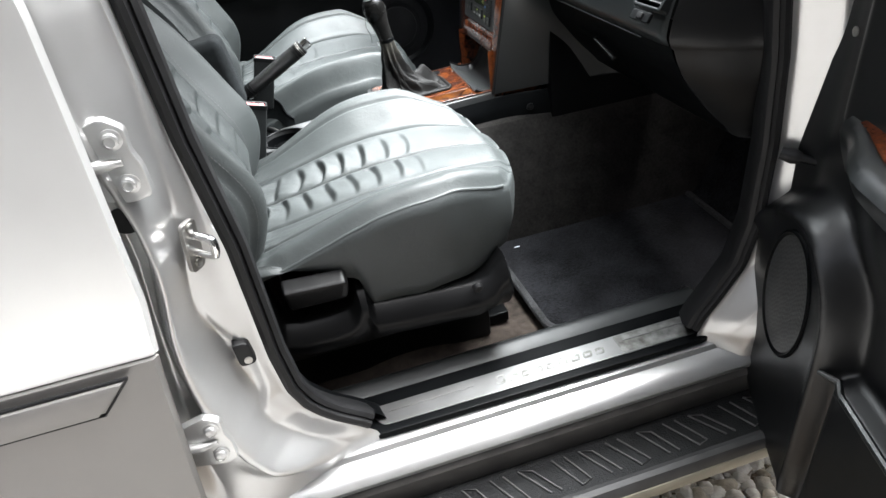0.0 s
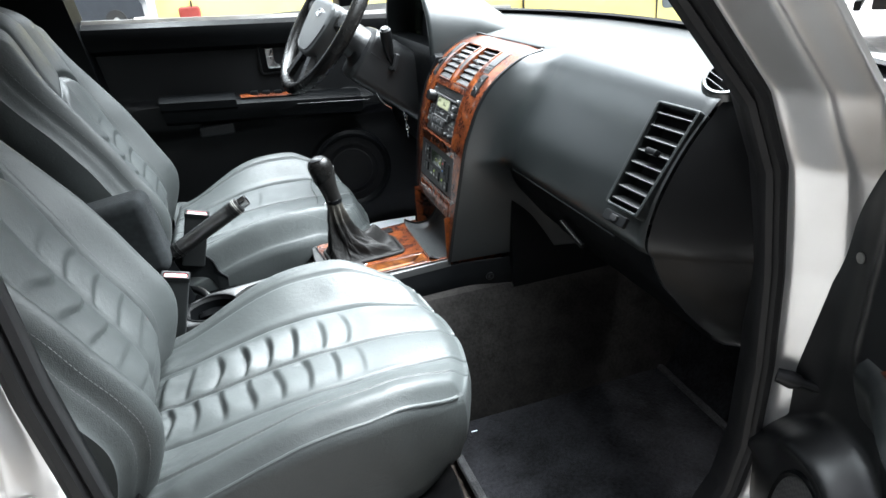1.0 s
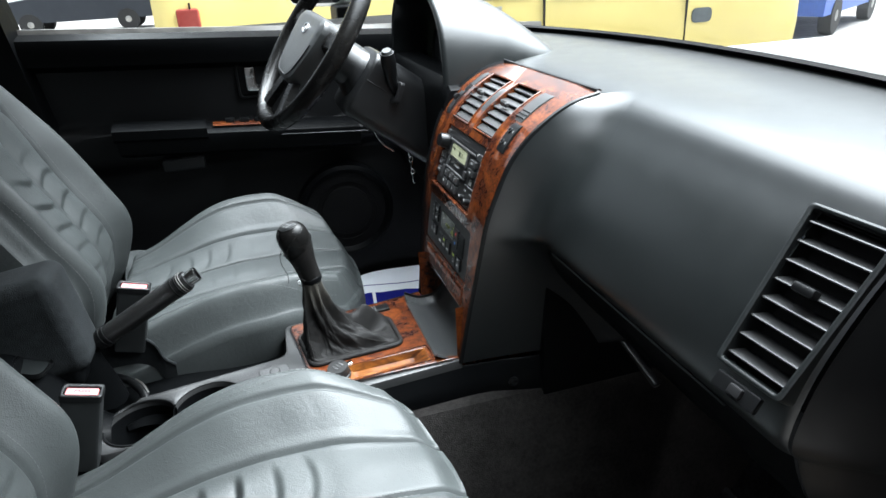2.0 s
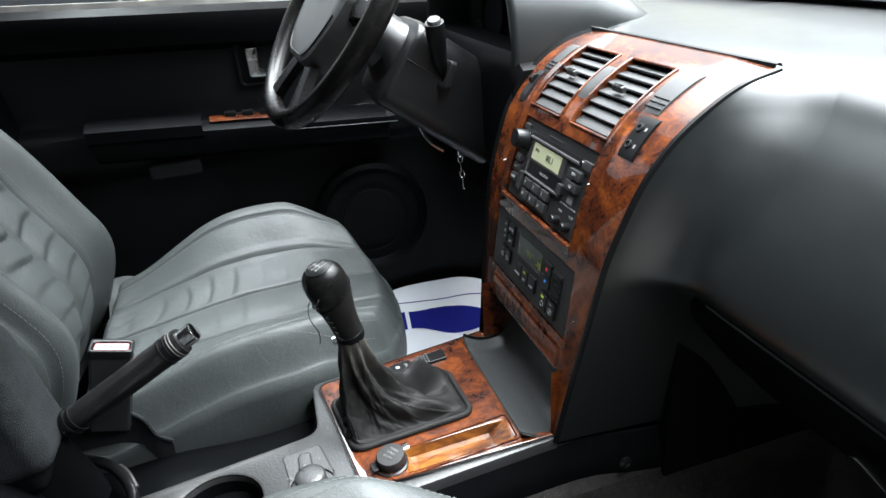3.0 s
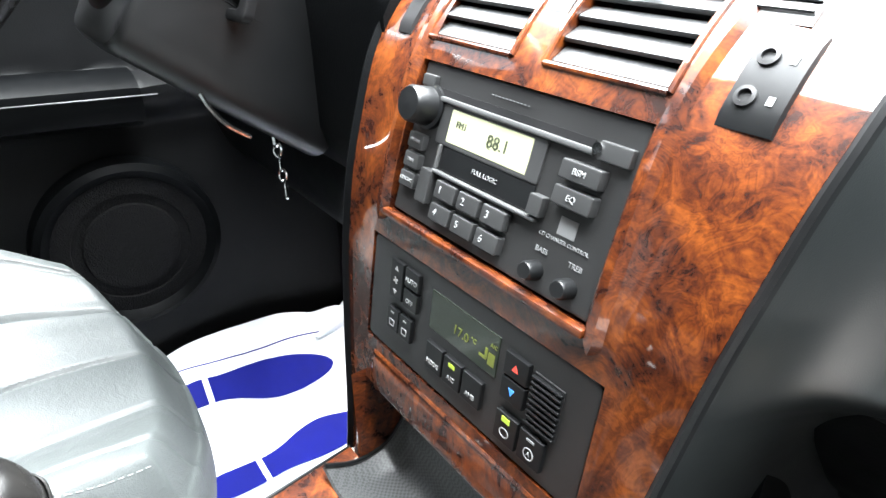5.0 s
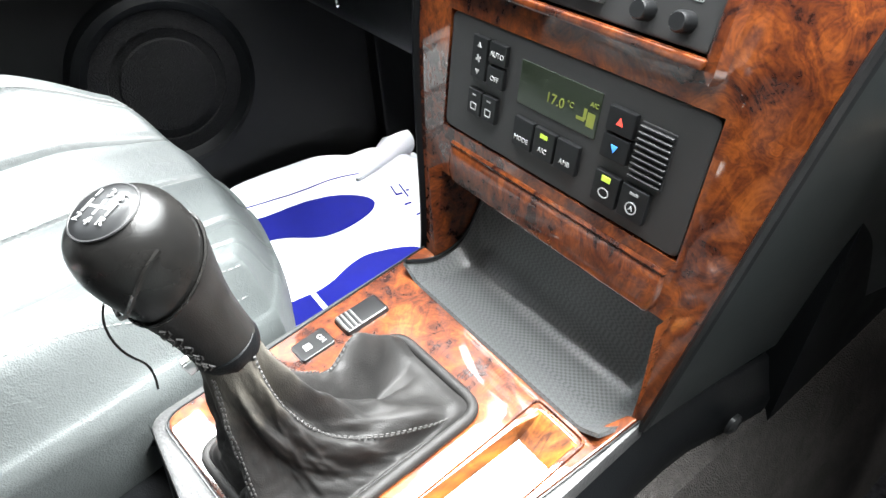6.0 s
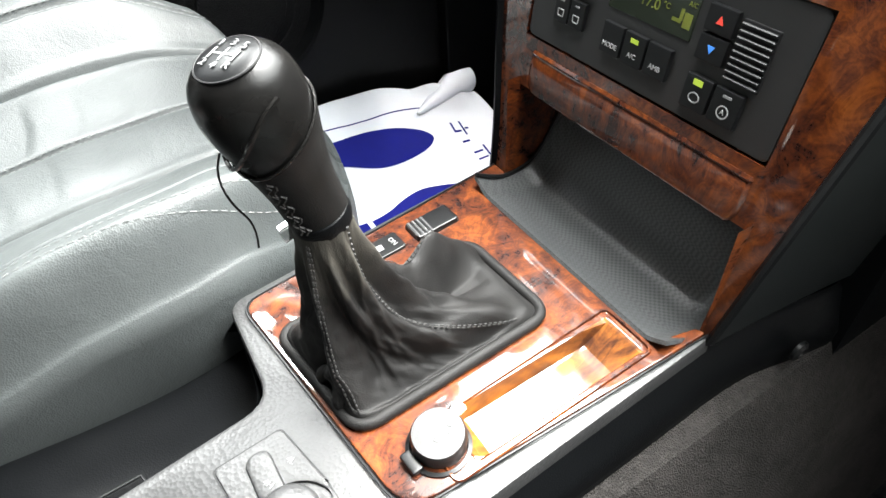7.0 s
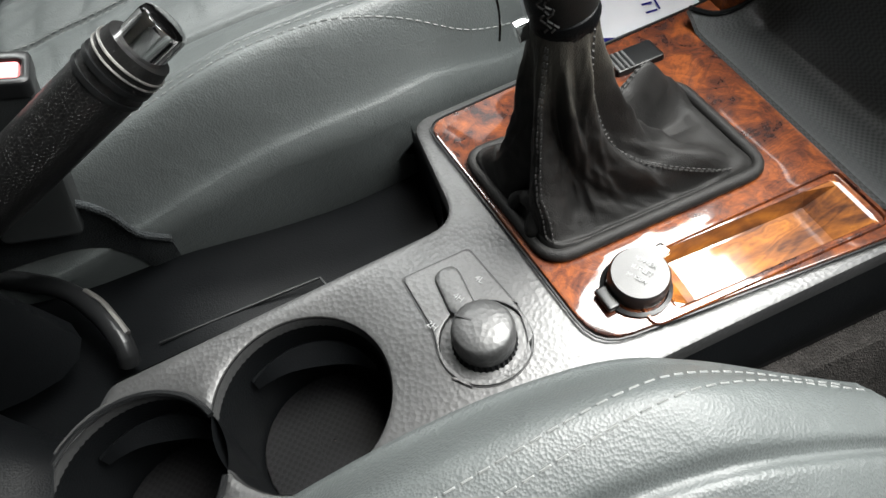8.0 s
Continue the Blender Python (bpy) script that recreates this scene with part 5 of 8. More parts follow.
# twin air outlets
for y0, y1 in ((0.024, 0.104), (-0.084, -0.004)):
    yc = (y0 + y1) / 2
    bm = bmesh.new()
    skin([[stack_at(S_V0 + (S_V1 - S_V0) * k / 10, y, -0.030) for y in (y0 - 0.002, y1 + 0.002)] for k in range(11)], bm=bm)
    v = part("air_vent", bm, RUBBER, stack, "burl-framed air outlet with seven slats")
    for k in range(7):
        s = S_V0 + (S_V1 - S_V0) * (k + 0.55) / 7
        m = stack_pose(s, yc, -0.006) @ pose(0, 0, 0, 64, 0, 0)
        part("slat", boxed((-(y1 - y0) / 2, -0.0017, -0.0085), ((y1 - y0) / 2, 0.0017, 0.0060), 0.0014, m, 2), CONSOLE_PLASTIC, v)
    m = stack_pose(S_V0 + (S_V1 - S_V0) * 0.55, yc + 0.004, 0.002) @ pose(0, 0, 0, -20, 0, 0)
    kb = part("slider", boxed((-0.011, -0.0032, -0.004), (0.011, 0.0032, 0.0035), 0.0018, m), KEY, v)
    for k in range(4):
        part("slider_rib", boxed((-0.009, -0.0024 + 0.0014 * k, 0.003), (0.009, -0.0018 + 0.0014 * k, 0.0042), 0.0002, m, 1), CONSOLE_PLASTIC, kb)
    lip = [stack_at(S_V0 + (S_V1 - S_V0) * f, y, 0.0004) for f, y in [(k / 16, y0 - 0.0010) for k in range(17)] + [(1.0, y0 + (y1 - y0) * k / 8) for k in range(9)] + [(1 - k / 16, y1 + 0.0010) for k in range(17)] + [(0.0, y1 + (y0 - y1) * k / 8) for k in range(9)]]
    part("vent_rim", tube(lip, 0.0019, sides=8), WOOD, v, "rounded veneer rim")


def flat_button(name, s0, s1, y0, y1, lift=0.0013, mat=KEY, ribs=0, label=""):
    rows = []
    for k in range(9):
        s = s0 + (s1 - s0) * k / 8
        e = 0.0 if k in (0, 8) else lift
        rows.append([stack_at(s, y0, -0.003), stack_at(s, y0 + 0.001, e), stack_at(s, y1 - 0.001, e), stack_at(s, y1, -0.003)])
    b = part(name, skin(rows, cap=False), mat, stack, label)
    for k in range(ribs):
        s = s0 + (s1 - s0) * (0.10 + 0.10 * k)
        part("rib", boxed((-(y1 - y0) * 0.42, -0.0008, 0), ((y1 - y0) * 0.42, 0.0008, 0.0015), 0.0004, stack_pose(s, (y0 + y1) / 2, lift), 1), DASH, b)
    return b


L = S_V1 - S_V0
flat_button("centre_switch", S_V0 + 0.30 * L, S_V0 + 0.80 * L, -0.0005, 0.0205, label="grey centre slider between the outlets")
flat_button("top_button", S_V0 + 0.45 * L, S_V0 + 0.98 * L, 0.116, 0.137, ribs=3)
flat_button("top_button", S_V0 + 0.42 * L, S_V0 + 1.02 * L, -0.128, -0.095, ribs=3)
dm = flat_button("dimmer", S_V0 - 0.02 * L, S_V0 + 0.45 * L, 0.126, 0.143, lift=0.002, mat=RUBBER, label="black dimmer thumb wheel")
part("wheel", tube([stack_at(S_V0 + 0.30 * L, 0.130, 0.001), stack_at(S_V0 + 0.30 * L, 0.139, 0.001)], 0.007, sides=16), GRIP, dm)
S_J0, S_J1 = s_of_z(1.201), s_of_z(1.238)
jk = flat_button("socket_panel", S_J0, S_J1, -0.138, -0.111, lift=0.0014, mat=PLASTIC_SMOOTH, label="black panel with two small sockets")
for f in (0.30, 0.70):
    part("socket", lathe([(0.0048, -0.001), (0.0048, 0.0015), (0.0030, 0.0018), (0.0026, 0.0), (0.0005, 0.0)], stack_pose(S_J0 + (S_J1 - S_J0) * f, -0.1195, 0.0014), sides=16), RUBBER, jk)
    mm = stack_pose(S_J0 + (S_J1 - S_J0) * f, -0.1305, 0.0016)
    part("mark", boxed((-0.0015, -0.002, 0), (0.0015, 0.002, 0.0003), 0, mm), GREY_MARK, jk)

# ---- car radio ----
radio = thing("car_radio", "black double-height car radio with cassette and disc slots", "car radio")
ru = (stack_at(S_R1, 0) - stack_at(S_R0, 0))
rm = facing((stack_at(S_R0, 0) + stack_at(S_R1, 0)) / 2 + Vector((0.002, 0.007, 0)), ru) @ Matrix.Diagonal((1.033, 1, 1, 1))
RH = ru.length / 2 - 0.001
RW = 0.0885
part("faceplate", boxed((-RW, -RH, -0.012), (RW, RH, 0.0), 0.002, rm), PANEL, radio)


def key(parent, a, b, w, h, name="button", mat=KEY, lift=0.004, m=rm, bev=0.0012):
    return part(name, boxed((a - w / 2, b - h / 2, -0.002), (a + w / 2, b + h / 2, lift), bev, m), mat, parent)


def word(parent, text, size, a, b, lift=0.0045, mat=WHITE_MARK, m=rm):
    return lettering(text, size, m @ pose(a, b, lift), mat, parent)


part("cd_slot", boxed((-0.068, 0.0335, -0.001), (0.060, 0.0375, 0.0006), 0, rm), RUBBER, radio)
part("slot_lip", boxed((-0.070, 0.0295, 0.0), (0.062, 0.0330, 0.0035), 0.001, rm), RADIO_TRIM, radio, "pale lip under the disc slot")
word(radio, "- - - - - - - - - - -", 0.005, -0.005, 0.0435, 0.0005, GREY_MARK)
kb = key(radio, -0.078, 0.040, 0.013, 0.008)
kb = key(radio, 0.075, 0.0335, 0.020, 0.010)
part("eye", lathe([(0.003, 0), (0.003, 0.002), (0.0005, 0.002)], rm @ pose(0.065, 0.034, 0.003), sides=12), CHROME, radio)
vk = part("volume_knob", lathe([(0.0150, 0), (0.0150, 0.003), (0.0128, 0.004), (0.0120, 0.018), (0.0105, 0.020), (0.0005, 0.0205)], rm @ pose(-0.0735, 0.0235, 0)), PLASTIC_SMOOTH, radio, "round black volume knob")
lc = part("display", boxed((-0.050, 0.006, 0.0), (0.022, 0.0275, 0.0018), 0.0008, rm), LCD, radio, "grey green display")
word(lc, "FM1", 0.006, -0.038, 0.019, 0.0019, LCD_INK)
word(lc, "88.1", 0.011, -0.004, 0.0165, 0.0019, LCD_INK)
for b, tx in ((0.019, "BSM"), (0.005, "EQ")):
    kb = key(radio, 0.061, b, 0.026, 0.0105, lift=0.007)
    word(kb, tx, 0.0048, 0.061, b, 0.0072)
part("cassette_door", boxed((-0.050, -0.012, 0.0), (0.032, 0.003, 0.0012), 0.0006, rm), PLASTIC_SMOOTH, radio)
part("cassette_frame", boxed((-0.054, -0.0155, 0.0), (0.040, -0.0130, 0.0045), 0.001, rm), RADIO_TRIM, radio)
part("cassette_side", boxed((-0.054, -0.0130, 0.0), (-0.0515, 0.0035, 0.0030), 0.001, rm), RADIO_TRIM, radio)
part("display_frame", plate(rounded([(-0.060, 0.0035), (0.032, 0.0035), (0.032, 0.029), (-0.060, 0.029)], 0.002), [rounded([(-0.050, 0.006), (0.022, 0.006), (0.022, 0.0275), (-0.050, 0.0275)], 0.001)], top=0.0016, depth=0.0018, lip=0.0005, m=rm), KEY, radio)
word(radio, "FULL LOGIC", 0.0042, -0.008, -0.0045, 0.0014, GREY_MARK)
key(radio, 0.038, -0.006, 0.010, 0.012, lift=0.006)
for i, tx in enumerate(("FM/AM", "TAPE", "CD/CDC")):
    kb = key(radio, -0.0755, -0.0005 - 0.0135 * i, 0.016, 0.0105, lift=0.005)
    word(kb, tx, 0.0034, -0.0755, -0.0005 - 0.0135 * i, 0.0052)
rk = key(radio, -0.0565, -0.026, 0.0115, 0.023, "rocker", lift=0.006)
for i in range(3):
    for j in range(2):
        a, b = -0.034 + 0.0225 * i, -0.0235 - 0.0150 * j
        kb = key(radio, a, b, 0.0195, 0.0115, lift=0.006)
        word(kb, str(1 + i + 3 * j), 0.0065, a - 0.004, b, 0.0062)
part("disc_mark", boxed((0.054, -0.016, 0), (0.066, -0.006, 0.0004), 0, rm), GREY_MARK, radio)
word(radio, "CD CHANGER CONTROL", 0.0030, 0.060, -0.0195, 0.0003, GREY_MARK)
for a, tx in ((0.048, "BASS"), (0.072, "TREB")):
    word(radio, tx, 0.0042, a, -0.0285, 0.0003, GREY_MARK)
    part("tone_knob", lathe([(0.0058, 0), (0.0056, 0.008), (0.0045, 0.010), (0.0005, 0.010)], rm @ pose(a, -0.0405, 0), sides=18), PLASTIC_SMOOTH, radio)

# ---- climate panel ----
climate = thing("climate_panel", "dark grey climate control panel with green display", "climate control")
cu_ = stack_at(S_AC1, 0) - stack_at(S_AC0, 0)
cm = facing((stack_at(S_AC0, 0) + stack_at(S_AC1, 0)) / 2 + Vector((0.001, 0, 0)), cu_)
CH = cu_.length / 2 - 0.0008
part("faceplate", plate(rounded([(-0.116, -CH), (0.105, -CH), (0.105, CH), (-0.116, CH)], 0.006), top=0.0, depth=0.012, lip=0.0015, m=cm), PANEL, climate)
sc_ = part("screen", boxed((-0.040, 0.001, -0.001), (0.030, 0.031, 0.0008), 0.0008, cm), DARK_SCREEN, climate)
word(sc_, "17.0", 0.0095, -0.006, 0.014, 0.0009, SEGMENT, cm)
word(sc_, "\u00b0C", 0.005, 0.007, 0.016, 0.0009, SEGMENT, cm)
word(sc_, "A/C", 0.004, 0.0255, 0.022, 0.0009, SEGMENT, cm)
for a, b, w, h in ((0.0165, 0.0105, 0.007, 0.0022), (0.0195, 0.0145, 0.0025, 0.007), (0.0245, 0.012, 0.006, 0.009)):
    part("segment", boxed((a - w / 2, b - h / 2, 0.0008), (a + w / 2, b + h / 2, 0.0010), 0, cm), SEGMENT, sc_)


def ckey(a, b, w, h, tx="", size=0.0048, lift=0.0035):
    kb = key(climate, a, b, w, h, "button", PLASTIC_SMOOTH, lift, cm, 0.001)
    if tx:
        word(kb, tx, size, a, b - 0.001, lift + 0.0001, WHITE_MARK, cm)
    return kb


fk = ckey(-0.080, 0.0195, 0.016, 0.030)
for b, s in ((0.029, 1), (0.010, -1)):
    part("arrow", plate([Vector((-0.0022, -0.0016 * s)), Vector((0.0022, -0.0016 * s)), Vector((0, 0.002 * s))], top=0.0002, depth=0.0003, m=cm @ pose(-0.080, b, 0.0036)), WHITE_MARK, fk)
for a in (0, 90, 180, 270):
    part("fan_mark", boxed((0.0004, -0.0007, 0), (0.0028, 0.0009, 0.0002), 0, cm @ pose(-0.080, 0.0195, 0.0036, 0, 0, a + 20)), WHITE_MARK, fk)
ckey(-0.0615, 0.0275, 0.017, 0.0145, "AUTO", 0.0050)
ckey(-0.0615, 0.0110, 0.017, 0.0145, "OFF", 0.0050)
for a in (-0.0805, -0.0645):
    kb = ckey(a, -0.0135, 0.015, 0.019)
    part("demist_mark", plate(rounded([(-0.003, -0.0035), (0.003, -0.0035), (0.0035, 0.002), (-0.0035, 0.002)], 0.001), [rounded([(-0.0022, -0.0027), (0.0022, -0.0027), (0.0026, 0.0012), (-0.0026, 0.0012)], 0.0006)], top=0.0002, depth=0.0003, m=cm @ pose(a, -0.0155, 0.0036)), WHITE_MARK, kb)
    part("lamp", boxed((-0.002, -0.0006, 0), (0.002, 0.0006, 0.0003), 0, cm @ pose(a, -0.0075, 0.0036)), GREY_MARK, kb)
for i, tx in enumerate(("MODE", "A/C", "AMB")):
    a = -0.028 + 0.0205 * i
    kb = ckey(a, -0.0175, 0.0190, 0.0210)
    word(kb, tx, 0.0048, a, -0.0215, 0.0037, WHITE_MARK, cm)
    if tx == "A/C":
        part("lamp", boxed((-0.0032, -0.0014, 0), (0.0032, 0.0014, 0.0004), 0, cm @ pose(a, -0.0115, 0.0036)), GREEN_LED, kb)
for b, mt, s in ((0.0205, RED_MARK, 1), (0.0035, BLUE_MARK, -1)):
    kb = ckey(0.0475, b, 0.0200, 0.0155)
    part("arrow", plate([Vector((-0.0026, -0.0022 * s)), Vector((0.0026, -0.0022 * s)), Vector((0, 0.0026 * s))], top=0.0002, depth=0.0003, m=cm @ pose(0.0475, b, 0.0036)), mt, kb)
gr = part("sensor_grille", boxed((0.0595, -0.010, -0.002), (0.0835, 0.026, 0.001), 0.001, cm), RUBBER, climate)
for k in range(9):
    part("grille_bar", boxed((0.0600, -0.0088 + 0.0039 * k, 0.0), (0.0830, -0.0068 + 0.0039 * k, 0.0032), 0.0006, cm, 1), PLASTIC_SMOOTH, gr)
for i, a in enumerate((0.0475, 0.0690)):
    kb = ckey(a, -0.0240, 0.0195, 0.0215)
    if i == 0:
        part("lamp", boxed((-0.0034, -0.0018, 0), (0.0034, 0.0018, 0.0004), 0, cm @ pose(a, -0.0170, 0.0036)), GREEN_LED, kb)
    else:
        part("lamp", boxed((-0.0030, -0.0008, 0), (0.0030, 0.0008, 0.0004), 0, cm @ pose(a, -0.0170, 0.0036)), GREY_MARK, kb)
    part("car_mark", plate(circle(0, 0, 0.0042, 20, 0.0034 if i == 0 else 0.0042), [circle(0, 0, 0.0034, 20, 0.0026 if i == 0 else 0.0034)], top=0.0002, depth=0.0003, m=cm @ pose(a, -0.0265, 0.0036)), WHITE_MARK, kb)
word(climate, "A", 0.0045, 0.0690, -0.0265, 0.0038, WHITE_MARK, cm)

# ---- centre console ----
console = thing("centre_console", "black and grey centre console with burl veneer top", "console")
# top slab with two joined cup wells and recess beside the hand brake
C1, C2, CR = (-0.103, -0.064), (-0.203, -0.074), 0.053


def cups():
    """Outline of the two cup wells where they run into one another."""
    out = []
    d = Vector(C2) - Vector(C1)
    ang = math.atan2(d.y, d.x)
    half = math.acos(d.length / 2 / CR)
    n = 64
    for k in range(n + 1):
        a = ang + half + (2 * math.pi - 2 * half) * k / n
        out.append(Vector((C1[0] + CR * math.cos(a), C1[1] + CR * math.sin(a))))
    for k in range(1, n):
        a = ang + math.pi + half + (2 * math.pi - 2 * half) * k / n
        out.append(Vector((C2[0] + CR * math.cos(a), C2[1] + CR * math.sin(a))))
    return out


SLAB = rounded([(-0.262, -0.132), (0.02, -0.1305), (0.15, -0.1245), (0.306, -0.1200), (0.306, -0.112), (0.268, -0.106), (0.268, 0.116), (0.302, 0.118), (0.302, 0.1385), (0.030, 0.119), (0.026, 0.016), (-0.212, -0.006), (-0.222, -0.020), (-0.262, -0.05)], [0.02, 0.05, 0.05, 0.002, 0.002, 0.002, 0.002, 0.002, 0.004, 0.016, 0.020, 0.006, 0.004, 0.01])
TRAY = rounded([(0.118, -0.066), (0.118, -0.104), (0.256, -0.102), (0.256, -0.066)], 0.004)
tilt = pose(0, 0, 0.842, 0, -2.0, 0)
part("top_slab", plate(SLAB, [cups(), TRAY], top=0.0, depth=0.025, lip=0.0042, m=tilt), CONSOLE_PLASTIC, console, "grained charcoal top slab")


def on_top(x, y, d=0.0):
    return tilt @ Vector((x, y, d))


# wells
for (cx, cy), deep in ((C1, 0.080), (C2, 0.080)):
    w = part("cup_holder", lathe([(CR * 1.01, -0.002), (CR * 0.99, -0.02), (CR * 0.93, -deep), (0.001, -deep)], tilt @ pose(cx, cy, 0), cap=False, sides=96), PLASTIC, console, "deep round cup holder")
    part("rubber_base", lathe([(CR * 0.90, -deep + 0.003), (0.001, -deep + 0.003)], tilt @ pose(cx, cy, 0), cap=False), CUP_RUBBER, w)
    bm = skin([[tilt @ Vector((cx + CR * 0.96 * math.cos(a), cy + CR * 0.96 * math.sin(a), h)), tilt @ Vector((cx + CR * (0.96 - 0.25 * f) * math.cos(a), cy + CR * (0.96 - 0.25 * f) * math.sin(a), h - 0.010))] for a, f, h in [(radians(20 + 110 * k / 14), math.sin(math.pi * k / 14), -0.028) for k in range(15)]])
    part("spring_tab", thick(bm, 0.003), PLASTIC, w)
part("rim", tube([on_top(p.x, p.y, 0.0) for p in cups()[64:]], 0.002, sides=6), PLASTIC_SMOOTH, console)
# side walls
for sgn, mat in ((-1, PLASTIC), (1, PLASTIC)):
    rows = []
    for x in np.linspace(-0.26, 0.62, 34):
        y = 0.119 + 0.072 * (min(x, 0.32) - 0.03) + 0.016 * smooth(0.31, 0.40, x)
        if sgn < 0:
            y = lerp_table([(-0.27, -0.134), (0.02, -0.1325), (0.15, -0.1265), (0.306, -0.1220), (0.70, -0.1220)], x) - 0.016 * smooth(0.33, 0.45, x)
        if sgn > 0 and x < 0.03:
            y = 0.135
        top = on_top(x, 0).z if x < 0.302 else 0.852
        if sgn > 0 and x < 0.03:
            top = 0.80
        rows.append([Vector((x, y - sgn * 0.005, top - 0.014)), Vector((x, y - sgn * 0.001, top - 0.017)), Vector((x, y + sgn * 0.006, top - 0.04)), Vector((x, y + sgn * 0.012, 0.795 - 0.16 * smooth(0.1, -0.15, x))), Vector((x, y + sgn * 0.006, 0.60))])
    part("side_wall", skin(rows), mat, console)
part("recess_floor", skin([[Vector((x, y, 0.775 + 0.004 * math.sin(30 * x))) for y in (0.0, 0.05, 0.10, 0.14)] for x in np.linspace(-0.45, 0.05, 20)]), PLASTIC, console, "black recess beside the hand brake")
part("recess_wall", skin([[on_top(x, y, -0.004), Vector((x, y + 0.004, 0.775))] for x, y in [(p.x, p.y) for p in spline([(0.030, 0.119, 0), (0.027, 0.07, 0), (0.020, 0.024, 0), (0.0, 0.014, 0), (-0.10, 0.005, 0), (-0.212, -0.004, 0)], 40)]]), PLASTIC, console)
part("lid_seam", tube([Vector((-0.20, 0.05, 0.7785)), Vector((-0.10, 0.055, 0.7785)), Vector((-0.075, 0.056, 0.7785)), Vector((-0.07, 0.04, 0.778))], 0.0012, sides=6), PLASTIC_SMOOTH, console)
part("trim_screw", lathe([(0.009, 0), (0.009, 0.003), (0.005, 0.005), (0.0008, 0.003)], facing(Vector((0.387, -0.146, 0.806)), (0, 0, 1), (1, 0, 0)), sides=16), PLASTIC_SMOOTH, console)

# veneer top plate
VEN = rounded([(0.040, 0.1065), (0.300, 0.1305), (0.300, 0.1145), (0.270, 0.112), (0.2705, -0.102), (0.300, -0.1095), (0.303, -0.1165), (0.066, -0.1065)], [0.016, 0.002, 0.002, 0.010, 0.008, 0.002, 0.002, 0.022])
BOOT = rounded([(0.053, 0.060), (0.066, -0.046), (0.224, -0.041), (0.219, 0.056)], 0.016)
SW1 = rounded([(0.188, 0.0835), (0.230, 0.0855), (0.229, 0.1080), (0.187, 0.1060)], 0.003)
ven_m = tilt @ pose(0, 0, 0.0040)
part("veneer_top", plate(VEN, [BOOT, TRAY, SW1], top=0.0, depth=0.006, lip=0.0015, m=ven_m), WOOD, console, "glossy burl veneer plate")
part("plate_edge", tube([ven_m @ Vector((p.x, p.y, -0.0012)) for p in rounded([(0.300, 0.1320), (0.0385, 0.1078), (0.0645, -0.1080), (0.303, -0.1180)], [0, 0.016, 0.022, 0])], 0.0009, sides=6), PLASTIC_SMOOTH, console, "thin black edge")
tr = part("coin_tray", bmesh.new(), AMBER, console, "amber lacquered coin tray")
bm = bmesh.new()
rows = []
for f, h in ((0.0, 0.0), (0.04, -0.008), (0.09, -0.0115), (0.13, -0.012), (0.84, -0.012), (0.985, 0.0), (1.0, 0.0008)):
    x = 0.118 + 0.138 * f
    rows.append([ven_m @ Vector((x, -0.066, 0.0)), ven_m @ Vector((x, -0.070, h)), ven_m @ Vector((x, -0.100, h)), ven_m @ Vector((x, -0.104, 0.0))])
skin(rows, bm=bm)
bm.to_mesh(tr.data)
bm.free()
part("tray_rim", tube([ven_m @ Vector((p.x, p.y, 0.0006)) for p in rounded([(0.100, -0.060), (0.100, -0.109), (0.262, -0.106), (0.262, -0.060)], 0.006) + [Vector((0.100, -0.066))]], 0.0014, sides=6), WOOD_PLAIN, console, "raised tray rim")
# power outlet
po = thing("power_outlet", "black capped power outlet in the console", "power outlet")
pm = ven_m @ pose(0.104, -0.082, 0, 0, 0, 0) @ Matrix.Scale(0.80, 4)
part("collar", lathe([(0.0265, -0.002), (0.0265, 0.002), (0.0235, 0.003), (0.022, 0.0)], pm, cap=False), PLASTIC_SMOOTH, po)
cap_ = part("cap", lathe([(0.0215, 0.001), (0.0225, 0.006), (0.0222, 0.016), (0.0205, 0.019), (0.0005, 0.0195)], pm @ pose(0.002, 0.002, 0, 5, -3, 0), sides=48), PANEL, po, "round charcoal plastic cap")
lm = pm @ pose(0.002, 0.002, 0.0198, 5, -3, -59)
for tx, b, s in (("POWER", 0.0075, 0.0062), ("OUTLET", 0.0, 0.0062), ("12V 120W", -0.0075, 0.0050)):
    lettering(tx, s * 0.85, lm @ pose(0, b, 0), GREY_MARK, cap_)
part("tab", boxed((0.020, -0.005, 0.008), (0.034, 0.006, 0.014), 0.002, pm @ pose(0, 0.006, 0, 0, 0, 15)), CHROME, po, "bright lifting tab")
part("hinge", boxed((-0.031, -0.010, 0.002), (-0.021, 0.010, 0.008), 0.002, pm @ pose(0, 0, 0, 0, 0, 5)), PLASTIC_SMOOTH, po)
# switches
sw = thing("window_switch", "black ribbed rocker switch in the veneer", "switch", group="console switches")
part("rocker", plate(SW1, top=0.004, depth=0.008, lip=0.002, m=ven_m), PLASTIC_SMOOTH, sw)
for k in range(4):
    part("rib", boxed((0.1885 + 0.0042 * k, 0.0850, 0.0034), (0.1908 + 0.0042 * k, 0.1045, 0.0054), 0.0006, ven_m, 1), RADIO_TRIM, sw)
sw2 = thing("seat_heater_switch", "small black push switch with white mark", "switch", group="console switches")
part("key", plate(rounded([(0.146, 0.0820), (0.177, 0.0840), (0.176, 0.1050), (0.145, 0.1030)], 0.003), top=0.003, depth=0.006, lip=0.001, m=ven_m), PLASTIC_SMOOTH, sw2)
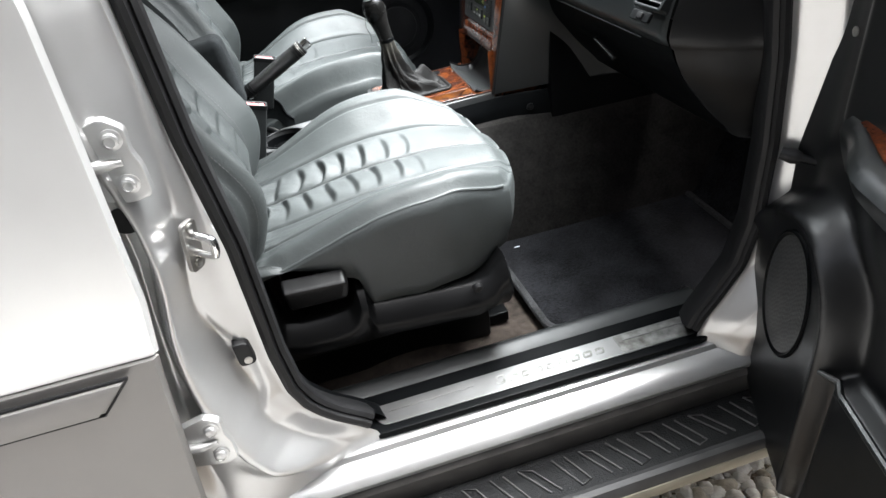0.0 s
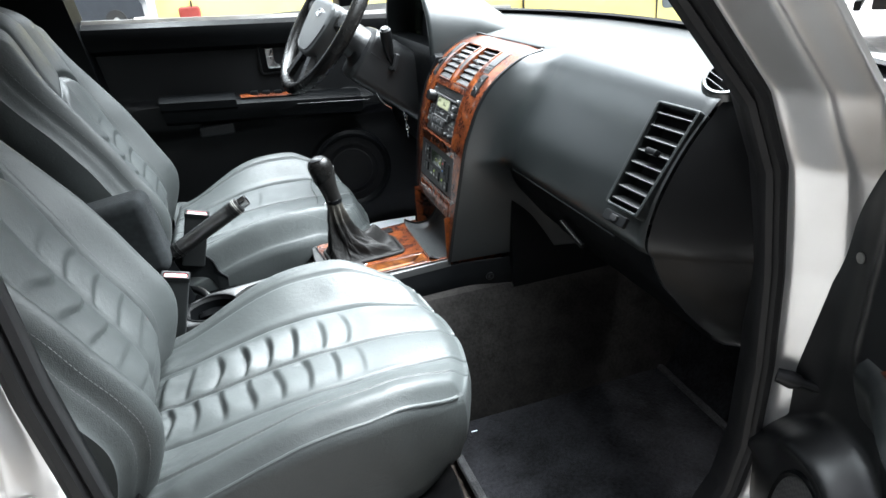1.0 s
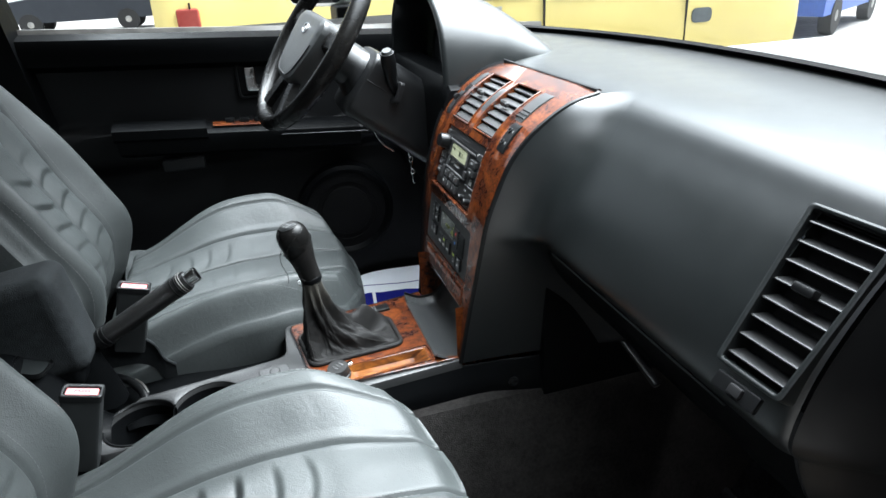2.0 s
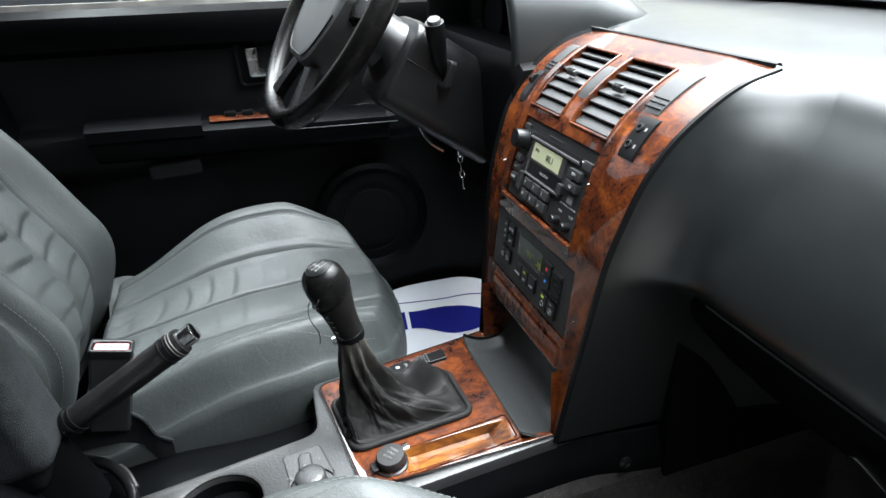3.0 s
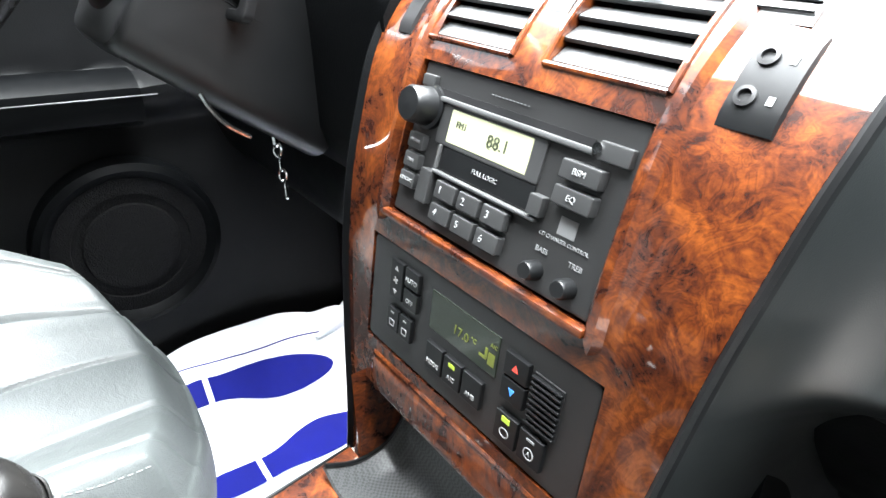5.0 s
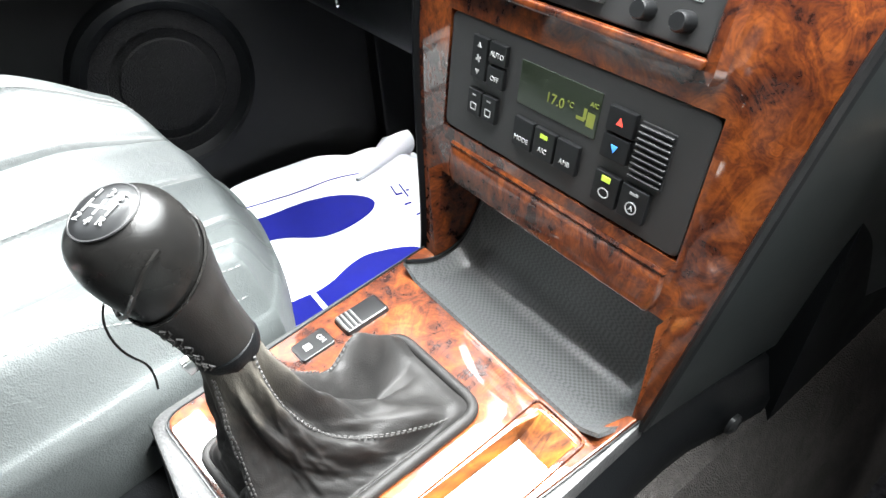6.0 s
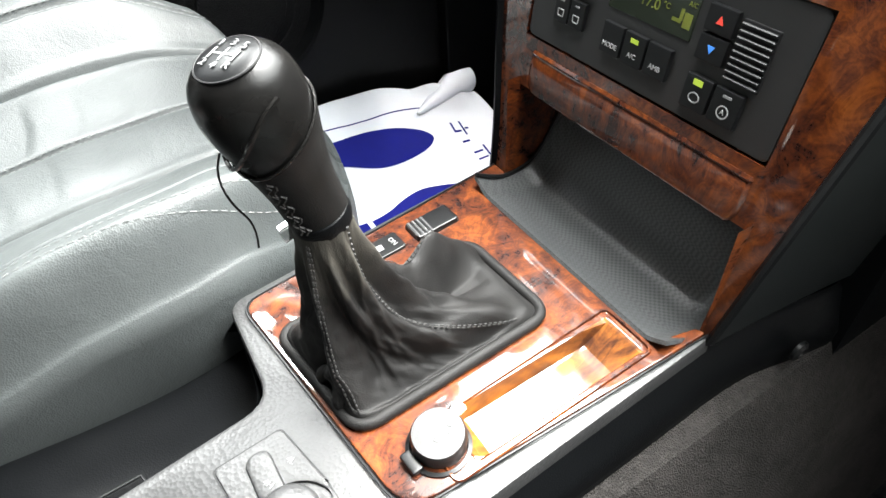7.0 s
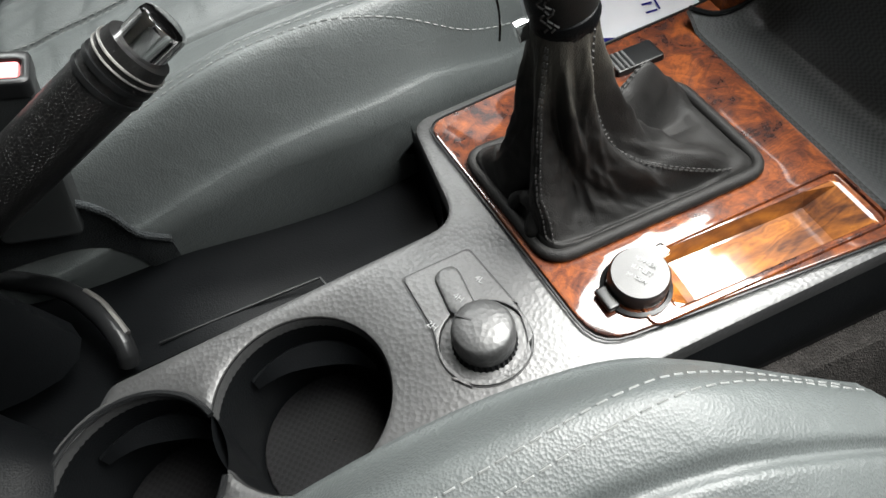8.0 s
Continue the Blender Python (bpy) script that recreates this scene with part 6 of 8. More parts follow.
part("mark", boxed((0.153, 0.090, 0.003), (0.159, 0.096, 0.0034), 0, ven_m), WHITE_MARK, sw2)
lettering("ON", 0.006, ven_m @ pose(0.169, 0.094, 0.0032, 0, 0, -80), WHITE_MARK, sw2)

# rubber cubby mat under the drawer
cub = thing("cubby_mat", "checked black rubber mat lining the open cubby", "rubber mat")
CP = [(0.266, 0.858), (0.274, 0.853), (0.292, 0.8445), (0.310, 0.8425), (0.326, 0.846), (0.340, 0.858), (0.352, 0.876), (0.366, 0.896), (0.385, 0.913), (0.415, 0.928), (0.43, 0.95)]
cps = spline([Vector((x, 0, z)) for x, z in CP], 50)
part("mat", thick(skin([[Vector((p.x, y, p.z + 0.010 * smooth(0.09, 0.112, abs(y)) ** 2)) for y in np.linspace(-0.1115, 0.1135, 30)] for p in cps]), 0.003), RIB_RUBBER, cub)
part("rim", tube([Vector((p.x, 0.1125, p.z + 0.012)) for p in cps], 0.002, sides=6), PLASTIC_SMOOTH, cub)
for sgn in (-1, 1):
    part("cubby_wall", skin([[Vector((x, sgn * 0.1145, z)) for z in (0.83, 0.95)] for x in (0.300, 0.43)]), WOOD, console)
part("cubby_roof", boxed((0.330, -0.116, 0.945), (0.44, 0.116, 0.955)), PLASTIC, console)

# ---- gear lever ----
gear = thing("gear_lever", "worn black leather gear lever with gathered gaiter", "gear lever")
bl = BOOT + BOOT[:1]
base = [ven_m @ Vector((p.x, p.y, 0.0)) for a, b in zip(bl, bl[1:]) for p in (a.lerp(b, k / max(1, round((b - a).length / 0.0016))) for k in range(max(1, round((b - a).length / 0.0016))))]
topc = Vector((0.066, -0.002, 1.082))
axis = (topc - Vector((0.092, 0.0, 0.974))).normalized()
neck = Vector((0.092, 0.0, 0.974)) + axis * 0.020
nb_ = len(base)
cen = sum(base, Vector()) / nb_
rows = []
rings = 96
# each ridge: its direction at the frame and at the neck, height, width
FOLDS = [(-28, -118, 0.008, 0.40), (-24, -76, 0.012, 0.34), (-8, -30, 0.012, 0.36), (30, 28, 0.007, 0.34), (128, 100, 0.006, 0.36), (-143, -150, 0.007, 0.34), (165, 150, 0.006, 0.34)]
# each corner of the frame: direction, height of the slack that stands up there
CORNERS = [(31, 0.034, 0.26), (-28, 0.009, 0.24), (-147, 0.010, 0.24), (147, 0.013, 0.26)]


def turn(a, b):
    return (a - b + math.pi) % (2 * math.pi) - math.pi


for k in range(rings + 1):
    f = k / rings
    row = []
    for j, p in enumerate(base):
        d = p - cen
        dirn = math.atan2(d.y, d.x)
        end = neck + Vector((math.cos(dirn) * 0.0165, math.sin(dirn) * 0.0165, 0.006 * math.cos(dirn)))
        front = smooth(-0.3, 0.9, math.cos(dirn + 0.2))
        out = 1 - (1 - f) ** (2.3 - 0.15 * front)
        lift = (0.20 * f + 0.80 * f ** 1.5) * (1 - front) + (0.30 * f + 0.70 * f ** 2.3) * front
        q = Vector((p.x + (end.x - p.x) * out, p.y + (end.y - p.y) * out, p.z + (end.z - p.z) * lift))
        q.z += 0.009 * front * math.sin(math.pi * f) ** 1.5
        fold = 0.0
        for lo_, hi_, amp, wide in FOLDS:
            dd = turn(dirn, radians(lo_ + (hi_ - lo_) * f ** 0.75)) / wide
            fold += amp * (math.exp(-2.2 * dd * dd) - 0.50 * math.exp(-((abs(dd) - 1.35) / 0.50) ** 2)) * smooth(0.05, 0.34, f) * smooth(1.02, 0.72, f)
        fold += (0.0034 * noise.noise((math.cos(dirn) * 3, math.sin(dirn) * 3, f * 5)) - 0.0030 * abs(noise.noise((math.cos(dirn - 0.8 * f) * 4.5, math.sin(dirn - 0.8 * f) * 4.5, f * 2))) + 0.0012 * noise.noise((math.cos(dirn) * 9, math.sin(dirn) * 9, f * 16))) * math.sin(math.pi * f)
        q += Vector((math.cos(dirn) * 0.8, math.sin(dirn) * 0.8, 0.75)) * fold
        for c_, tall, wide in CORNERS:
            dd = turn(dirn, radians(c_)) / wide
            q.z += tall * math.exp(-2.0 * dd * dd) * math.exp(-((f - 0.17) / 0.13) ** 2)
            q.z -= 0.35 * tall * math.exp(-((abs(dd) - 1.5) / 0.5) ** 2) * math.exp(-((f - 0.20) / 0.12) ** 2)
        # the leather rolls over the frame before it climbs
        q.z = max(q.z, p.z + 0.0015) + 0.004 * math.exp(-((f - 0.045) / 0.03) ** 2)
        row.append(q)
    rows.append(row)
part("gaiter", skin(rows, closed=True), GAITER_LEATHER, gear, "creased black leather gaiter", sharp=70)
part("gaiter_frame", tube([p + Vector((0, 0, 0.003)) for p in base + base[:1]], 0.0044, sides=10), GAITER_LEATHER, gear)
xa = (Vector((1, 0, 0)) - axis * axis.x).normalized()
ya = axis.cross(xa)
R_ = Matrix(((xa.x, ya.x, axis.x, 0), (xa.y, ya.y, axis.y, 0), (xa.z, ya.z, axis.z, 0), (0, 0, 0, 1)))
gm = Matrix.Translation(neck) @ R_
KP = [(0.0150, -0.006), (0.0156, 0.0), (0.0158, 0.009), (0.0164, 0.022), (0.0180, 0.036), (0.0206, 0.050), (0.0233, 0.063), (0.0246, 0.075), (0.0240, 0.084), (0.0214, 0.0925), (0.0160, 0.0985), (0.010, 0.1005), (0.0005, 0.1010)]
kn = part("knob", lathe([(p.x, p.y) for p in spline([(r, h, 0) for r, h in KP], 34)], gm @ Matrix.Diagonal((1.05, 0.98, 1, 1)), sides=36), BLACK_LEATHER, gear, "leather covered gear knob")
part("collar", lathe([(0.0165, -0.008), (0.0178, -0.003), (0.0172, 0.002), (0.0145, 0.004)], gm, cap=False), PLASTIC, gear)
loop = [Vector((0.064 + 0.004 * math.sin(a), -0.010 + 0.013 * math.cos(a), 0.852 + 0.019 * math.sin(a))) for a in [math.pi * k / 16 for k in range(17)]]
part("pinched_fold", tube(loop, [0.0045 + 0.0012 * math.sin(k) for k in range(17)], sides=10), GAITER_LEATHER, gear, "pinched leather loop at the gaiter's foot")
part("clip", boxed((-0.004, -0.003, -0.004), (0.004, 0.003, 0.006), 0.001, gm @ pose(-0.020, 0.006, -0.006)), CHROME, gear)
tm = gm @ pose(0, 0, 0.0990, 0, 0, 0)
DOME = [(0.0152, 0.0990), (0.0146, 0.0997), (0.0110, 0.1009), (0.006, 0.1015), (0.0005, 0.1017)]
pl = part("shift_badge", lathe(DOME, gm @ Matrix.Diagonal((0.98, 1.06, 1, 1)), sides=40), PLASTIC_SMOOTH, kn, "glossy shift pattern badge")
part("badge_groove", tube([gm @ Vector((0.0154 * 0.98 * math.cos(a), 0.0154 * 1.06 * math.sin(a), 0.0990)) for a in [2 * math.pi * k / 40 for k in range(41)]], 0.0006, sides=6), RUBBER, kn)
pm2 = tm @ pose(0, 0, 0.0027, 0, 0, -62)
for tx, a, b in (("1", -0.007, 0.0065), ("3", 0.0, 0.0075), ("5", 0.007, 0.0065), ("2", -0.007, -0.0065), ("4", 0.0, -0.0075), ("R", 0.007, -0.0065)):
    lettering(tx, 0.0060, pm2 @ pose(a, b, 0), GREY_MARK, pl)
for lo, hi in (((-0.0075, -0.0006), (0.0075, 0.0006)), ((-0.0006, -0.004), (0.0006, 0.004)), ((-0.0076, -0.0035), (-0.0064, 0.0035)), ((0.0064, -0.0035), (0.0076, 0.0035))):
    part("gate_line", boxed((lo[0], lo[1], 0), (hi[0], hi[1], 0.0002), 0, pm2), GREY_MARK, pl)
seam = [gm @ Vector((-r * math.cos(a), r * math.sin(a), h)) for a, r, h in [(-1.9 + 3.8 * k / 40, 0.0236 + 0.0012, 0.070 - 0.016 * math.cos(1.6 * (-1.9 + 3.8 * k / 40))) for k in range(41)]]
part("seam", tube(seam, 0.0012, sides=5), BLACK_LEATHER, kn)
SLEEVE = [(r * 1.035 + 0.0004, h) for r, h in [(p.x, p.y) for p in spline([(r, h, 0) for r, h in KP[:8]], 26)]]


def sleeve(a, r, h):
    """The lower leather wrap; its upper edge dips to the rear."""
    top = 0.060 + 0.012 * math.cos(a - 0.5)
    g = min(1.0, h / 0.072)
    hh = top * g
    rr = lerp_table([(b, c) for c, b in SLEEVE], hh)
    return gm @ Vector((1.05 * rr * math.cos(a), 0.98 * rr * math.sin(a), hh))


part("sleeve", skin([[sleeve(2 * math.pi * k / 48, 0, h) for k in range(48)] for h in np.linspace(0.0, 0.0715, 22)], closed=True), SLEEVE_LEATHER, kn, "matt black leather wrap")
part("sleeve_seam", tube([sleeve(2 * math.pi * k / 48, 0, 0.072) for k in range(49)], 0.0008, sides=6), BLACK_LEATHER, kn)
for a0 in (-2.45, -2.25):
    tagged(part("seam_stitching", dashes([sleeve(a0 + 0.10 * math.sin(k), 0, 0.004 + 0.0021 * k) for k in range(30)], 0.0036, 0.0034, 0.0012, 0.0010, normal=(-0.75, -0.65, 0.2)), GREY_THREAD, kn), kind="stuff")
th = [gm @ Vector((-0.0248, -0.006, 0.066)) + Vector((-0.004 * math.sin(k * 0.4), 0.002 * math.sin(k * 0.7), -0.0042 * k)) for k in range(15)]
part("loose_thread", tube(th, 0.0006, sides=5), BLACK_LEATHER, kn, "loose dangling thread")
for near, far in ((-29, -60), (-29, -64), (33, 30), (33, 36), (-147, -150), (-143, -146)):
    seam = []
    for k in range(6, rings - 1):
        want = radians(near + (far - near) * (k / rings) ** 0.75)
        j = min(range(nb_), key=lambda i: abs(turn(math.atan2((base[i] - cen).y, (base[i] - cen).x), want)))
        seam.append(rows[k][j])
    path = [sum(seam[max(0, k - 2):k + 3], Vector()) / len(seam[max(0, k - 2):k + 3]) for k in range(len(seam))]
    tagged(part("gaiter_stitching", dashes(path, 0.0042, 0.0028, 0.0012, 0.0016, normal=(0.3, -0.6, 0.8)), GREY_THREAD, gear), kind="stuff")

# ---- four-wheel-drive selector ----
sel = thing("drive_selector", "grey round four-wheel-drive selector knob on its plate", "selector knob")
SELP = rounded([(-0.022, -0.014), (0.025, -0.011), (0.033, -0.050), (0.039, -0.076), (0.026, -0.100), (-0.004, -0.104), (-0.023, -0.082), (-0.017, -0.056)], [0.004, 0.004, 0.012, 0.022, 0.020, 0.020, 0.022, 0.006])
part("groove", plate(SELP, [circle(0.0085, -0.0755, 0.0275, 36)], top=0.0006, depth=0.002, m=tilt @ Matrix.Translation((0.008, -0.058, 0)) @ Matrix.Diagonal((1.045, 1.03, 1, 1)) @ Matrix.Translation((-0.008, 0.058, 0))), RUBBER, sel)
part("plate", plate(SELP, [circle(0.0085, -0.0755, 0.0270, 36)], top=0.0022, depth=0.003, lip=0.0010, m=tilt), CONSOLE_PLASTIC, sel)
part("well", lathe([(0.0272, 0.0022), (0.0262, -0.002), (0.0240, -0.010), (0.001, -0.012)], tilt @ pose(0.0085, -0.0755, 0), cap=False), RUBBER, sel)
km = tilt @ pose(0.0085, -0.0755, -0.008)
dk = part("knob", lathe([(0.0185, 0.012), (0.0188, 0.022), (0.0180, 0.0265), (0.0160, 0.029), (0.010, 0.0305), (0.0005, 0.031)], km, sides=40), CONSOLE_PLASTIC, sel, "smooth grey knob top")
part("pointer", boxed((-0.0005, -0.0007, 0), (0.010, 0.0007, 0.0008), 0.0002, km @ pose(-0.005, 0.005, 0.0300, 0, 0, 135), 1), RUBBER, dk)
bm = bmesh.new()
for h0, h1, r0, r1 in ((0.0, 0.004, 0.0205, 0.0205), (0.004, 0.013, 0.0205, 0.0192)):
    skin([[km @ Vector(((r - (0.0007 if j % 2 else 0)) * math.cos(2 * math.pi * j / 72), (r - (0.0007 if j % 2 else 0)) * math.sin(2 * math.pi * j / 72), h)) for j in range(73)] for r, h in ((r0, h0), (r1, h1))], bm=bm)
part("fluted_skirt", bm, PLASTIC, dk, "black fluted skirt")
part("inlay", plate(rounded([(-0.004, -0.020), (0.013, -0.019), (0.013, -0.056), (-0.004, -0.056)], 0.008), top=0.0060, depth=0.005, lip=0.0030, m=tilt), CONSOLE_PLASTIC, sel)
for tx, a, b in (("2H", -0.0165, -0.054), ("4H", 0.0045, -0.045), ("4L", 0.022, -0.036)):
    lettering(tx, 0.0060, tilt @ pose(a, b, 0.0062 if tx == "4H" else 0.0024, 0, 0, -60), GREY_MARK, sel)

# ---- hand brake ----
hb = thing("hand_brake", "black knurled hand brake lever with chrome button", "hand brake")
p0, p1 = Vector((-0.320, 0.062, 0.885)), Vector((-0.106, 0.062, 0.999))
ax = (p1 - p0).normalized()
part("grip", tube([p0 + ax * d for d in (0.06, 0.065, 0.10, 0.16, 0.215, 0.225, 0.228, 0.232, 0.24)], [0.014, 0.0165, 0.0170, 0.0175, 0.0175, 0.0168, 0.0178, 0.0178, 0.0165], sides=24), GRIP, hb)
for d in (0.072, 0.080, 0.222, 0.214):
    part("ring", tube([p0 + ax * d, p0 + ax * (d + 0.003)], 0.0184, sides=24), PLASTIC_SMOOTH, hb)
part("release_button", lathe([(0.0122, 0.0), (0.0125, 0.003), (0.0125, 0.018), (0.0118, 0.0205), (0.0095, 0.0218), (0.0005, 0.0222)], Matrix.Translation(p0 + ax * 0.238) @ ax.to_track_quat("Z", "X").to_matrix().to_4x4(), sides=40), CHROME, hb, "polished chrome release button")
for d in (0.2335, 0.2295):
    part("bright_ring", tube([p0 + ax * d + (Matrix.Rotation(a, 3, ax) @ Vector((0, 0.0178, 0))) for a in [2 * math.pi * k / 36 for k in range(37)]], 0.0007, sides=6), STEEL, hb, "thin bright ring")
part("lever", tube([p0 - ax * 0.04, p0 + ax * 0.07], [0.016, 0.013], sides=14), PLASTIC, hb)
rows = []
for k in range(9):
    f = k / 8
    c = Vector((-0.335, 0.062, 0.80)).lerp(p0 + ax * 0.03, f)
    w, l = 0.040 - 0.020 * f, 0.09 - 0.065 * f
    rows.append([c + Vector((l * math.cos(a), w * math.sin(a), 0.006 * math.sin(3 * a + 4 * f))) for a in [2 * math.pi * j / 20 for j in range(20)]])
part("gaiter", skin(rows, closed=True), PLASTIC, hb)

fl = [Vector(p) for p in spline([(-0.33, 0.128, 0.872), (-0.247, 0.122, 0.878), (-0.213, 0.118, 0.873), (-0.196, 0.116, 0.855), (-0.188, 0.117, 0.826), (-0.172, 0.121, 0.806)], 30)]
part("cover_flap", thick(skin([[p, p + Vector((0, 0.004, -0.006)), p + Vector((-0.006, 0.012, -0.06))] for p in fl]), 0.003), SUEDE, hb, "dark cloth flap with a rolled hem")
part("flap_hem", tube(fl, 0.0028, sides=8), SUEDE, hb)
part("slot_rail", tube([Vector(p) for p in spline([(-0.330, 0.160, 0.800), (-0.262, 0.116, 0.800), (-0.232, 0.078, 0.800), (-0.218, 0.047, 0.798), (-0.220, 0.038, 0.785)], 24)], 0.0075, sides=10), PLASTIC_SMOOTH, hb, "black slot edging")
part("slot_edge", tube([Vector(p) + Vector((0.006, 0.004, 0.004)) for p in spline([(-0.245, 0.096, 0.800), (-0.232, 0.078, 0.800), (-0.218, 0.047, 0.798)], 12)], 0.0022, sides=6), STEEL, hb, "bright steel edge")

# rear console housing with its oval opening
housing = thing("console_housing", "raised black rear console housing with oval opening", "console housing")


def hous(u, v):
    x = -0.245 - 0.30 * u
    z = 0.835 + 0.115 * smooth(0.0, 0.45, u) + 0.01 * math.sin(3 * u)
    w = 0.030 + 0.095 * smooth(-0.1, 0.5, u)
    y = -0.036 + w * (2 * v - 1) * 1.0
    return Vector((x, y - 0.02 * (1 - u), z - 0.03 * (2 * v - 1) ** 4))


bm = skin([[hous(u / 30, v / 20) for v in range(21)] for u in range(31)])
loop = [hous(u / 30, 0) for u in range(31)]
skin([[p, Vector((p.x, p.y - 0.008, 0.60))] for p in loop], bm=bm)
loop = [hous(u / 30, 1) for u in range(31)]
skin([[p, Vector((p.x, p.y + 0.002, 0.77))] for p in loop], bm=bm)
part("shell", bm, PLASTIC, housing)
op = facing(hous(0.32, 0.62) + Vector((0.004, 0, 0.003)), (-0.85, 0.1, 0.35), (-0.1, -1, 0))
part("opening", plate(rounded([(-0.030, -0.026), (0.026, -0.022), (0.028, 0.022), (-0.026, 0.028)], 0.018), [rounded([(-0.026, -0.022), (0.022, -0.018), (0.024, 0.018), (-0.022, 0.024)], 0.015)], top=0.002, depth=0.006, lip=0.001, m=op), PLASTIC_SMOOTH, housing)
part("inner_tray", plate(rounded([(-0.026, -0.022), (0.022, -0.018), (0.024, 0.018), (-0.022, 0.024)], 0.015), top=0.0006, depth=0.001, m=op), DASH, housing, "shiny grey inner tray")

rest = thing("armrest", "folded dark suede armrest beside the driver seat", "armrest")
am = pose(-0.330, 0.045, 0.975, 0, -8, 0)
part("pad", boxed((-0.085, -0.050, -0.085), (0.055, 0.050, 0.085), 0.022, am, 4), SUEDE, rest, "worn dark suede pad")
part("under", boxed((-0.080, -0.044, -0.11), (0.035, 0.044, -0.07), 0.014, am, 3), PLASTIC, rest)


def buckle(x, y, z, lean, yaw, label, red_up):
    b = thing("seat_belt_buckle", label, "seat belt buckle", group="seat belt buckles")
    m = pose(x, y, z, 0, lean, yaw)
    part("housing", boxed((-0.025, -0.015, -0.125), (0.025, 0.015, 0.0), 0.005, m), SILL_TRIM, b)
    part("collar", plate(rounded([(-0.026, -0.016), (0.026, -0.016), (0.026, 0.016), (-0.026, 0.016)], 0.006), [rounded([(-0.021, -0.010), (0.021, -0.010), (0.021, 0.008), (-0.021, 0.008)], 0.004)], top=0.004, depth=0.01, lip=0.002, m=m), PLASTIC_SMOOTH, b)
    pb = part("press_button", boxed((-0.020, -0.009, -0.004), (0.020, 0.007, 0.003), 0.002, m), RED, b, "red press button")
    lettering("PRESS", 0.008, m @ pose(0, -0.001, 0.0032), GREY_MARK, pb)


buckle(-0.243, -0.138, 0.948, 16, 0, "black seat belt buckle with pale red button", True)
buckle(-0.205, 0.126, 0.972, 16, 0, "black seat belt buckle with bright red button", True)

# ---- steering wheel and column ----
wheel = thing("steering_wheel", "black leather steering wheel with airbag hub", "steering wheel")
hub = Vector((0.170, 0.385, 1.334))
wup = Vector((0.60, 0, 0.80)).normalized()
wm = facing(hub, wup, Vector((0.10, -0.992, -0.075)).normalized())
rim = [wm @ Vector((0.187 * math.cos(a), 0.187 * math.sin(a), -0.012)) for a in [2 * math.pi * k / 64 for k in range(64)]]
rows = []
for k in range(65):
    a = 2 * math.pi * k / 64
    c = Vector((0.187 * math.cos(a), 0.187 * math.sin(a), -0.010))
    o = Vector((math.cos(a), math.sin(a), 0))
    rows.append([wm @ (c + o * 0.0155 * math.cos(t) + Vector((0, 0, 0.0175 * math.sin(t)))) for t in [2 * math.pi * j / 14 for j in range(14)]])
part("rim", skin(rows, closed=True), BLACK_LEATHER, wheel, "leather covered rim")
HUBP = rounded([(-0.104, 0.048), (-0.100, -0.015), (-0.058, -0.098), (0.058, -0.098), (0.100, -0.015), (0.104, 0.048)], 0.034)
part("airbag_cover", plate(HUBP, top=0.012, depth=0.06, lip=0.014, m=wm), AIRBAG, wheel, "grey airbag cover")
part("cover_seam", tube([wm @ Vector((p.x * 0.86, p.y * 0.84 - 0.004, 0.0118)) for p in HUBP[8:-8]], 0.0012, sides=6), RUBBER, wheel)
part("emblem", plate(circle(0, 0, 0.017, 28, 0.011), [circle(0, 0, 0.014, 28, 0.0085)], top=0.0140, depth=0.003, lip=0.0006, m=wm @ pose(0, 0.012, 0)), CHROME, wheel, "plain chrome oval emblem")
part("emblem_bar", boxed((-0.010, -0.0015, 0.012), (0.010, 0.0015, 0.0138), 0.0004, wm @ pose(0, 0.012, 0, 0, 0, 60)), CHROME, wheel)
for a in (8, 172, 248, 292):
    c, s_ = math.cos(radians(a)), math.sin(radians(a))
    d0, d1 = Vector((c * 0.06, s_ * 0.06, -0.012)), Vector((c * 0.180, s_ * 0.180, -0.010))
    side = Vector((-s_, c, 0))
    rows = []
    for k in range(9):
        f = k / 8
        p = d0.lerp(d1, f)
        w = 0.030 - 0.012 * math.sin(math.pi * min(1, f * 0.8)) + 0.006 * f
        rows.append([wm @ (p + side * w * q + Vector((0, 0, h))) for q, h in ((-1, -0.006), (-0.7, 0.006), (0, 0.010), (0.7, 0.006), (1, -0.006), (0, -0.010))])
    part("spoke", skin(rows, closed=True, cap=True), BLACK_LEATHER, wheel)

col = thing("steering_column", "black steering column shroud with stalk and ignition", "steering column")
cdir = Vector((0.80, 0, -0.60))
rows = []
for d, w, h, mid, square in ((0.03, 0.045, 0.040, 0.0, 1.0), (0.10, 0.048, 0.045, -0.004, 1.0), (0.117, 0.056, 0.052, -0.012, 0.7), (0.1185, 0.078, 0.062, -0.020, 0.42), (0.1205, 0.084, 0.068, -0.020, 0.36), (0.127, 0.088, 0.0715, -0.020, 0.34), (0.20, 0.090, 0.0730, -0.020, 0.34), (0.26, 0.092, 0.0735, -0.020, 0.34), (0.33, 0.093, 0.074, -0.020, 0.34)):
    c = hub + cdir * d
    u = Vector((0.6, 0, 0.8))
    row = []
    for a in [2 * math.pi * (j + 0.5) / 64 for j in range(64)]:
        ca, sa = math.cos(a), math.sin(a)
        row.append(c + Vector((0, w * math.copysign(abs(ca) ** square, ca), 0)) + u * (mid + h * math.copysign(abs(sa) ** square, sa)))
    rows.append(row)
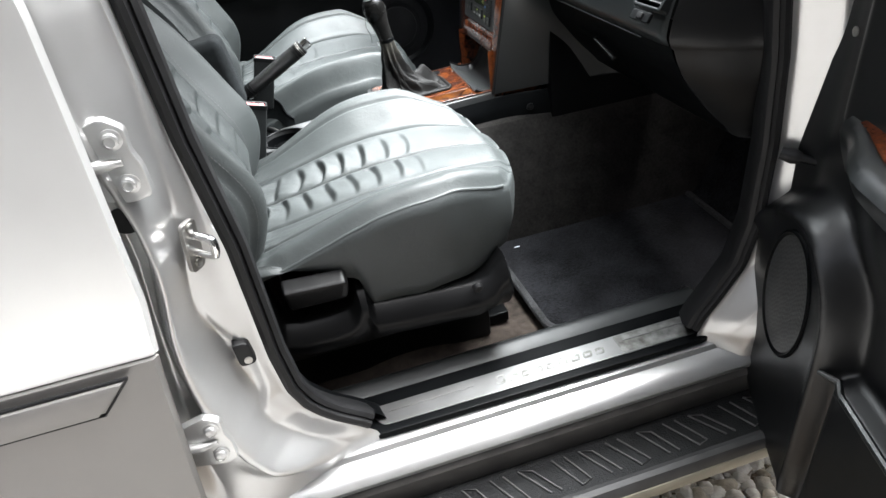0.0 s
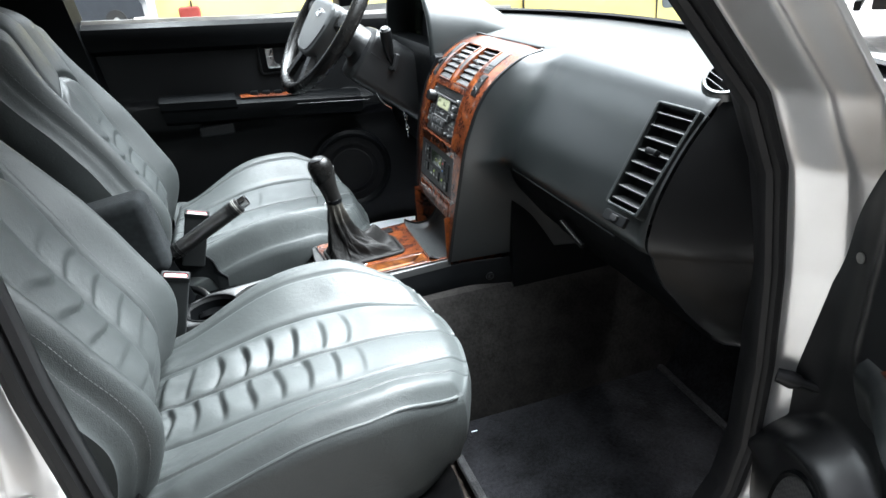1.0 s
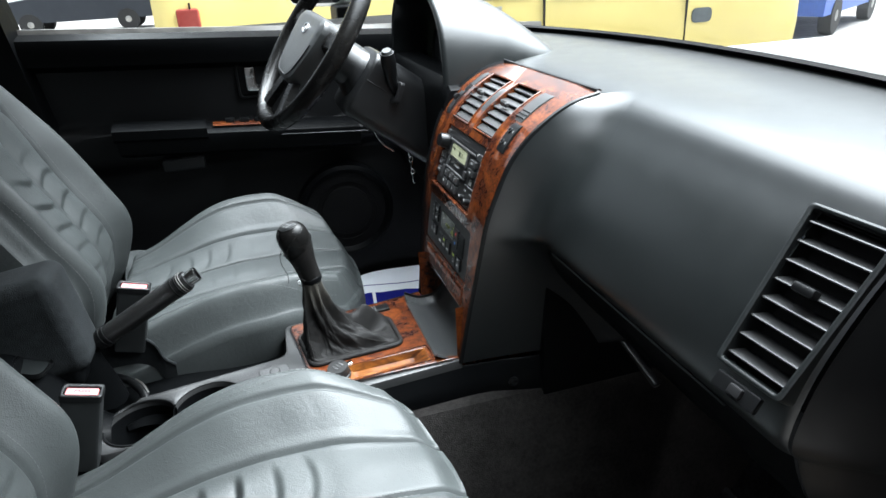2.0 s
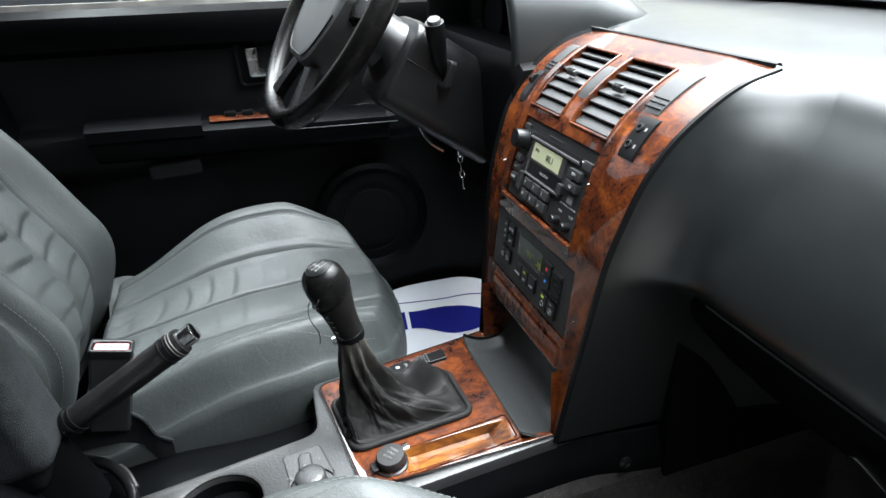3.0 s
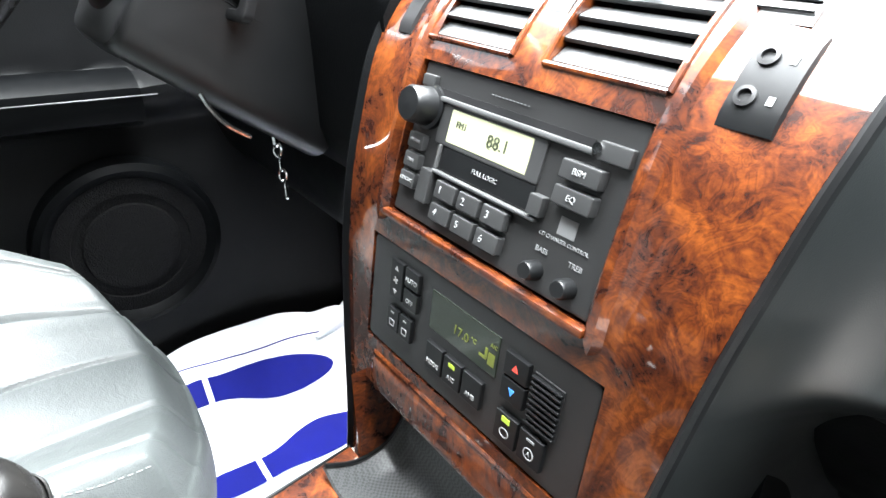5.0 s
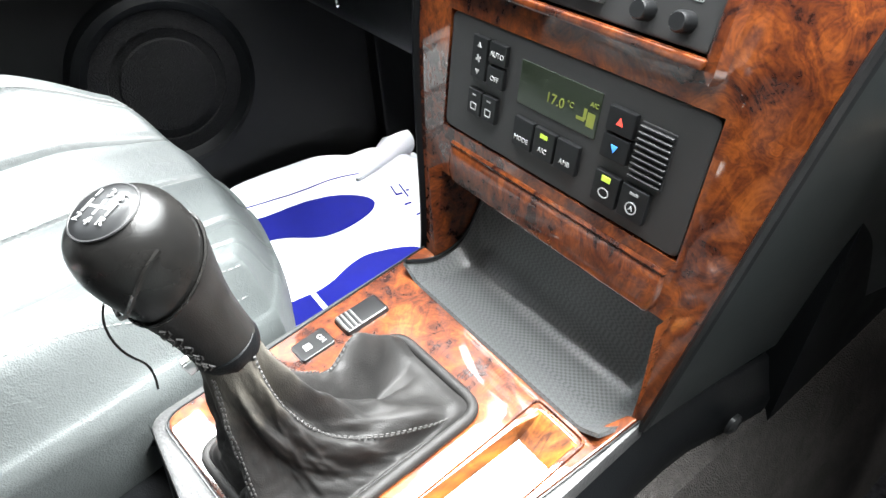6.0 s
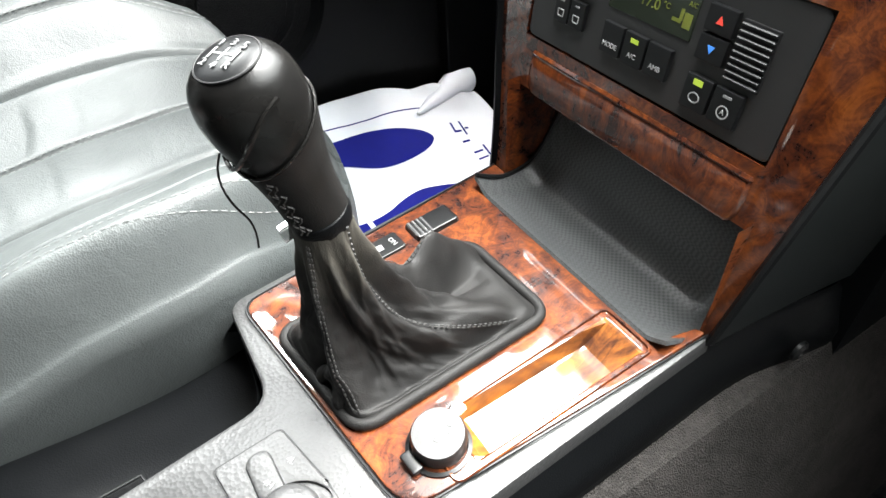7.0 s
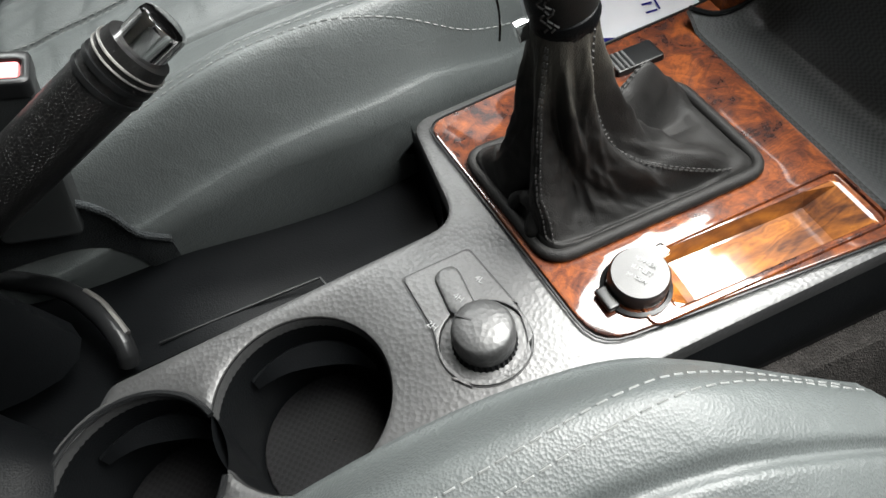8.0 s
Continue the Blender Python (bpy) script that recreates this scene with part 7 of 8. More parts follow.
part("shroud", skin(rows, closed=True, cap=True), DOOR_PANEL, col)
for sy in (-1, 1):
    part("shroud_seam", tube([hub + cdir * d + Vector((0.6, 0, 0.8)) * -0.008 + Vector((0, sy * (0.0885 + 0.010 * (d - 0.12)), 0)) for d in (0.124, 0.20, 0.32)], 0.0011, sides=6), RUBBER, col)
rows = []
for x, z0, z1 in ((0.380, 1.10, 1.235), (0.395, 1.06, 1.26), (0.45, 1.0, 1.26)):
    rows.append([Vector((x, y, z)) for y, z in ((0.165, z0 + 0.02), (0.20, z0), (0.56, z0), (0.60, z0 + 0.02), (0.60, z1), (0.20, z1), (0.165, z1 - 0.02))])
part("knee_panel", skin(rows, closed=True, cap=True), PLASTIC, col, "black knee panel under the column")
sb_ = Vector((0.318, 0.298, 1.224))
part("stalk_boot", plate(rounded([(-0.026, -0.022), (0.026, -0.022), (0.026, 0.022), (-0.026, 0.022)], 0.008), [rounded([(-0.015, -0.012), (0.015, -0.012), (0.015, 0.012), (-0.015, 0.012)], 0.005)], top=0.005, depth=0.01, lip=0.003, m=facing(sb_, (0.4, 0, 1), (0.25, -1, 0))), RUBBER, col)
st = part("wiper_stalk", tube([sb_ + Vector((0.01, 0.01, -0.01)), sb_ + Vector((-0.006, -0.010, 0.024)), sb_ + Vector((-0.009, -0.016, 0.044)), sb_ + Vector((-0.012, -0.022, 0.062)), sb_ + Vector((-0.015, -0.028, 0.080))], [0.012, 0.011, 0.0135, 0.0150, 0.0140], sides=18), PLASTIC_SMOOTH, col, "black wiper stalk")
part("stalk_tip", tube([sb_ + Vector((-0.015, -0.028, 0.080)), sb_ + Vector((-0.016, -0.030, 0.085))], [0.011, 0.009], sides=16), AIRBAG, st)
ig = Vector((0.380, 0.346, 1.150))
im = facing(ig, (0.2, 0, 1), (0.25, -1, 0))
part("ignition_lock", lathe([(0.026, -0.01), (0.026, 0.004), (0.021, 0.008), (0.016, 0.006), (0.0005, 0.005)], im), PLASTIC_SMOOTH, col)
part("ignition_bezel", tube([im @ Vector((0.004 + 0.027 * math.cos(a), -0.030 + 0.021 * math.sin(a), 0.004)) for a in [2 * math.pi * k / 32 for k in range(33)]], 0.0055, sides=10), KEY, col, "shiny black oval lock surround")
keyt = thing("car_key", "car key in the ignition with steel clip chain", "key")
part("key_head", plate(rounded([(-0.008, -0.016), (0.008, -0.016), (0.012, 0.012), (-0.012, 0.012)], 0.005), top=0.003, depth=0.006, lip=0.001, m=im @ pose(0, -0.004, 0.022, 80, 0, 20)), PLASTIC_SMOOTH, keyt)
kp = im @ Vector((0, -0.012, 0.030))


def link(bm, c, w, h, yaw, r=0.0014):
    tube([c + Vector((w * math.cos(a) * math.cos(yaw), w * math.cos(a) * math.sin(yaw), h * math.sin(a))) for a in [2 * math.pi * k / 16 for k in range(17)]], r, sides=6, cap=False, bm=bm)


for k, (w, h) in enumerate(((0.012, 0.014), (0.005, 0.008), (0.008, 0.016), (0.004, 0.008), (0.006, 0.009), (0.004, 0.007), (0.006, 0.011))):
    z = sum(x * 1.75 for x in (0.014, 0.008, 0.016, 0.008, 0.009, 0.007, 0.011)[:k])
    bm = bmesh.new()
    link(bm, kp + Vector((0.001 * k, 0, -z - h)), w, h, 1.2 + 1.1 * (k % 2), 0.0016 if k != 2 else 0.003)
    part("chain_link", bm, CHROME, keyt)
part("column_arc", tube([Vector(p) for p in spline([(0.262, 0.252, 1.160), (0.268, 0.251, 1.146), (0.279, 0.25, 1.131), (0.296, 0.25, 1.118)], 14)], 0.002, sides=6), CHROME, col, "thin bright curved trim")

# ---- driver door, closed ----
dd = thing("driver_door", "black driver door trim with chrome handle", "car door")


def belt(x):
    return 1.352 - 0.055 * (x + 0.43)


def dpanel(x, z):
    """Inner trim surface, bellied at the armrest."""
    y = 0.742 - 0.050 * smooth(1.30, 1.36, z + 0.055 * (x + 0.43) + 0.03) * 0.4
    y -= 0.035 * smooth(1.135, 1.115, z + 0.07 * (x + 0.36) - 0.0) * smooth(1.0, 1.05, z)
    y -= 0.012 * smooth(1.0, 0.9, z)
    return Vector((x, y, z))


xs_ = np.linspace(-0.47, 0.62, 44)
zz = list(np.linspace(0.47, 1.0, 16)) + list(np.linspace(1.01, 1.15, 16)) + list(np.linspace(1.16, 1.28, 8))
part("inner_panel", skin([[dpanel(x, z) for z in zz] for x in xs_]), DOOR_TRIM, dd)
rows = [[Vector((x, 0.742, belt(x) - 0.085)), Vector((x, 0.716, belt(x) - 0.070)), Vector((x, 0.708, belt(x) - 0.040)), Vector((x, 0.716, belt(x) - 0.012)), Vector((x, 0.742, belt(x)))] for x in np.linspace(-0.47, 0.80, 20)]
part("belt_pad", skin(rows), PLASTIC, dd, "charcoal belt line pad")
part("belt_strip", skin([[Vector((x, 0.742, belt(x) - 0.002)), Vector((x, 0.746, belt(x) + 0.010)), Vector((x, 0.756, belt(x) + 0.010)), Vector((x, 0.758, belt(x) - 0.01))] for x in (-0.47, 0.2, 0.85)]), STEEL, dd, "pale window sealing strip")
hm2 = facing(Vector((0.052, 0.738, 1.208)), (0, 0, 1), (1, 0, 0)) @ Matrix.Diagonal((1.3, 1.12, 1.0, 1))
ho = part("handle_cup", plate(rounded([(-0.030, -0.038), (0.050, -0.038), (0.050, 0.038), (-0.030, 0.038)], 0.010), [rounded([(-0.026, -0.034), (0.046, -0.034), (0.046, 0.034), (-0.026, 0.034)], 0.008)], top=0.006, depth=0.02, lip=0.003, m=hm2), PLASTIC_SMOOTH, dd)
part("door_pull", plate(rounded([(-0.014, -0.023), (0.026, -0.025), (0.030, -0.016), (0.006, -0.010), (0.006, 0.028), (-0.014, 0.028)], [0.007, 0.005, 0.005, 0.008, 0.005, 0.005]), top=0.013, depth=0.010, lip=0.004, m=hm2), CHROME, ho, "chrome door handle")
part("lock_knob", boxed((0.0, 0.006, 0.002), (0.020, 0.030, 0.014), 0.004, hm2 @ pose(-0.014, 0, 0)), CHROME, ho)
arm = part("armrest", skin([[Vector((x, y, z - 0.07 * (x + 0.36))) for y, z in ((0.72, 1.140), (0.690, 1.136), (0.668, 1.122), (0.664, 1.10), (0.675, 1.075), (0.71, 1.06))] for x in np.linspace(-0.28, 0.30, 20)]), PLASTIC, dd, "black door armrest")
part("armrest_pad", skin([[Vector((x, y, z - 0.07 * (x + 0.36))) for y, z in ((0.715, 1.148), (0.685, 1.146), (0.662, 1.136), (0.660, 1.115), (0.67, 1.105))] for x in np.linspace(-0.285, -0.075, 10)]), PLASTIC, dd)
part("switch_plate", skin([[Vector((x, y, z - 0.07 * (x + 0.36))) for y, z in ((0.706, 1.1425), (0.690, 1.1405), (0.682, 1.1365))] for x in np.linspace(-0.06, 0.105, 12)]), WOOD, dd, "burl veneer switch plate")
for k in range(3):
    x = -0.03 + 0.035 * k
    part("switch", boxed((x, 0.692, 1.138 - 0.07 * (x + 0.36)), (x + 0.022, 0.712, 1.150 - 0.07 * (x + 0.36)), 0.003), PLASTIC_SMOOTH, dd)
part("pull_pocket", boxed((-0.195, 0.672, 1.015), (-0.095, 0.70, 1.045), 0.006), PLASTIC_SMOOTH, dd)
# pale tube drawn as the highlight along the armrest's edge
part("armrest_highlight", tube([Vector((x, 0.6635, 1.112 - 0.07 * (x + 0.36))) for x in (0.10, 0.2, 0.32)], 0.0010, sides=6), RADIO_TRIM, dd)
sm2 = facing(Vector((0.245, 0.712, 0.835)), (0, 0, 1), (1, 0, 0))
sp = part("speaker_ring", lathe([(0.135, -0.02), (0.132, 0.010), (0.122, 0.016), (0.114, 0.010), (0.110, 0.006)], sm2, cap=False, sides=48), PLASTIC, dd, "round door loudspeaker surround")
part("speaker_grille", lathe([(0.110, 0.006), (0.085, 0.009), (0.084, 0.006), (0.070, 0.006), (0.068, 0.010), (0.0005, 0.012)], sm2, cap=False, sides=48), material("black loudspeaker mesh", (0.004, 0.004, 0.0043), 0.6, grain=0.8, grain_scale=500, spec=0.12), sp)
part("outer_skin", skin([[Vector((x, 0.86 + 0.02 * math.sin(math.pi * (z - 0.5) / 0.85), z)) for z in np.linspace(0.45, 1.33, 8)] for x in (-0.45, 0.2, 0.78)]), SILVER, dd)
wg = part("window_glass", skin([[Vector((x, 0.752 - 0.08 * f, 1.33 + 0.40 * f)) for f in (0, 0.5, 1)] for x in (-0.45, 0.0, 0.5)]), GLASS, dd)
wg.visible_shadow = False
mir = thing("door_mirror", "yellow-reflecting black-backed door mirror", "door mirror")
mm_ = facing(Vector((0.265, 1.00, 1.425)), (0.05, 0, 1), (0.75, -0.66, 0))
part("shell", plate(rounded([(-0.10, -0.07), (0.10, -0.07), (0.10, 0.07), (-0.10, 0.07)], 0.03), top=0.0, depth=0.07, lip=0.02, m=mm_), SILVER, mir)
part("mirror_glass", plate(rounded([(-0.09, -0.06), (0.09, -0.06), (0.09, 0.06), (-0.09, 0.06)], 0.025), top=0.002, depth=0.003, m=mm_), material("mirror silver", (0.9, 0.9, 0.9), 0.02, metal=1.0, var=0.0), mir)
part("foot", boxed((0.30, 0.87, 1.31), (0.38, 1.00, 1.36), 0.01), PLASTIC, mir)

# ---- paper mat with footprints in the driver's footwell ----
pap = thing("paper_mat", "white protective paper mat with blue footprints", "paper mat")


def paper(x, y, d=0.0):
    """The sheet lies on the floor and climbs against the far side, least towards the front."""
    climb = 0.125 - 0.085 * smooth(0.42, 0.66, x) - 0.02 * smooth(0.35, 0.15, x)
    z = 0.508 + climb * smooth(0.50, 0.70, y) ** 1.1
    z += 0.006 * noise.noise((x * 7, y * 7, 4)) + 0.0022 * abs(noise.noise((x * 19 + y * 8, y * 6, 1)))
    curl = smooth(0.635, 0.70, y) * smooth(0.50, 0.56, x) * smooth(0.66, 0.60, x)
    return Vector((x, y - 0.012 * curl, z + 0.030 * curl + d))


EDGEP = lambda x: 0.704 + 0.010 * math.sin(9 * x) - 0.05 * smooth(0.30, 0.10, x)
part("sheet", skin([[paper(x, 0.16 + (EDGEP(x) - 0.16) * v / 60) for v in range(61)] for x in np.linspace(0.06, 0.66, 80)]), PAPER, pap)


def footprint(cx, cy, L, yaw, flip, half):
    """A blue sole in two pieces: heel and forefoot."""
    ca, sa = math.cos(yaw), math.sin(yaw)
    for a0, a1 in ((0.0, 0.285), (0.315, 1.0)):
        rows = []
        for k in range(33):
            f = a0 + (a1 - a0) * k / 32
            w = half * (0.74 + 0.34 * math.exp(-((f - 0.66) / 0.20) ** 2) - 0.10 * math.exp(-((f - 0.38) / 0.10) ** 2))
            e = max(0.02, 1 - max(0.0, (f - 0.80) / 0.20, (0.14 - f) / 0.14) ** 2.2) ** 0.5
            off = flip * 0.018 * L * math.sin(2 * math.pi * f)
            rows.append([paper(cx + ca * L * (f - 0.5) - sa * (off + w * e * q), cy + sa * L * (f - 0.5) + ca * (off + w * e * q), 0.0016) for q in np.linspace(-1, 1, 9)])
        part("footprint", skin(rows), BLUE, pap, "printed blue footprint")


footprint(0.345, 0.611, 0.310, -0.08, 1, 0.0235)
footprint(0.370, 0.484, 0.300, -0.03, -1, 0.037)
roll = [Vector((0.489, 0.634, 0.592)).lerp(Vector((0.640, 0.716, 0.578)), k / 8) for k in range(9)]
part("rolled_corner", tube(roll, [0.003 + 0.0038 * k for k in range(9)], sides=24, cap=False), PAPER, pap, "curled over corner of the sheet")
# printed characters beside the footprints, as short strokes
for x, y, w, h in ((0.548, 0.600, 0.004, 0.020), (0.548, 0.600, 0.016, 0.004), (0.568, 0.592, 0.004, 0.030), (0.552, 0.578, 0.016, 0.004), (0.574, 0.604, 0.008, 0.004), (0.560, 0.552, 0.020, 0.004), (0.560, 0.536, 0.022, 0.004), (0.585, 0.538, 0.004, 0.026), (0.566, 0.512, 0.018, 0.004), (0.572, 0.498, 0.004, 0.018)):
    part("printed_bar", skin([[paper(x + a * w, y + b * h, 0.0016) for b in (0, 1)] for a in (0, 1)]), BLUE, pap)
part("printed_line", tube([paper(x, 0.675 - 0.03 * math.sin(7 * (x - 0.2)), 0.0004) for x in np.linspace(0.18, 0.54, 40)], 0.0012, sides=5), BLUE, pap, "thin dark printed line")

# ---- passenger door, open ----
pd = thing("passenger_door", "open front door with black trim and loudspeaker", "car door")
al = radians(73)
dm_ = Matrix(((-math.cos(al), -math.sin(al), 0, 0.655), (-math.sin(al), math.cos(al), 0, -0.815), (0, 0, 1, 0), (0, 0, 0, 1)))
LEAD = [(0.30, 0.30), (0.34, 0.19), (0.38, 0.095), (0.42, 0.022), (0.48, -0.040), (0.56, -0.078), (0.692, -0.090), (0.775, -0.104), (0.88, -0.108), (1.003, -0.078), (1.10, -0.042), (1.195, 0.0), (1.25, 0.02)]


def dp(x, z):
    """Depth of the inner trim over the door's inner plane."""
    y = 0.045 + 0.024 * smooth(0.025, 0.075, x) * smooth(0.93, 1.0, z)
    y += 0.050 * smooth(0.09, 0.24, x) * smooth(1.016, 0.985, z) * smooth(0.76, 0.93, z)
    dx, dz = (x - 0.080) / (0.135 if x > 0.08 else 0.17), max(0.0, z - 0.66) / 0.19
    r = math.hypot(dx, dz)
    y += 0.052 * smooth(1.10, 0.90, r) + 0.011 * math.exp(-((r - 0.97) / 0.10) ** 2) * smooth(-0.02, 0.03, x)
    y += 0.045 * smooth(0.205, 0.25, x) * smooth(0.652, 0.636, z)
    y -= 0.020 * smooth(-0.05, -0.09, x) * smooth(0.78, 0.70, z)
    y += 0.030 * smooth(0.01, -0.075, x) * smooth(0.70, 0.80, z)
    return y


rows = []
for k in range(221):
    z = 0.305 + 0.903 * k / 220
    x0_ = lerp_table(LEAD, z)
    row = [dm_ @ Vector((x0_ + 0.006, -0.03, z)), dm_ @ Vector((x0_, 0.01, z))]
    for j in range(261):
        x = x0_ + (0.98 - x0_) * (j / 260) ** 1.35
        row.append(dm_ @ Vector((x, dp(x, z), z)))
    rows.append(row)
part("inner_trim", skin(rows), DOOR_PANEL, pd, sharp=85)
part("frame", boxed((-0.005, -0.035, 0.62), (1.0, 0.03, 1.20), 0.01, dm_), RUBBER, pd, "black sealed door frame")
part("outer_skin", boxed((0.05, -0.075, 0.50), (1.04, -0.037, 1.22), 0.015, dm_), SILVER, pd)
gm_ = dm_ @ Matrix(((1, 0, 0, 0.080), (0, 0, 1, 0.0985), (0, 1, 0, 0.688), (0, 0, 0, 1)))
sr = part("speaker_ring", lathe([(0.112, -0.004), (0.110, 0.002), (0.106, 0.0035), (0.101, -0.001)], gm_ @ Matrix.Diagonal((0.66, 1.12, 1, 1)), cap=False, sides=56), PLASTIC, pd)
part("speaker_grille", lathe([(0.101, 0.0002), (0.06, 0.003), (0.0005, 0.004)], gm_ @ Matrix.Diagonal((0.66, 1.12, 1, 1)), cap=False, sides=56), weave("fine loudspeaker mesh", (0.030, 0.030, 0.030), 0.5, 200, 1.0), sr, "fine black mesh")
part("armrest", skin([[dm_ @ Vector((x, y, z)) for y, z in ((0.05, 1.014), (0.066 + 0.04 * smooth(0.09, 0.24, x), 1.008), (0.078 + 0.05 * smooth(0.09, 0.24, x), 0.999), (0.082 + 0.055 * smooth(0.09, 0.24, x), 0.985), (0.075 + 0.05 * smooth(0.09, 0.24, x), 0.96), (0.06 + 0.03 * smooth(0.09, 0.24, x), 0.92))] for x in np.linspace(0.088, 0.96, 40)]), DASH, pd, "charcoal armrest")
part("wood_insert", skin([[dm_ @ Vector((x, 0.060 + (0.034 + 0.05 * smooth(0.11, 0.26, x)) * f - 0.006, 1.0165 - 0.009 * f)) for f in np.linspace(0.05, 0.66, 6)] for x in np.linspace(0.120, 0.60, 24)]), WOOD, pd, "burl veneer insert")
part("pocket_lip", tube([dm_ @ Vector((x, dp(x, 0.632) - 0.001, 0.644 - 0.004 * smooth(0.24, 0.4, x))) for x in np.linspace(0.210, 0.95, 30)], [0.004] + [0.006] * 29, sides=8), DASH, pd, "rolled edge of the map pocket")
part("screw_cap", lathe([(0.007, 0), (0.007, 0.002), (0.001, 0.003)], dm_ @ Matrix(((1, 0, 0, 0.010), (0, 0, 1, 0.046), (0, 1, 0, 1.095), (0, 0, 0, 1))), sides=12), STEEL, pd)
ck = thing("door_check", "black door check strap at the hinge pillar", "door check")
part("strap", tube([Vector((0.590, -0.765, 0.889)), Vector((0.625, -0.80, 0.880)), Vector((0.64, -0.84, 0.875))], [0.008, 0.006, 0.006]), PLASTIC_SMOOTH, ck)
part("rubber_head", tube([Vector((0.578, -0.752, 0.892)), Vector((0.590, -0.766, 0.889)), Vector((0.598, -0.774, 0.887))], [0.010, 0.013, 0.010], sides=14), RUBBER, ck)

# ---- vehicles in the yard ----


def wheel_part(parent, c, r, w=0.2):
    m = pose(c[0], c[1], c[2], 90, 0, 0)
    t = part("wheel", lathe([(r * 0.6, -w / 2), (r * 0.95, -w / 2), (r, -w * 0.35), (r, w * 0.35), (r * 0.95, w / 2), (r * 0.6, w / 2)], m, sides=32), TYRE, parent)
    part("rim", lathe([(r * 0.6, w * 0.45), (r * 0.52, w * 0.40), (r * 0.2, w * 0.46), (0.001, w * 0.46)], m, sides=24, cap=False), STEEL, t)
    part("rim", lathe([(r * 0.6, -w * 0.45), (r * 0.52, -w * 0.40), (r * 0.2, -w * 0.46), (0.001, -w * 0.46)], m, sides=24, cap=False), STEEL, t)


van = thing("yellow_van", "parked yellow passenger van with side windows", "van")
VP = [(3.95, 0.35), (3.90, 0.45), (3.88, 0.80), (3.90, 1.12), (3.96, 1.30), (4.08, 1.85), (4.25, 2.02), (5.3, 2.05), (5.5, 1.85), (5.62, 1.2), (5.62, 0.35)]
rows = []
for x, k in ((-0.52, 0.90), (-0.46, 0.97), (-0.35, 1.0), (0.8, 1.0), (2.2, 1.0), (3.6, 1.0), (4.4, 1.0), (4.85, 0.97), (5.0, 0.86)):
    rows.append([Vector((x, 4.76 + (y - 4.76) * k, 0.35 + (z - 0.35) * (k if z > 1 else 1))) for y, z in VP])
part("body", skin(rows, closed=True, cap=True), YELLOW, van)
for x0, x1, low in ((0.07, 0.95, 1.315), (1.66, 2.30, 1.165), (2.43, 3.48, 1.135)):
    part("side_window", plate(rounded([(x0, 0.0), (x1, 0.0), (x1, 1.78 - low), (x0, 1.78 - low)], 0.06), top=0.012, depth=0.03, lip=0.004, m=facing(Vector((0, 3.905 + 0.33 * max(0.0, low - 1.15), low)), (0, 0.22, 1), (1, 0, 0))), VAN_GLASS, van)
part("tail_lamp", boxed((-0.36, 3.872, 1.04), (-0.21, 3.95, 1.245), 0.02), TAIL, van)
part("door_gap", boxed((-0.27, 3.878, 0.45), (-0.26, 3.96, 1.28)), RUBBER, van)
for x in (1.55, 2.36, 3.685):
    part("door_gap", boxed((x, 3.877, 0.45), (x + 0.012, 3.93, 1.22)), RUBBER, van)
part("fuel_flap", plate(rounded([(-0.10, -0.06), (0.10, -0.06), (0.10, 0.06), (-0.10, 0.06)], 0.05), top=0.004, depth=0.01, lip=0.002, m=facing(Vector((3.85, 3.882, 0.93)), (0, 0, 1), (1, 0, 0))), VAN_GLASS, van)
wheel_part(van, (0.45, 4.05, 0.33), 0.33)
wheel_part(van, (3.3, 4.05, 0.33), 0.33)


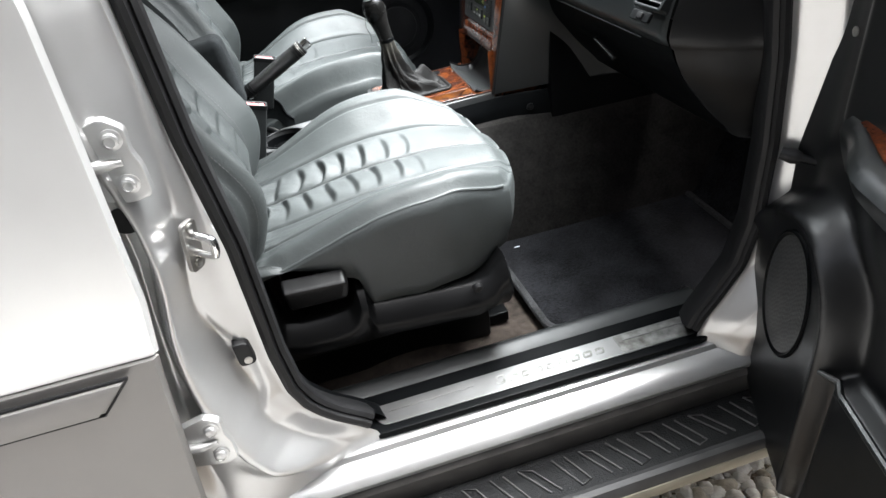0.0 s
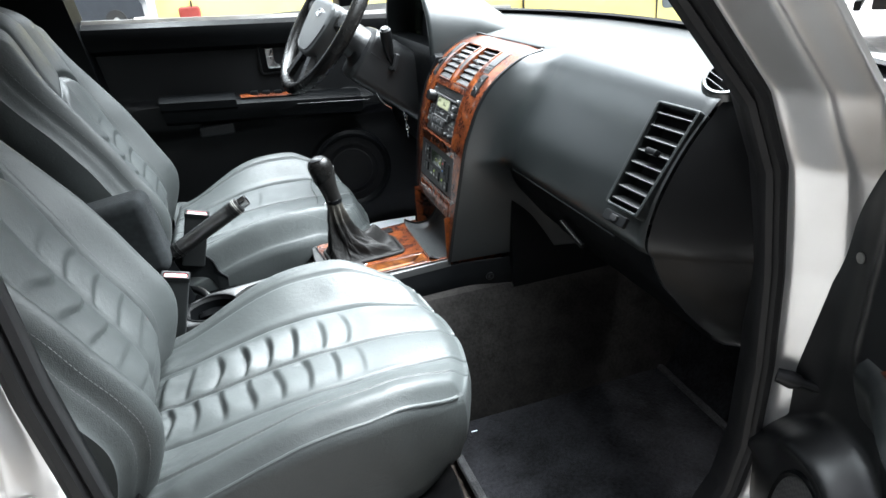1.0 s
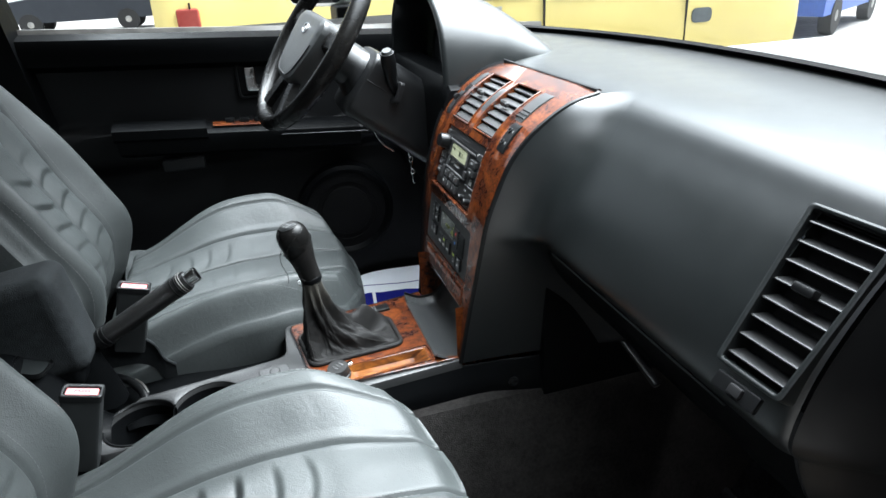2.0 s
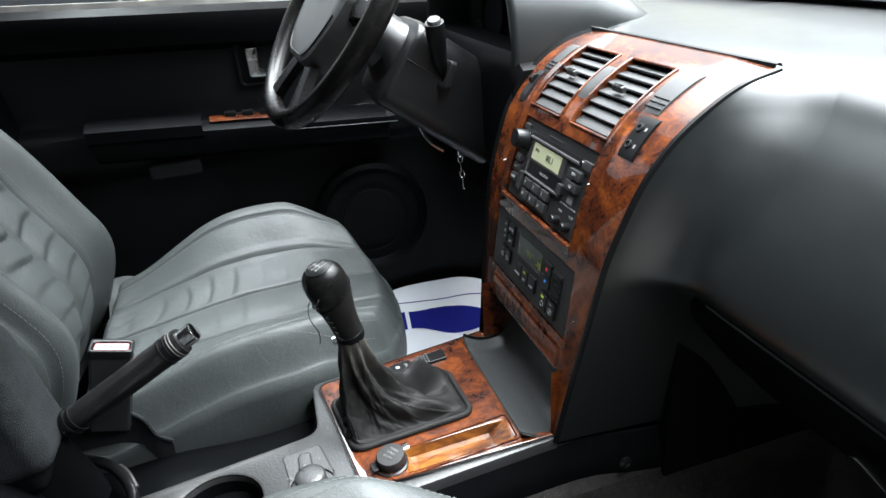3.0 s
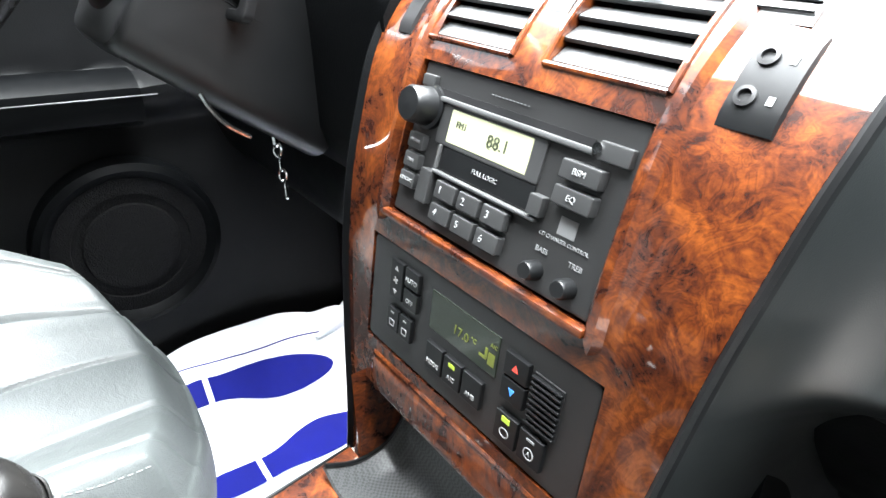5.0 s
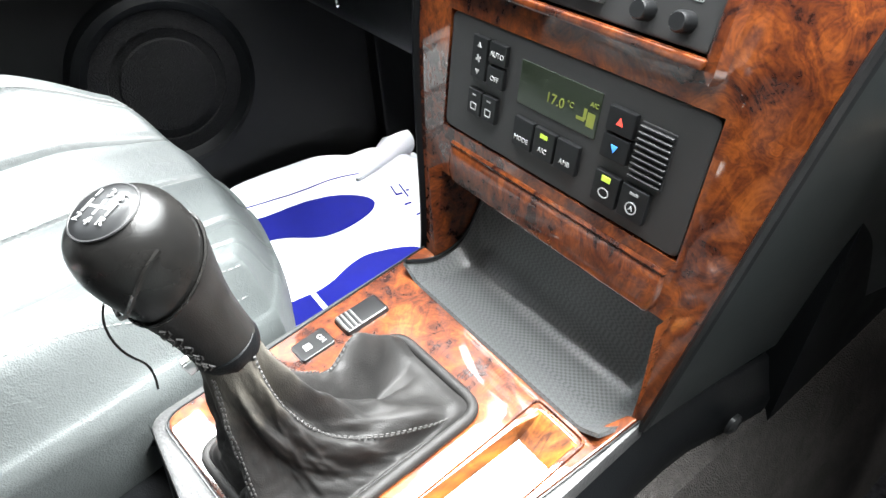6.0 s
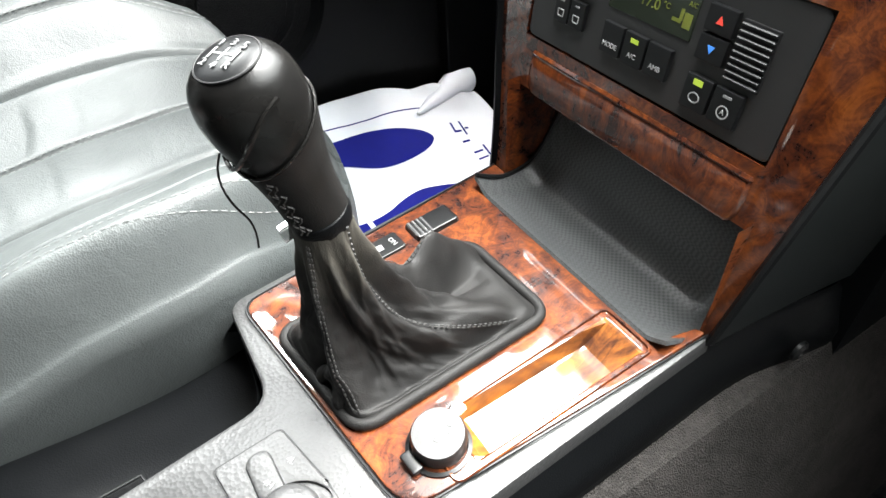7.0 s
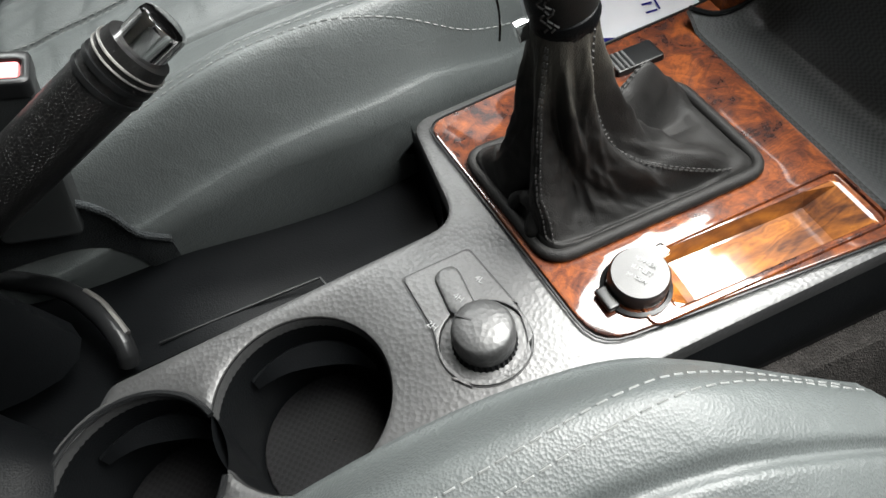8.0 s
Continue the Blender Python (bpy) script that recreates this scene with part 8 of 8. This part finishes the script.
def small_car(name, label, x, y, yaw, paint, L=4.2):
    c = thing(name, label, "car", group="parked vehicles")
    m = pose(x, y, 0, 0, 0, yaw)
    prof = [(0.0, 0.35), (0.0, 0.75), (0.12, 0.92), (0.85, 1.02), (1.45, 1.42), (2.1, 1.50), (3.0, 1.47), (3.7, 1.05), (4.1, 0.98), (4.2, 0.7), (4.2, 0.35)]
    rows = []
    for w, k in ((-0.82, 0.97), (-0.80, 1.0), (-0.5, 1.02), (0.5, 1.02), (0.80, 1.0), (0.82, 0.97)):
        rows.append([m @ Vector((a * L / 4.2, w * (1 - 0.16 * smooth(1.0, 1.5, b)), 0.35 + (b - 0.35) * k)) for a, b in prof])
    part("body", skin(rows, closed=True, cap=True), paint, c)
    for s in (-1, 1):
        part("side_window", plate(rounded([(1.15, 1.03), (3.45, 1.03), (2.95, 1.36), (1.6, 1.36)], 0.06), top=0.02 * -s + 0.01, depth=0.05, m=m @ pose(0, s * 0.56, 0.06, 90 + s * 14, 0, 0)), VAN_GLASS, c)
        for a in (0.75, 3.4):
            p = m @ Vector((a, s * 0.74, 0.31))
            t = part("wheel", lathe([(0.18, -0.1), (0.30, -0.1), (0.31, 0), (0.30, 0.1), (0.18, 0.1)], m @ pose(a, s * 0.74, 0.31, 90, 0, 0), sides=28), TYRE, c)
            part("rim", lathe([(0.19, 0.0), (0.17, 0.06), (0.05, 0.09), (0.001, 0.09)], m @ pose(a, s * 0.76, 0.31, 90 if s < 0 else -90, 0, 0), sides=20, cap=False), STEEL, t)
    return c


small_car("dark_car", "parked dark blue grey hatchback far behind the van", -6.55, 22.0, 0, DARK_PAINT)
small_car("blue_car", "parked blue car across the yard", 8.6, 8.2, 30, BLUE_PAINT)
truck = thing("white_truck", "parked white light truck with orange marker lamp", "truck")
tm_ = pose(8.1, 5.2, 0, 0, 0, -52)
part("cargo_box", boxed((-0.2, -0.9, 0.62), (3.4, 0.9, 1.02), 0.03, tm_), WHITE_PAINT, truck)
part("cab", boxed((3.5, -0.85, 0.5), (4.9, 0.85, 2.0), 0.12, tm_, 4), WHITE_PAINT, truck)
part("chassis", boxed((-0.1, -0.5, 0.45), (3.5, 0.5, 0.62), 0.02, tm_), RUBBER, truck)
part("rear_bar", boxed((-0.28, -0.9, 0.48), (-0.2, 0.9, 0.60), 0.02, tm_), PLASTIC, truck)
part("marker_lamp", boxed((-0.225, 0.55, 0.70), (-0.19, 0.80, 0.79), 0.01, tm_), AMBER_LENS, truck)
for a in (0.5, 3.9):
    for s in (-0.72, 0.72):
        c = tm_ @ Vector((a, s, 0.33))
        part("wheel", lathe([(0.16, -0.1), (0.31, -0.1), (0.33, 0), (0.31, 0.1), (0.16, 0.1)], tm_ @ pose(a, s, 0.33, 90, 0, 0), sides=26), TYRE, truck)
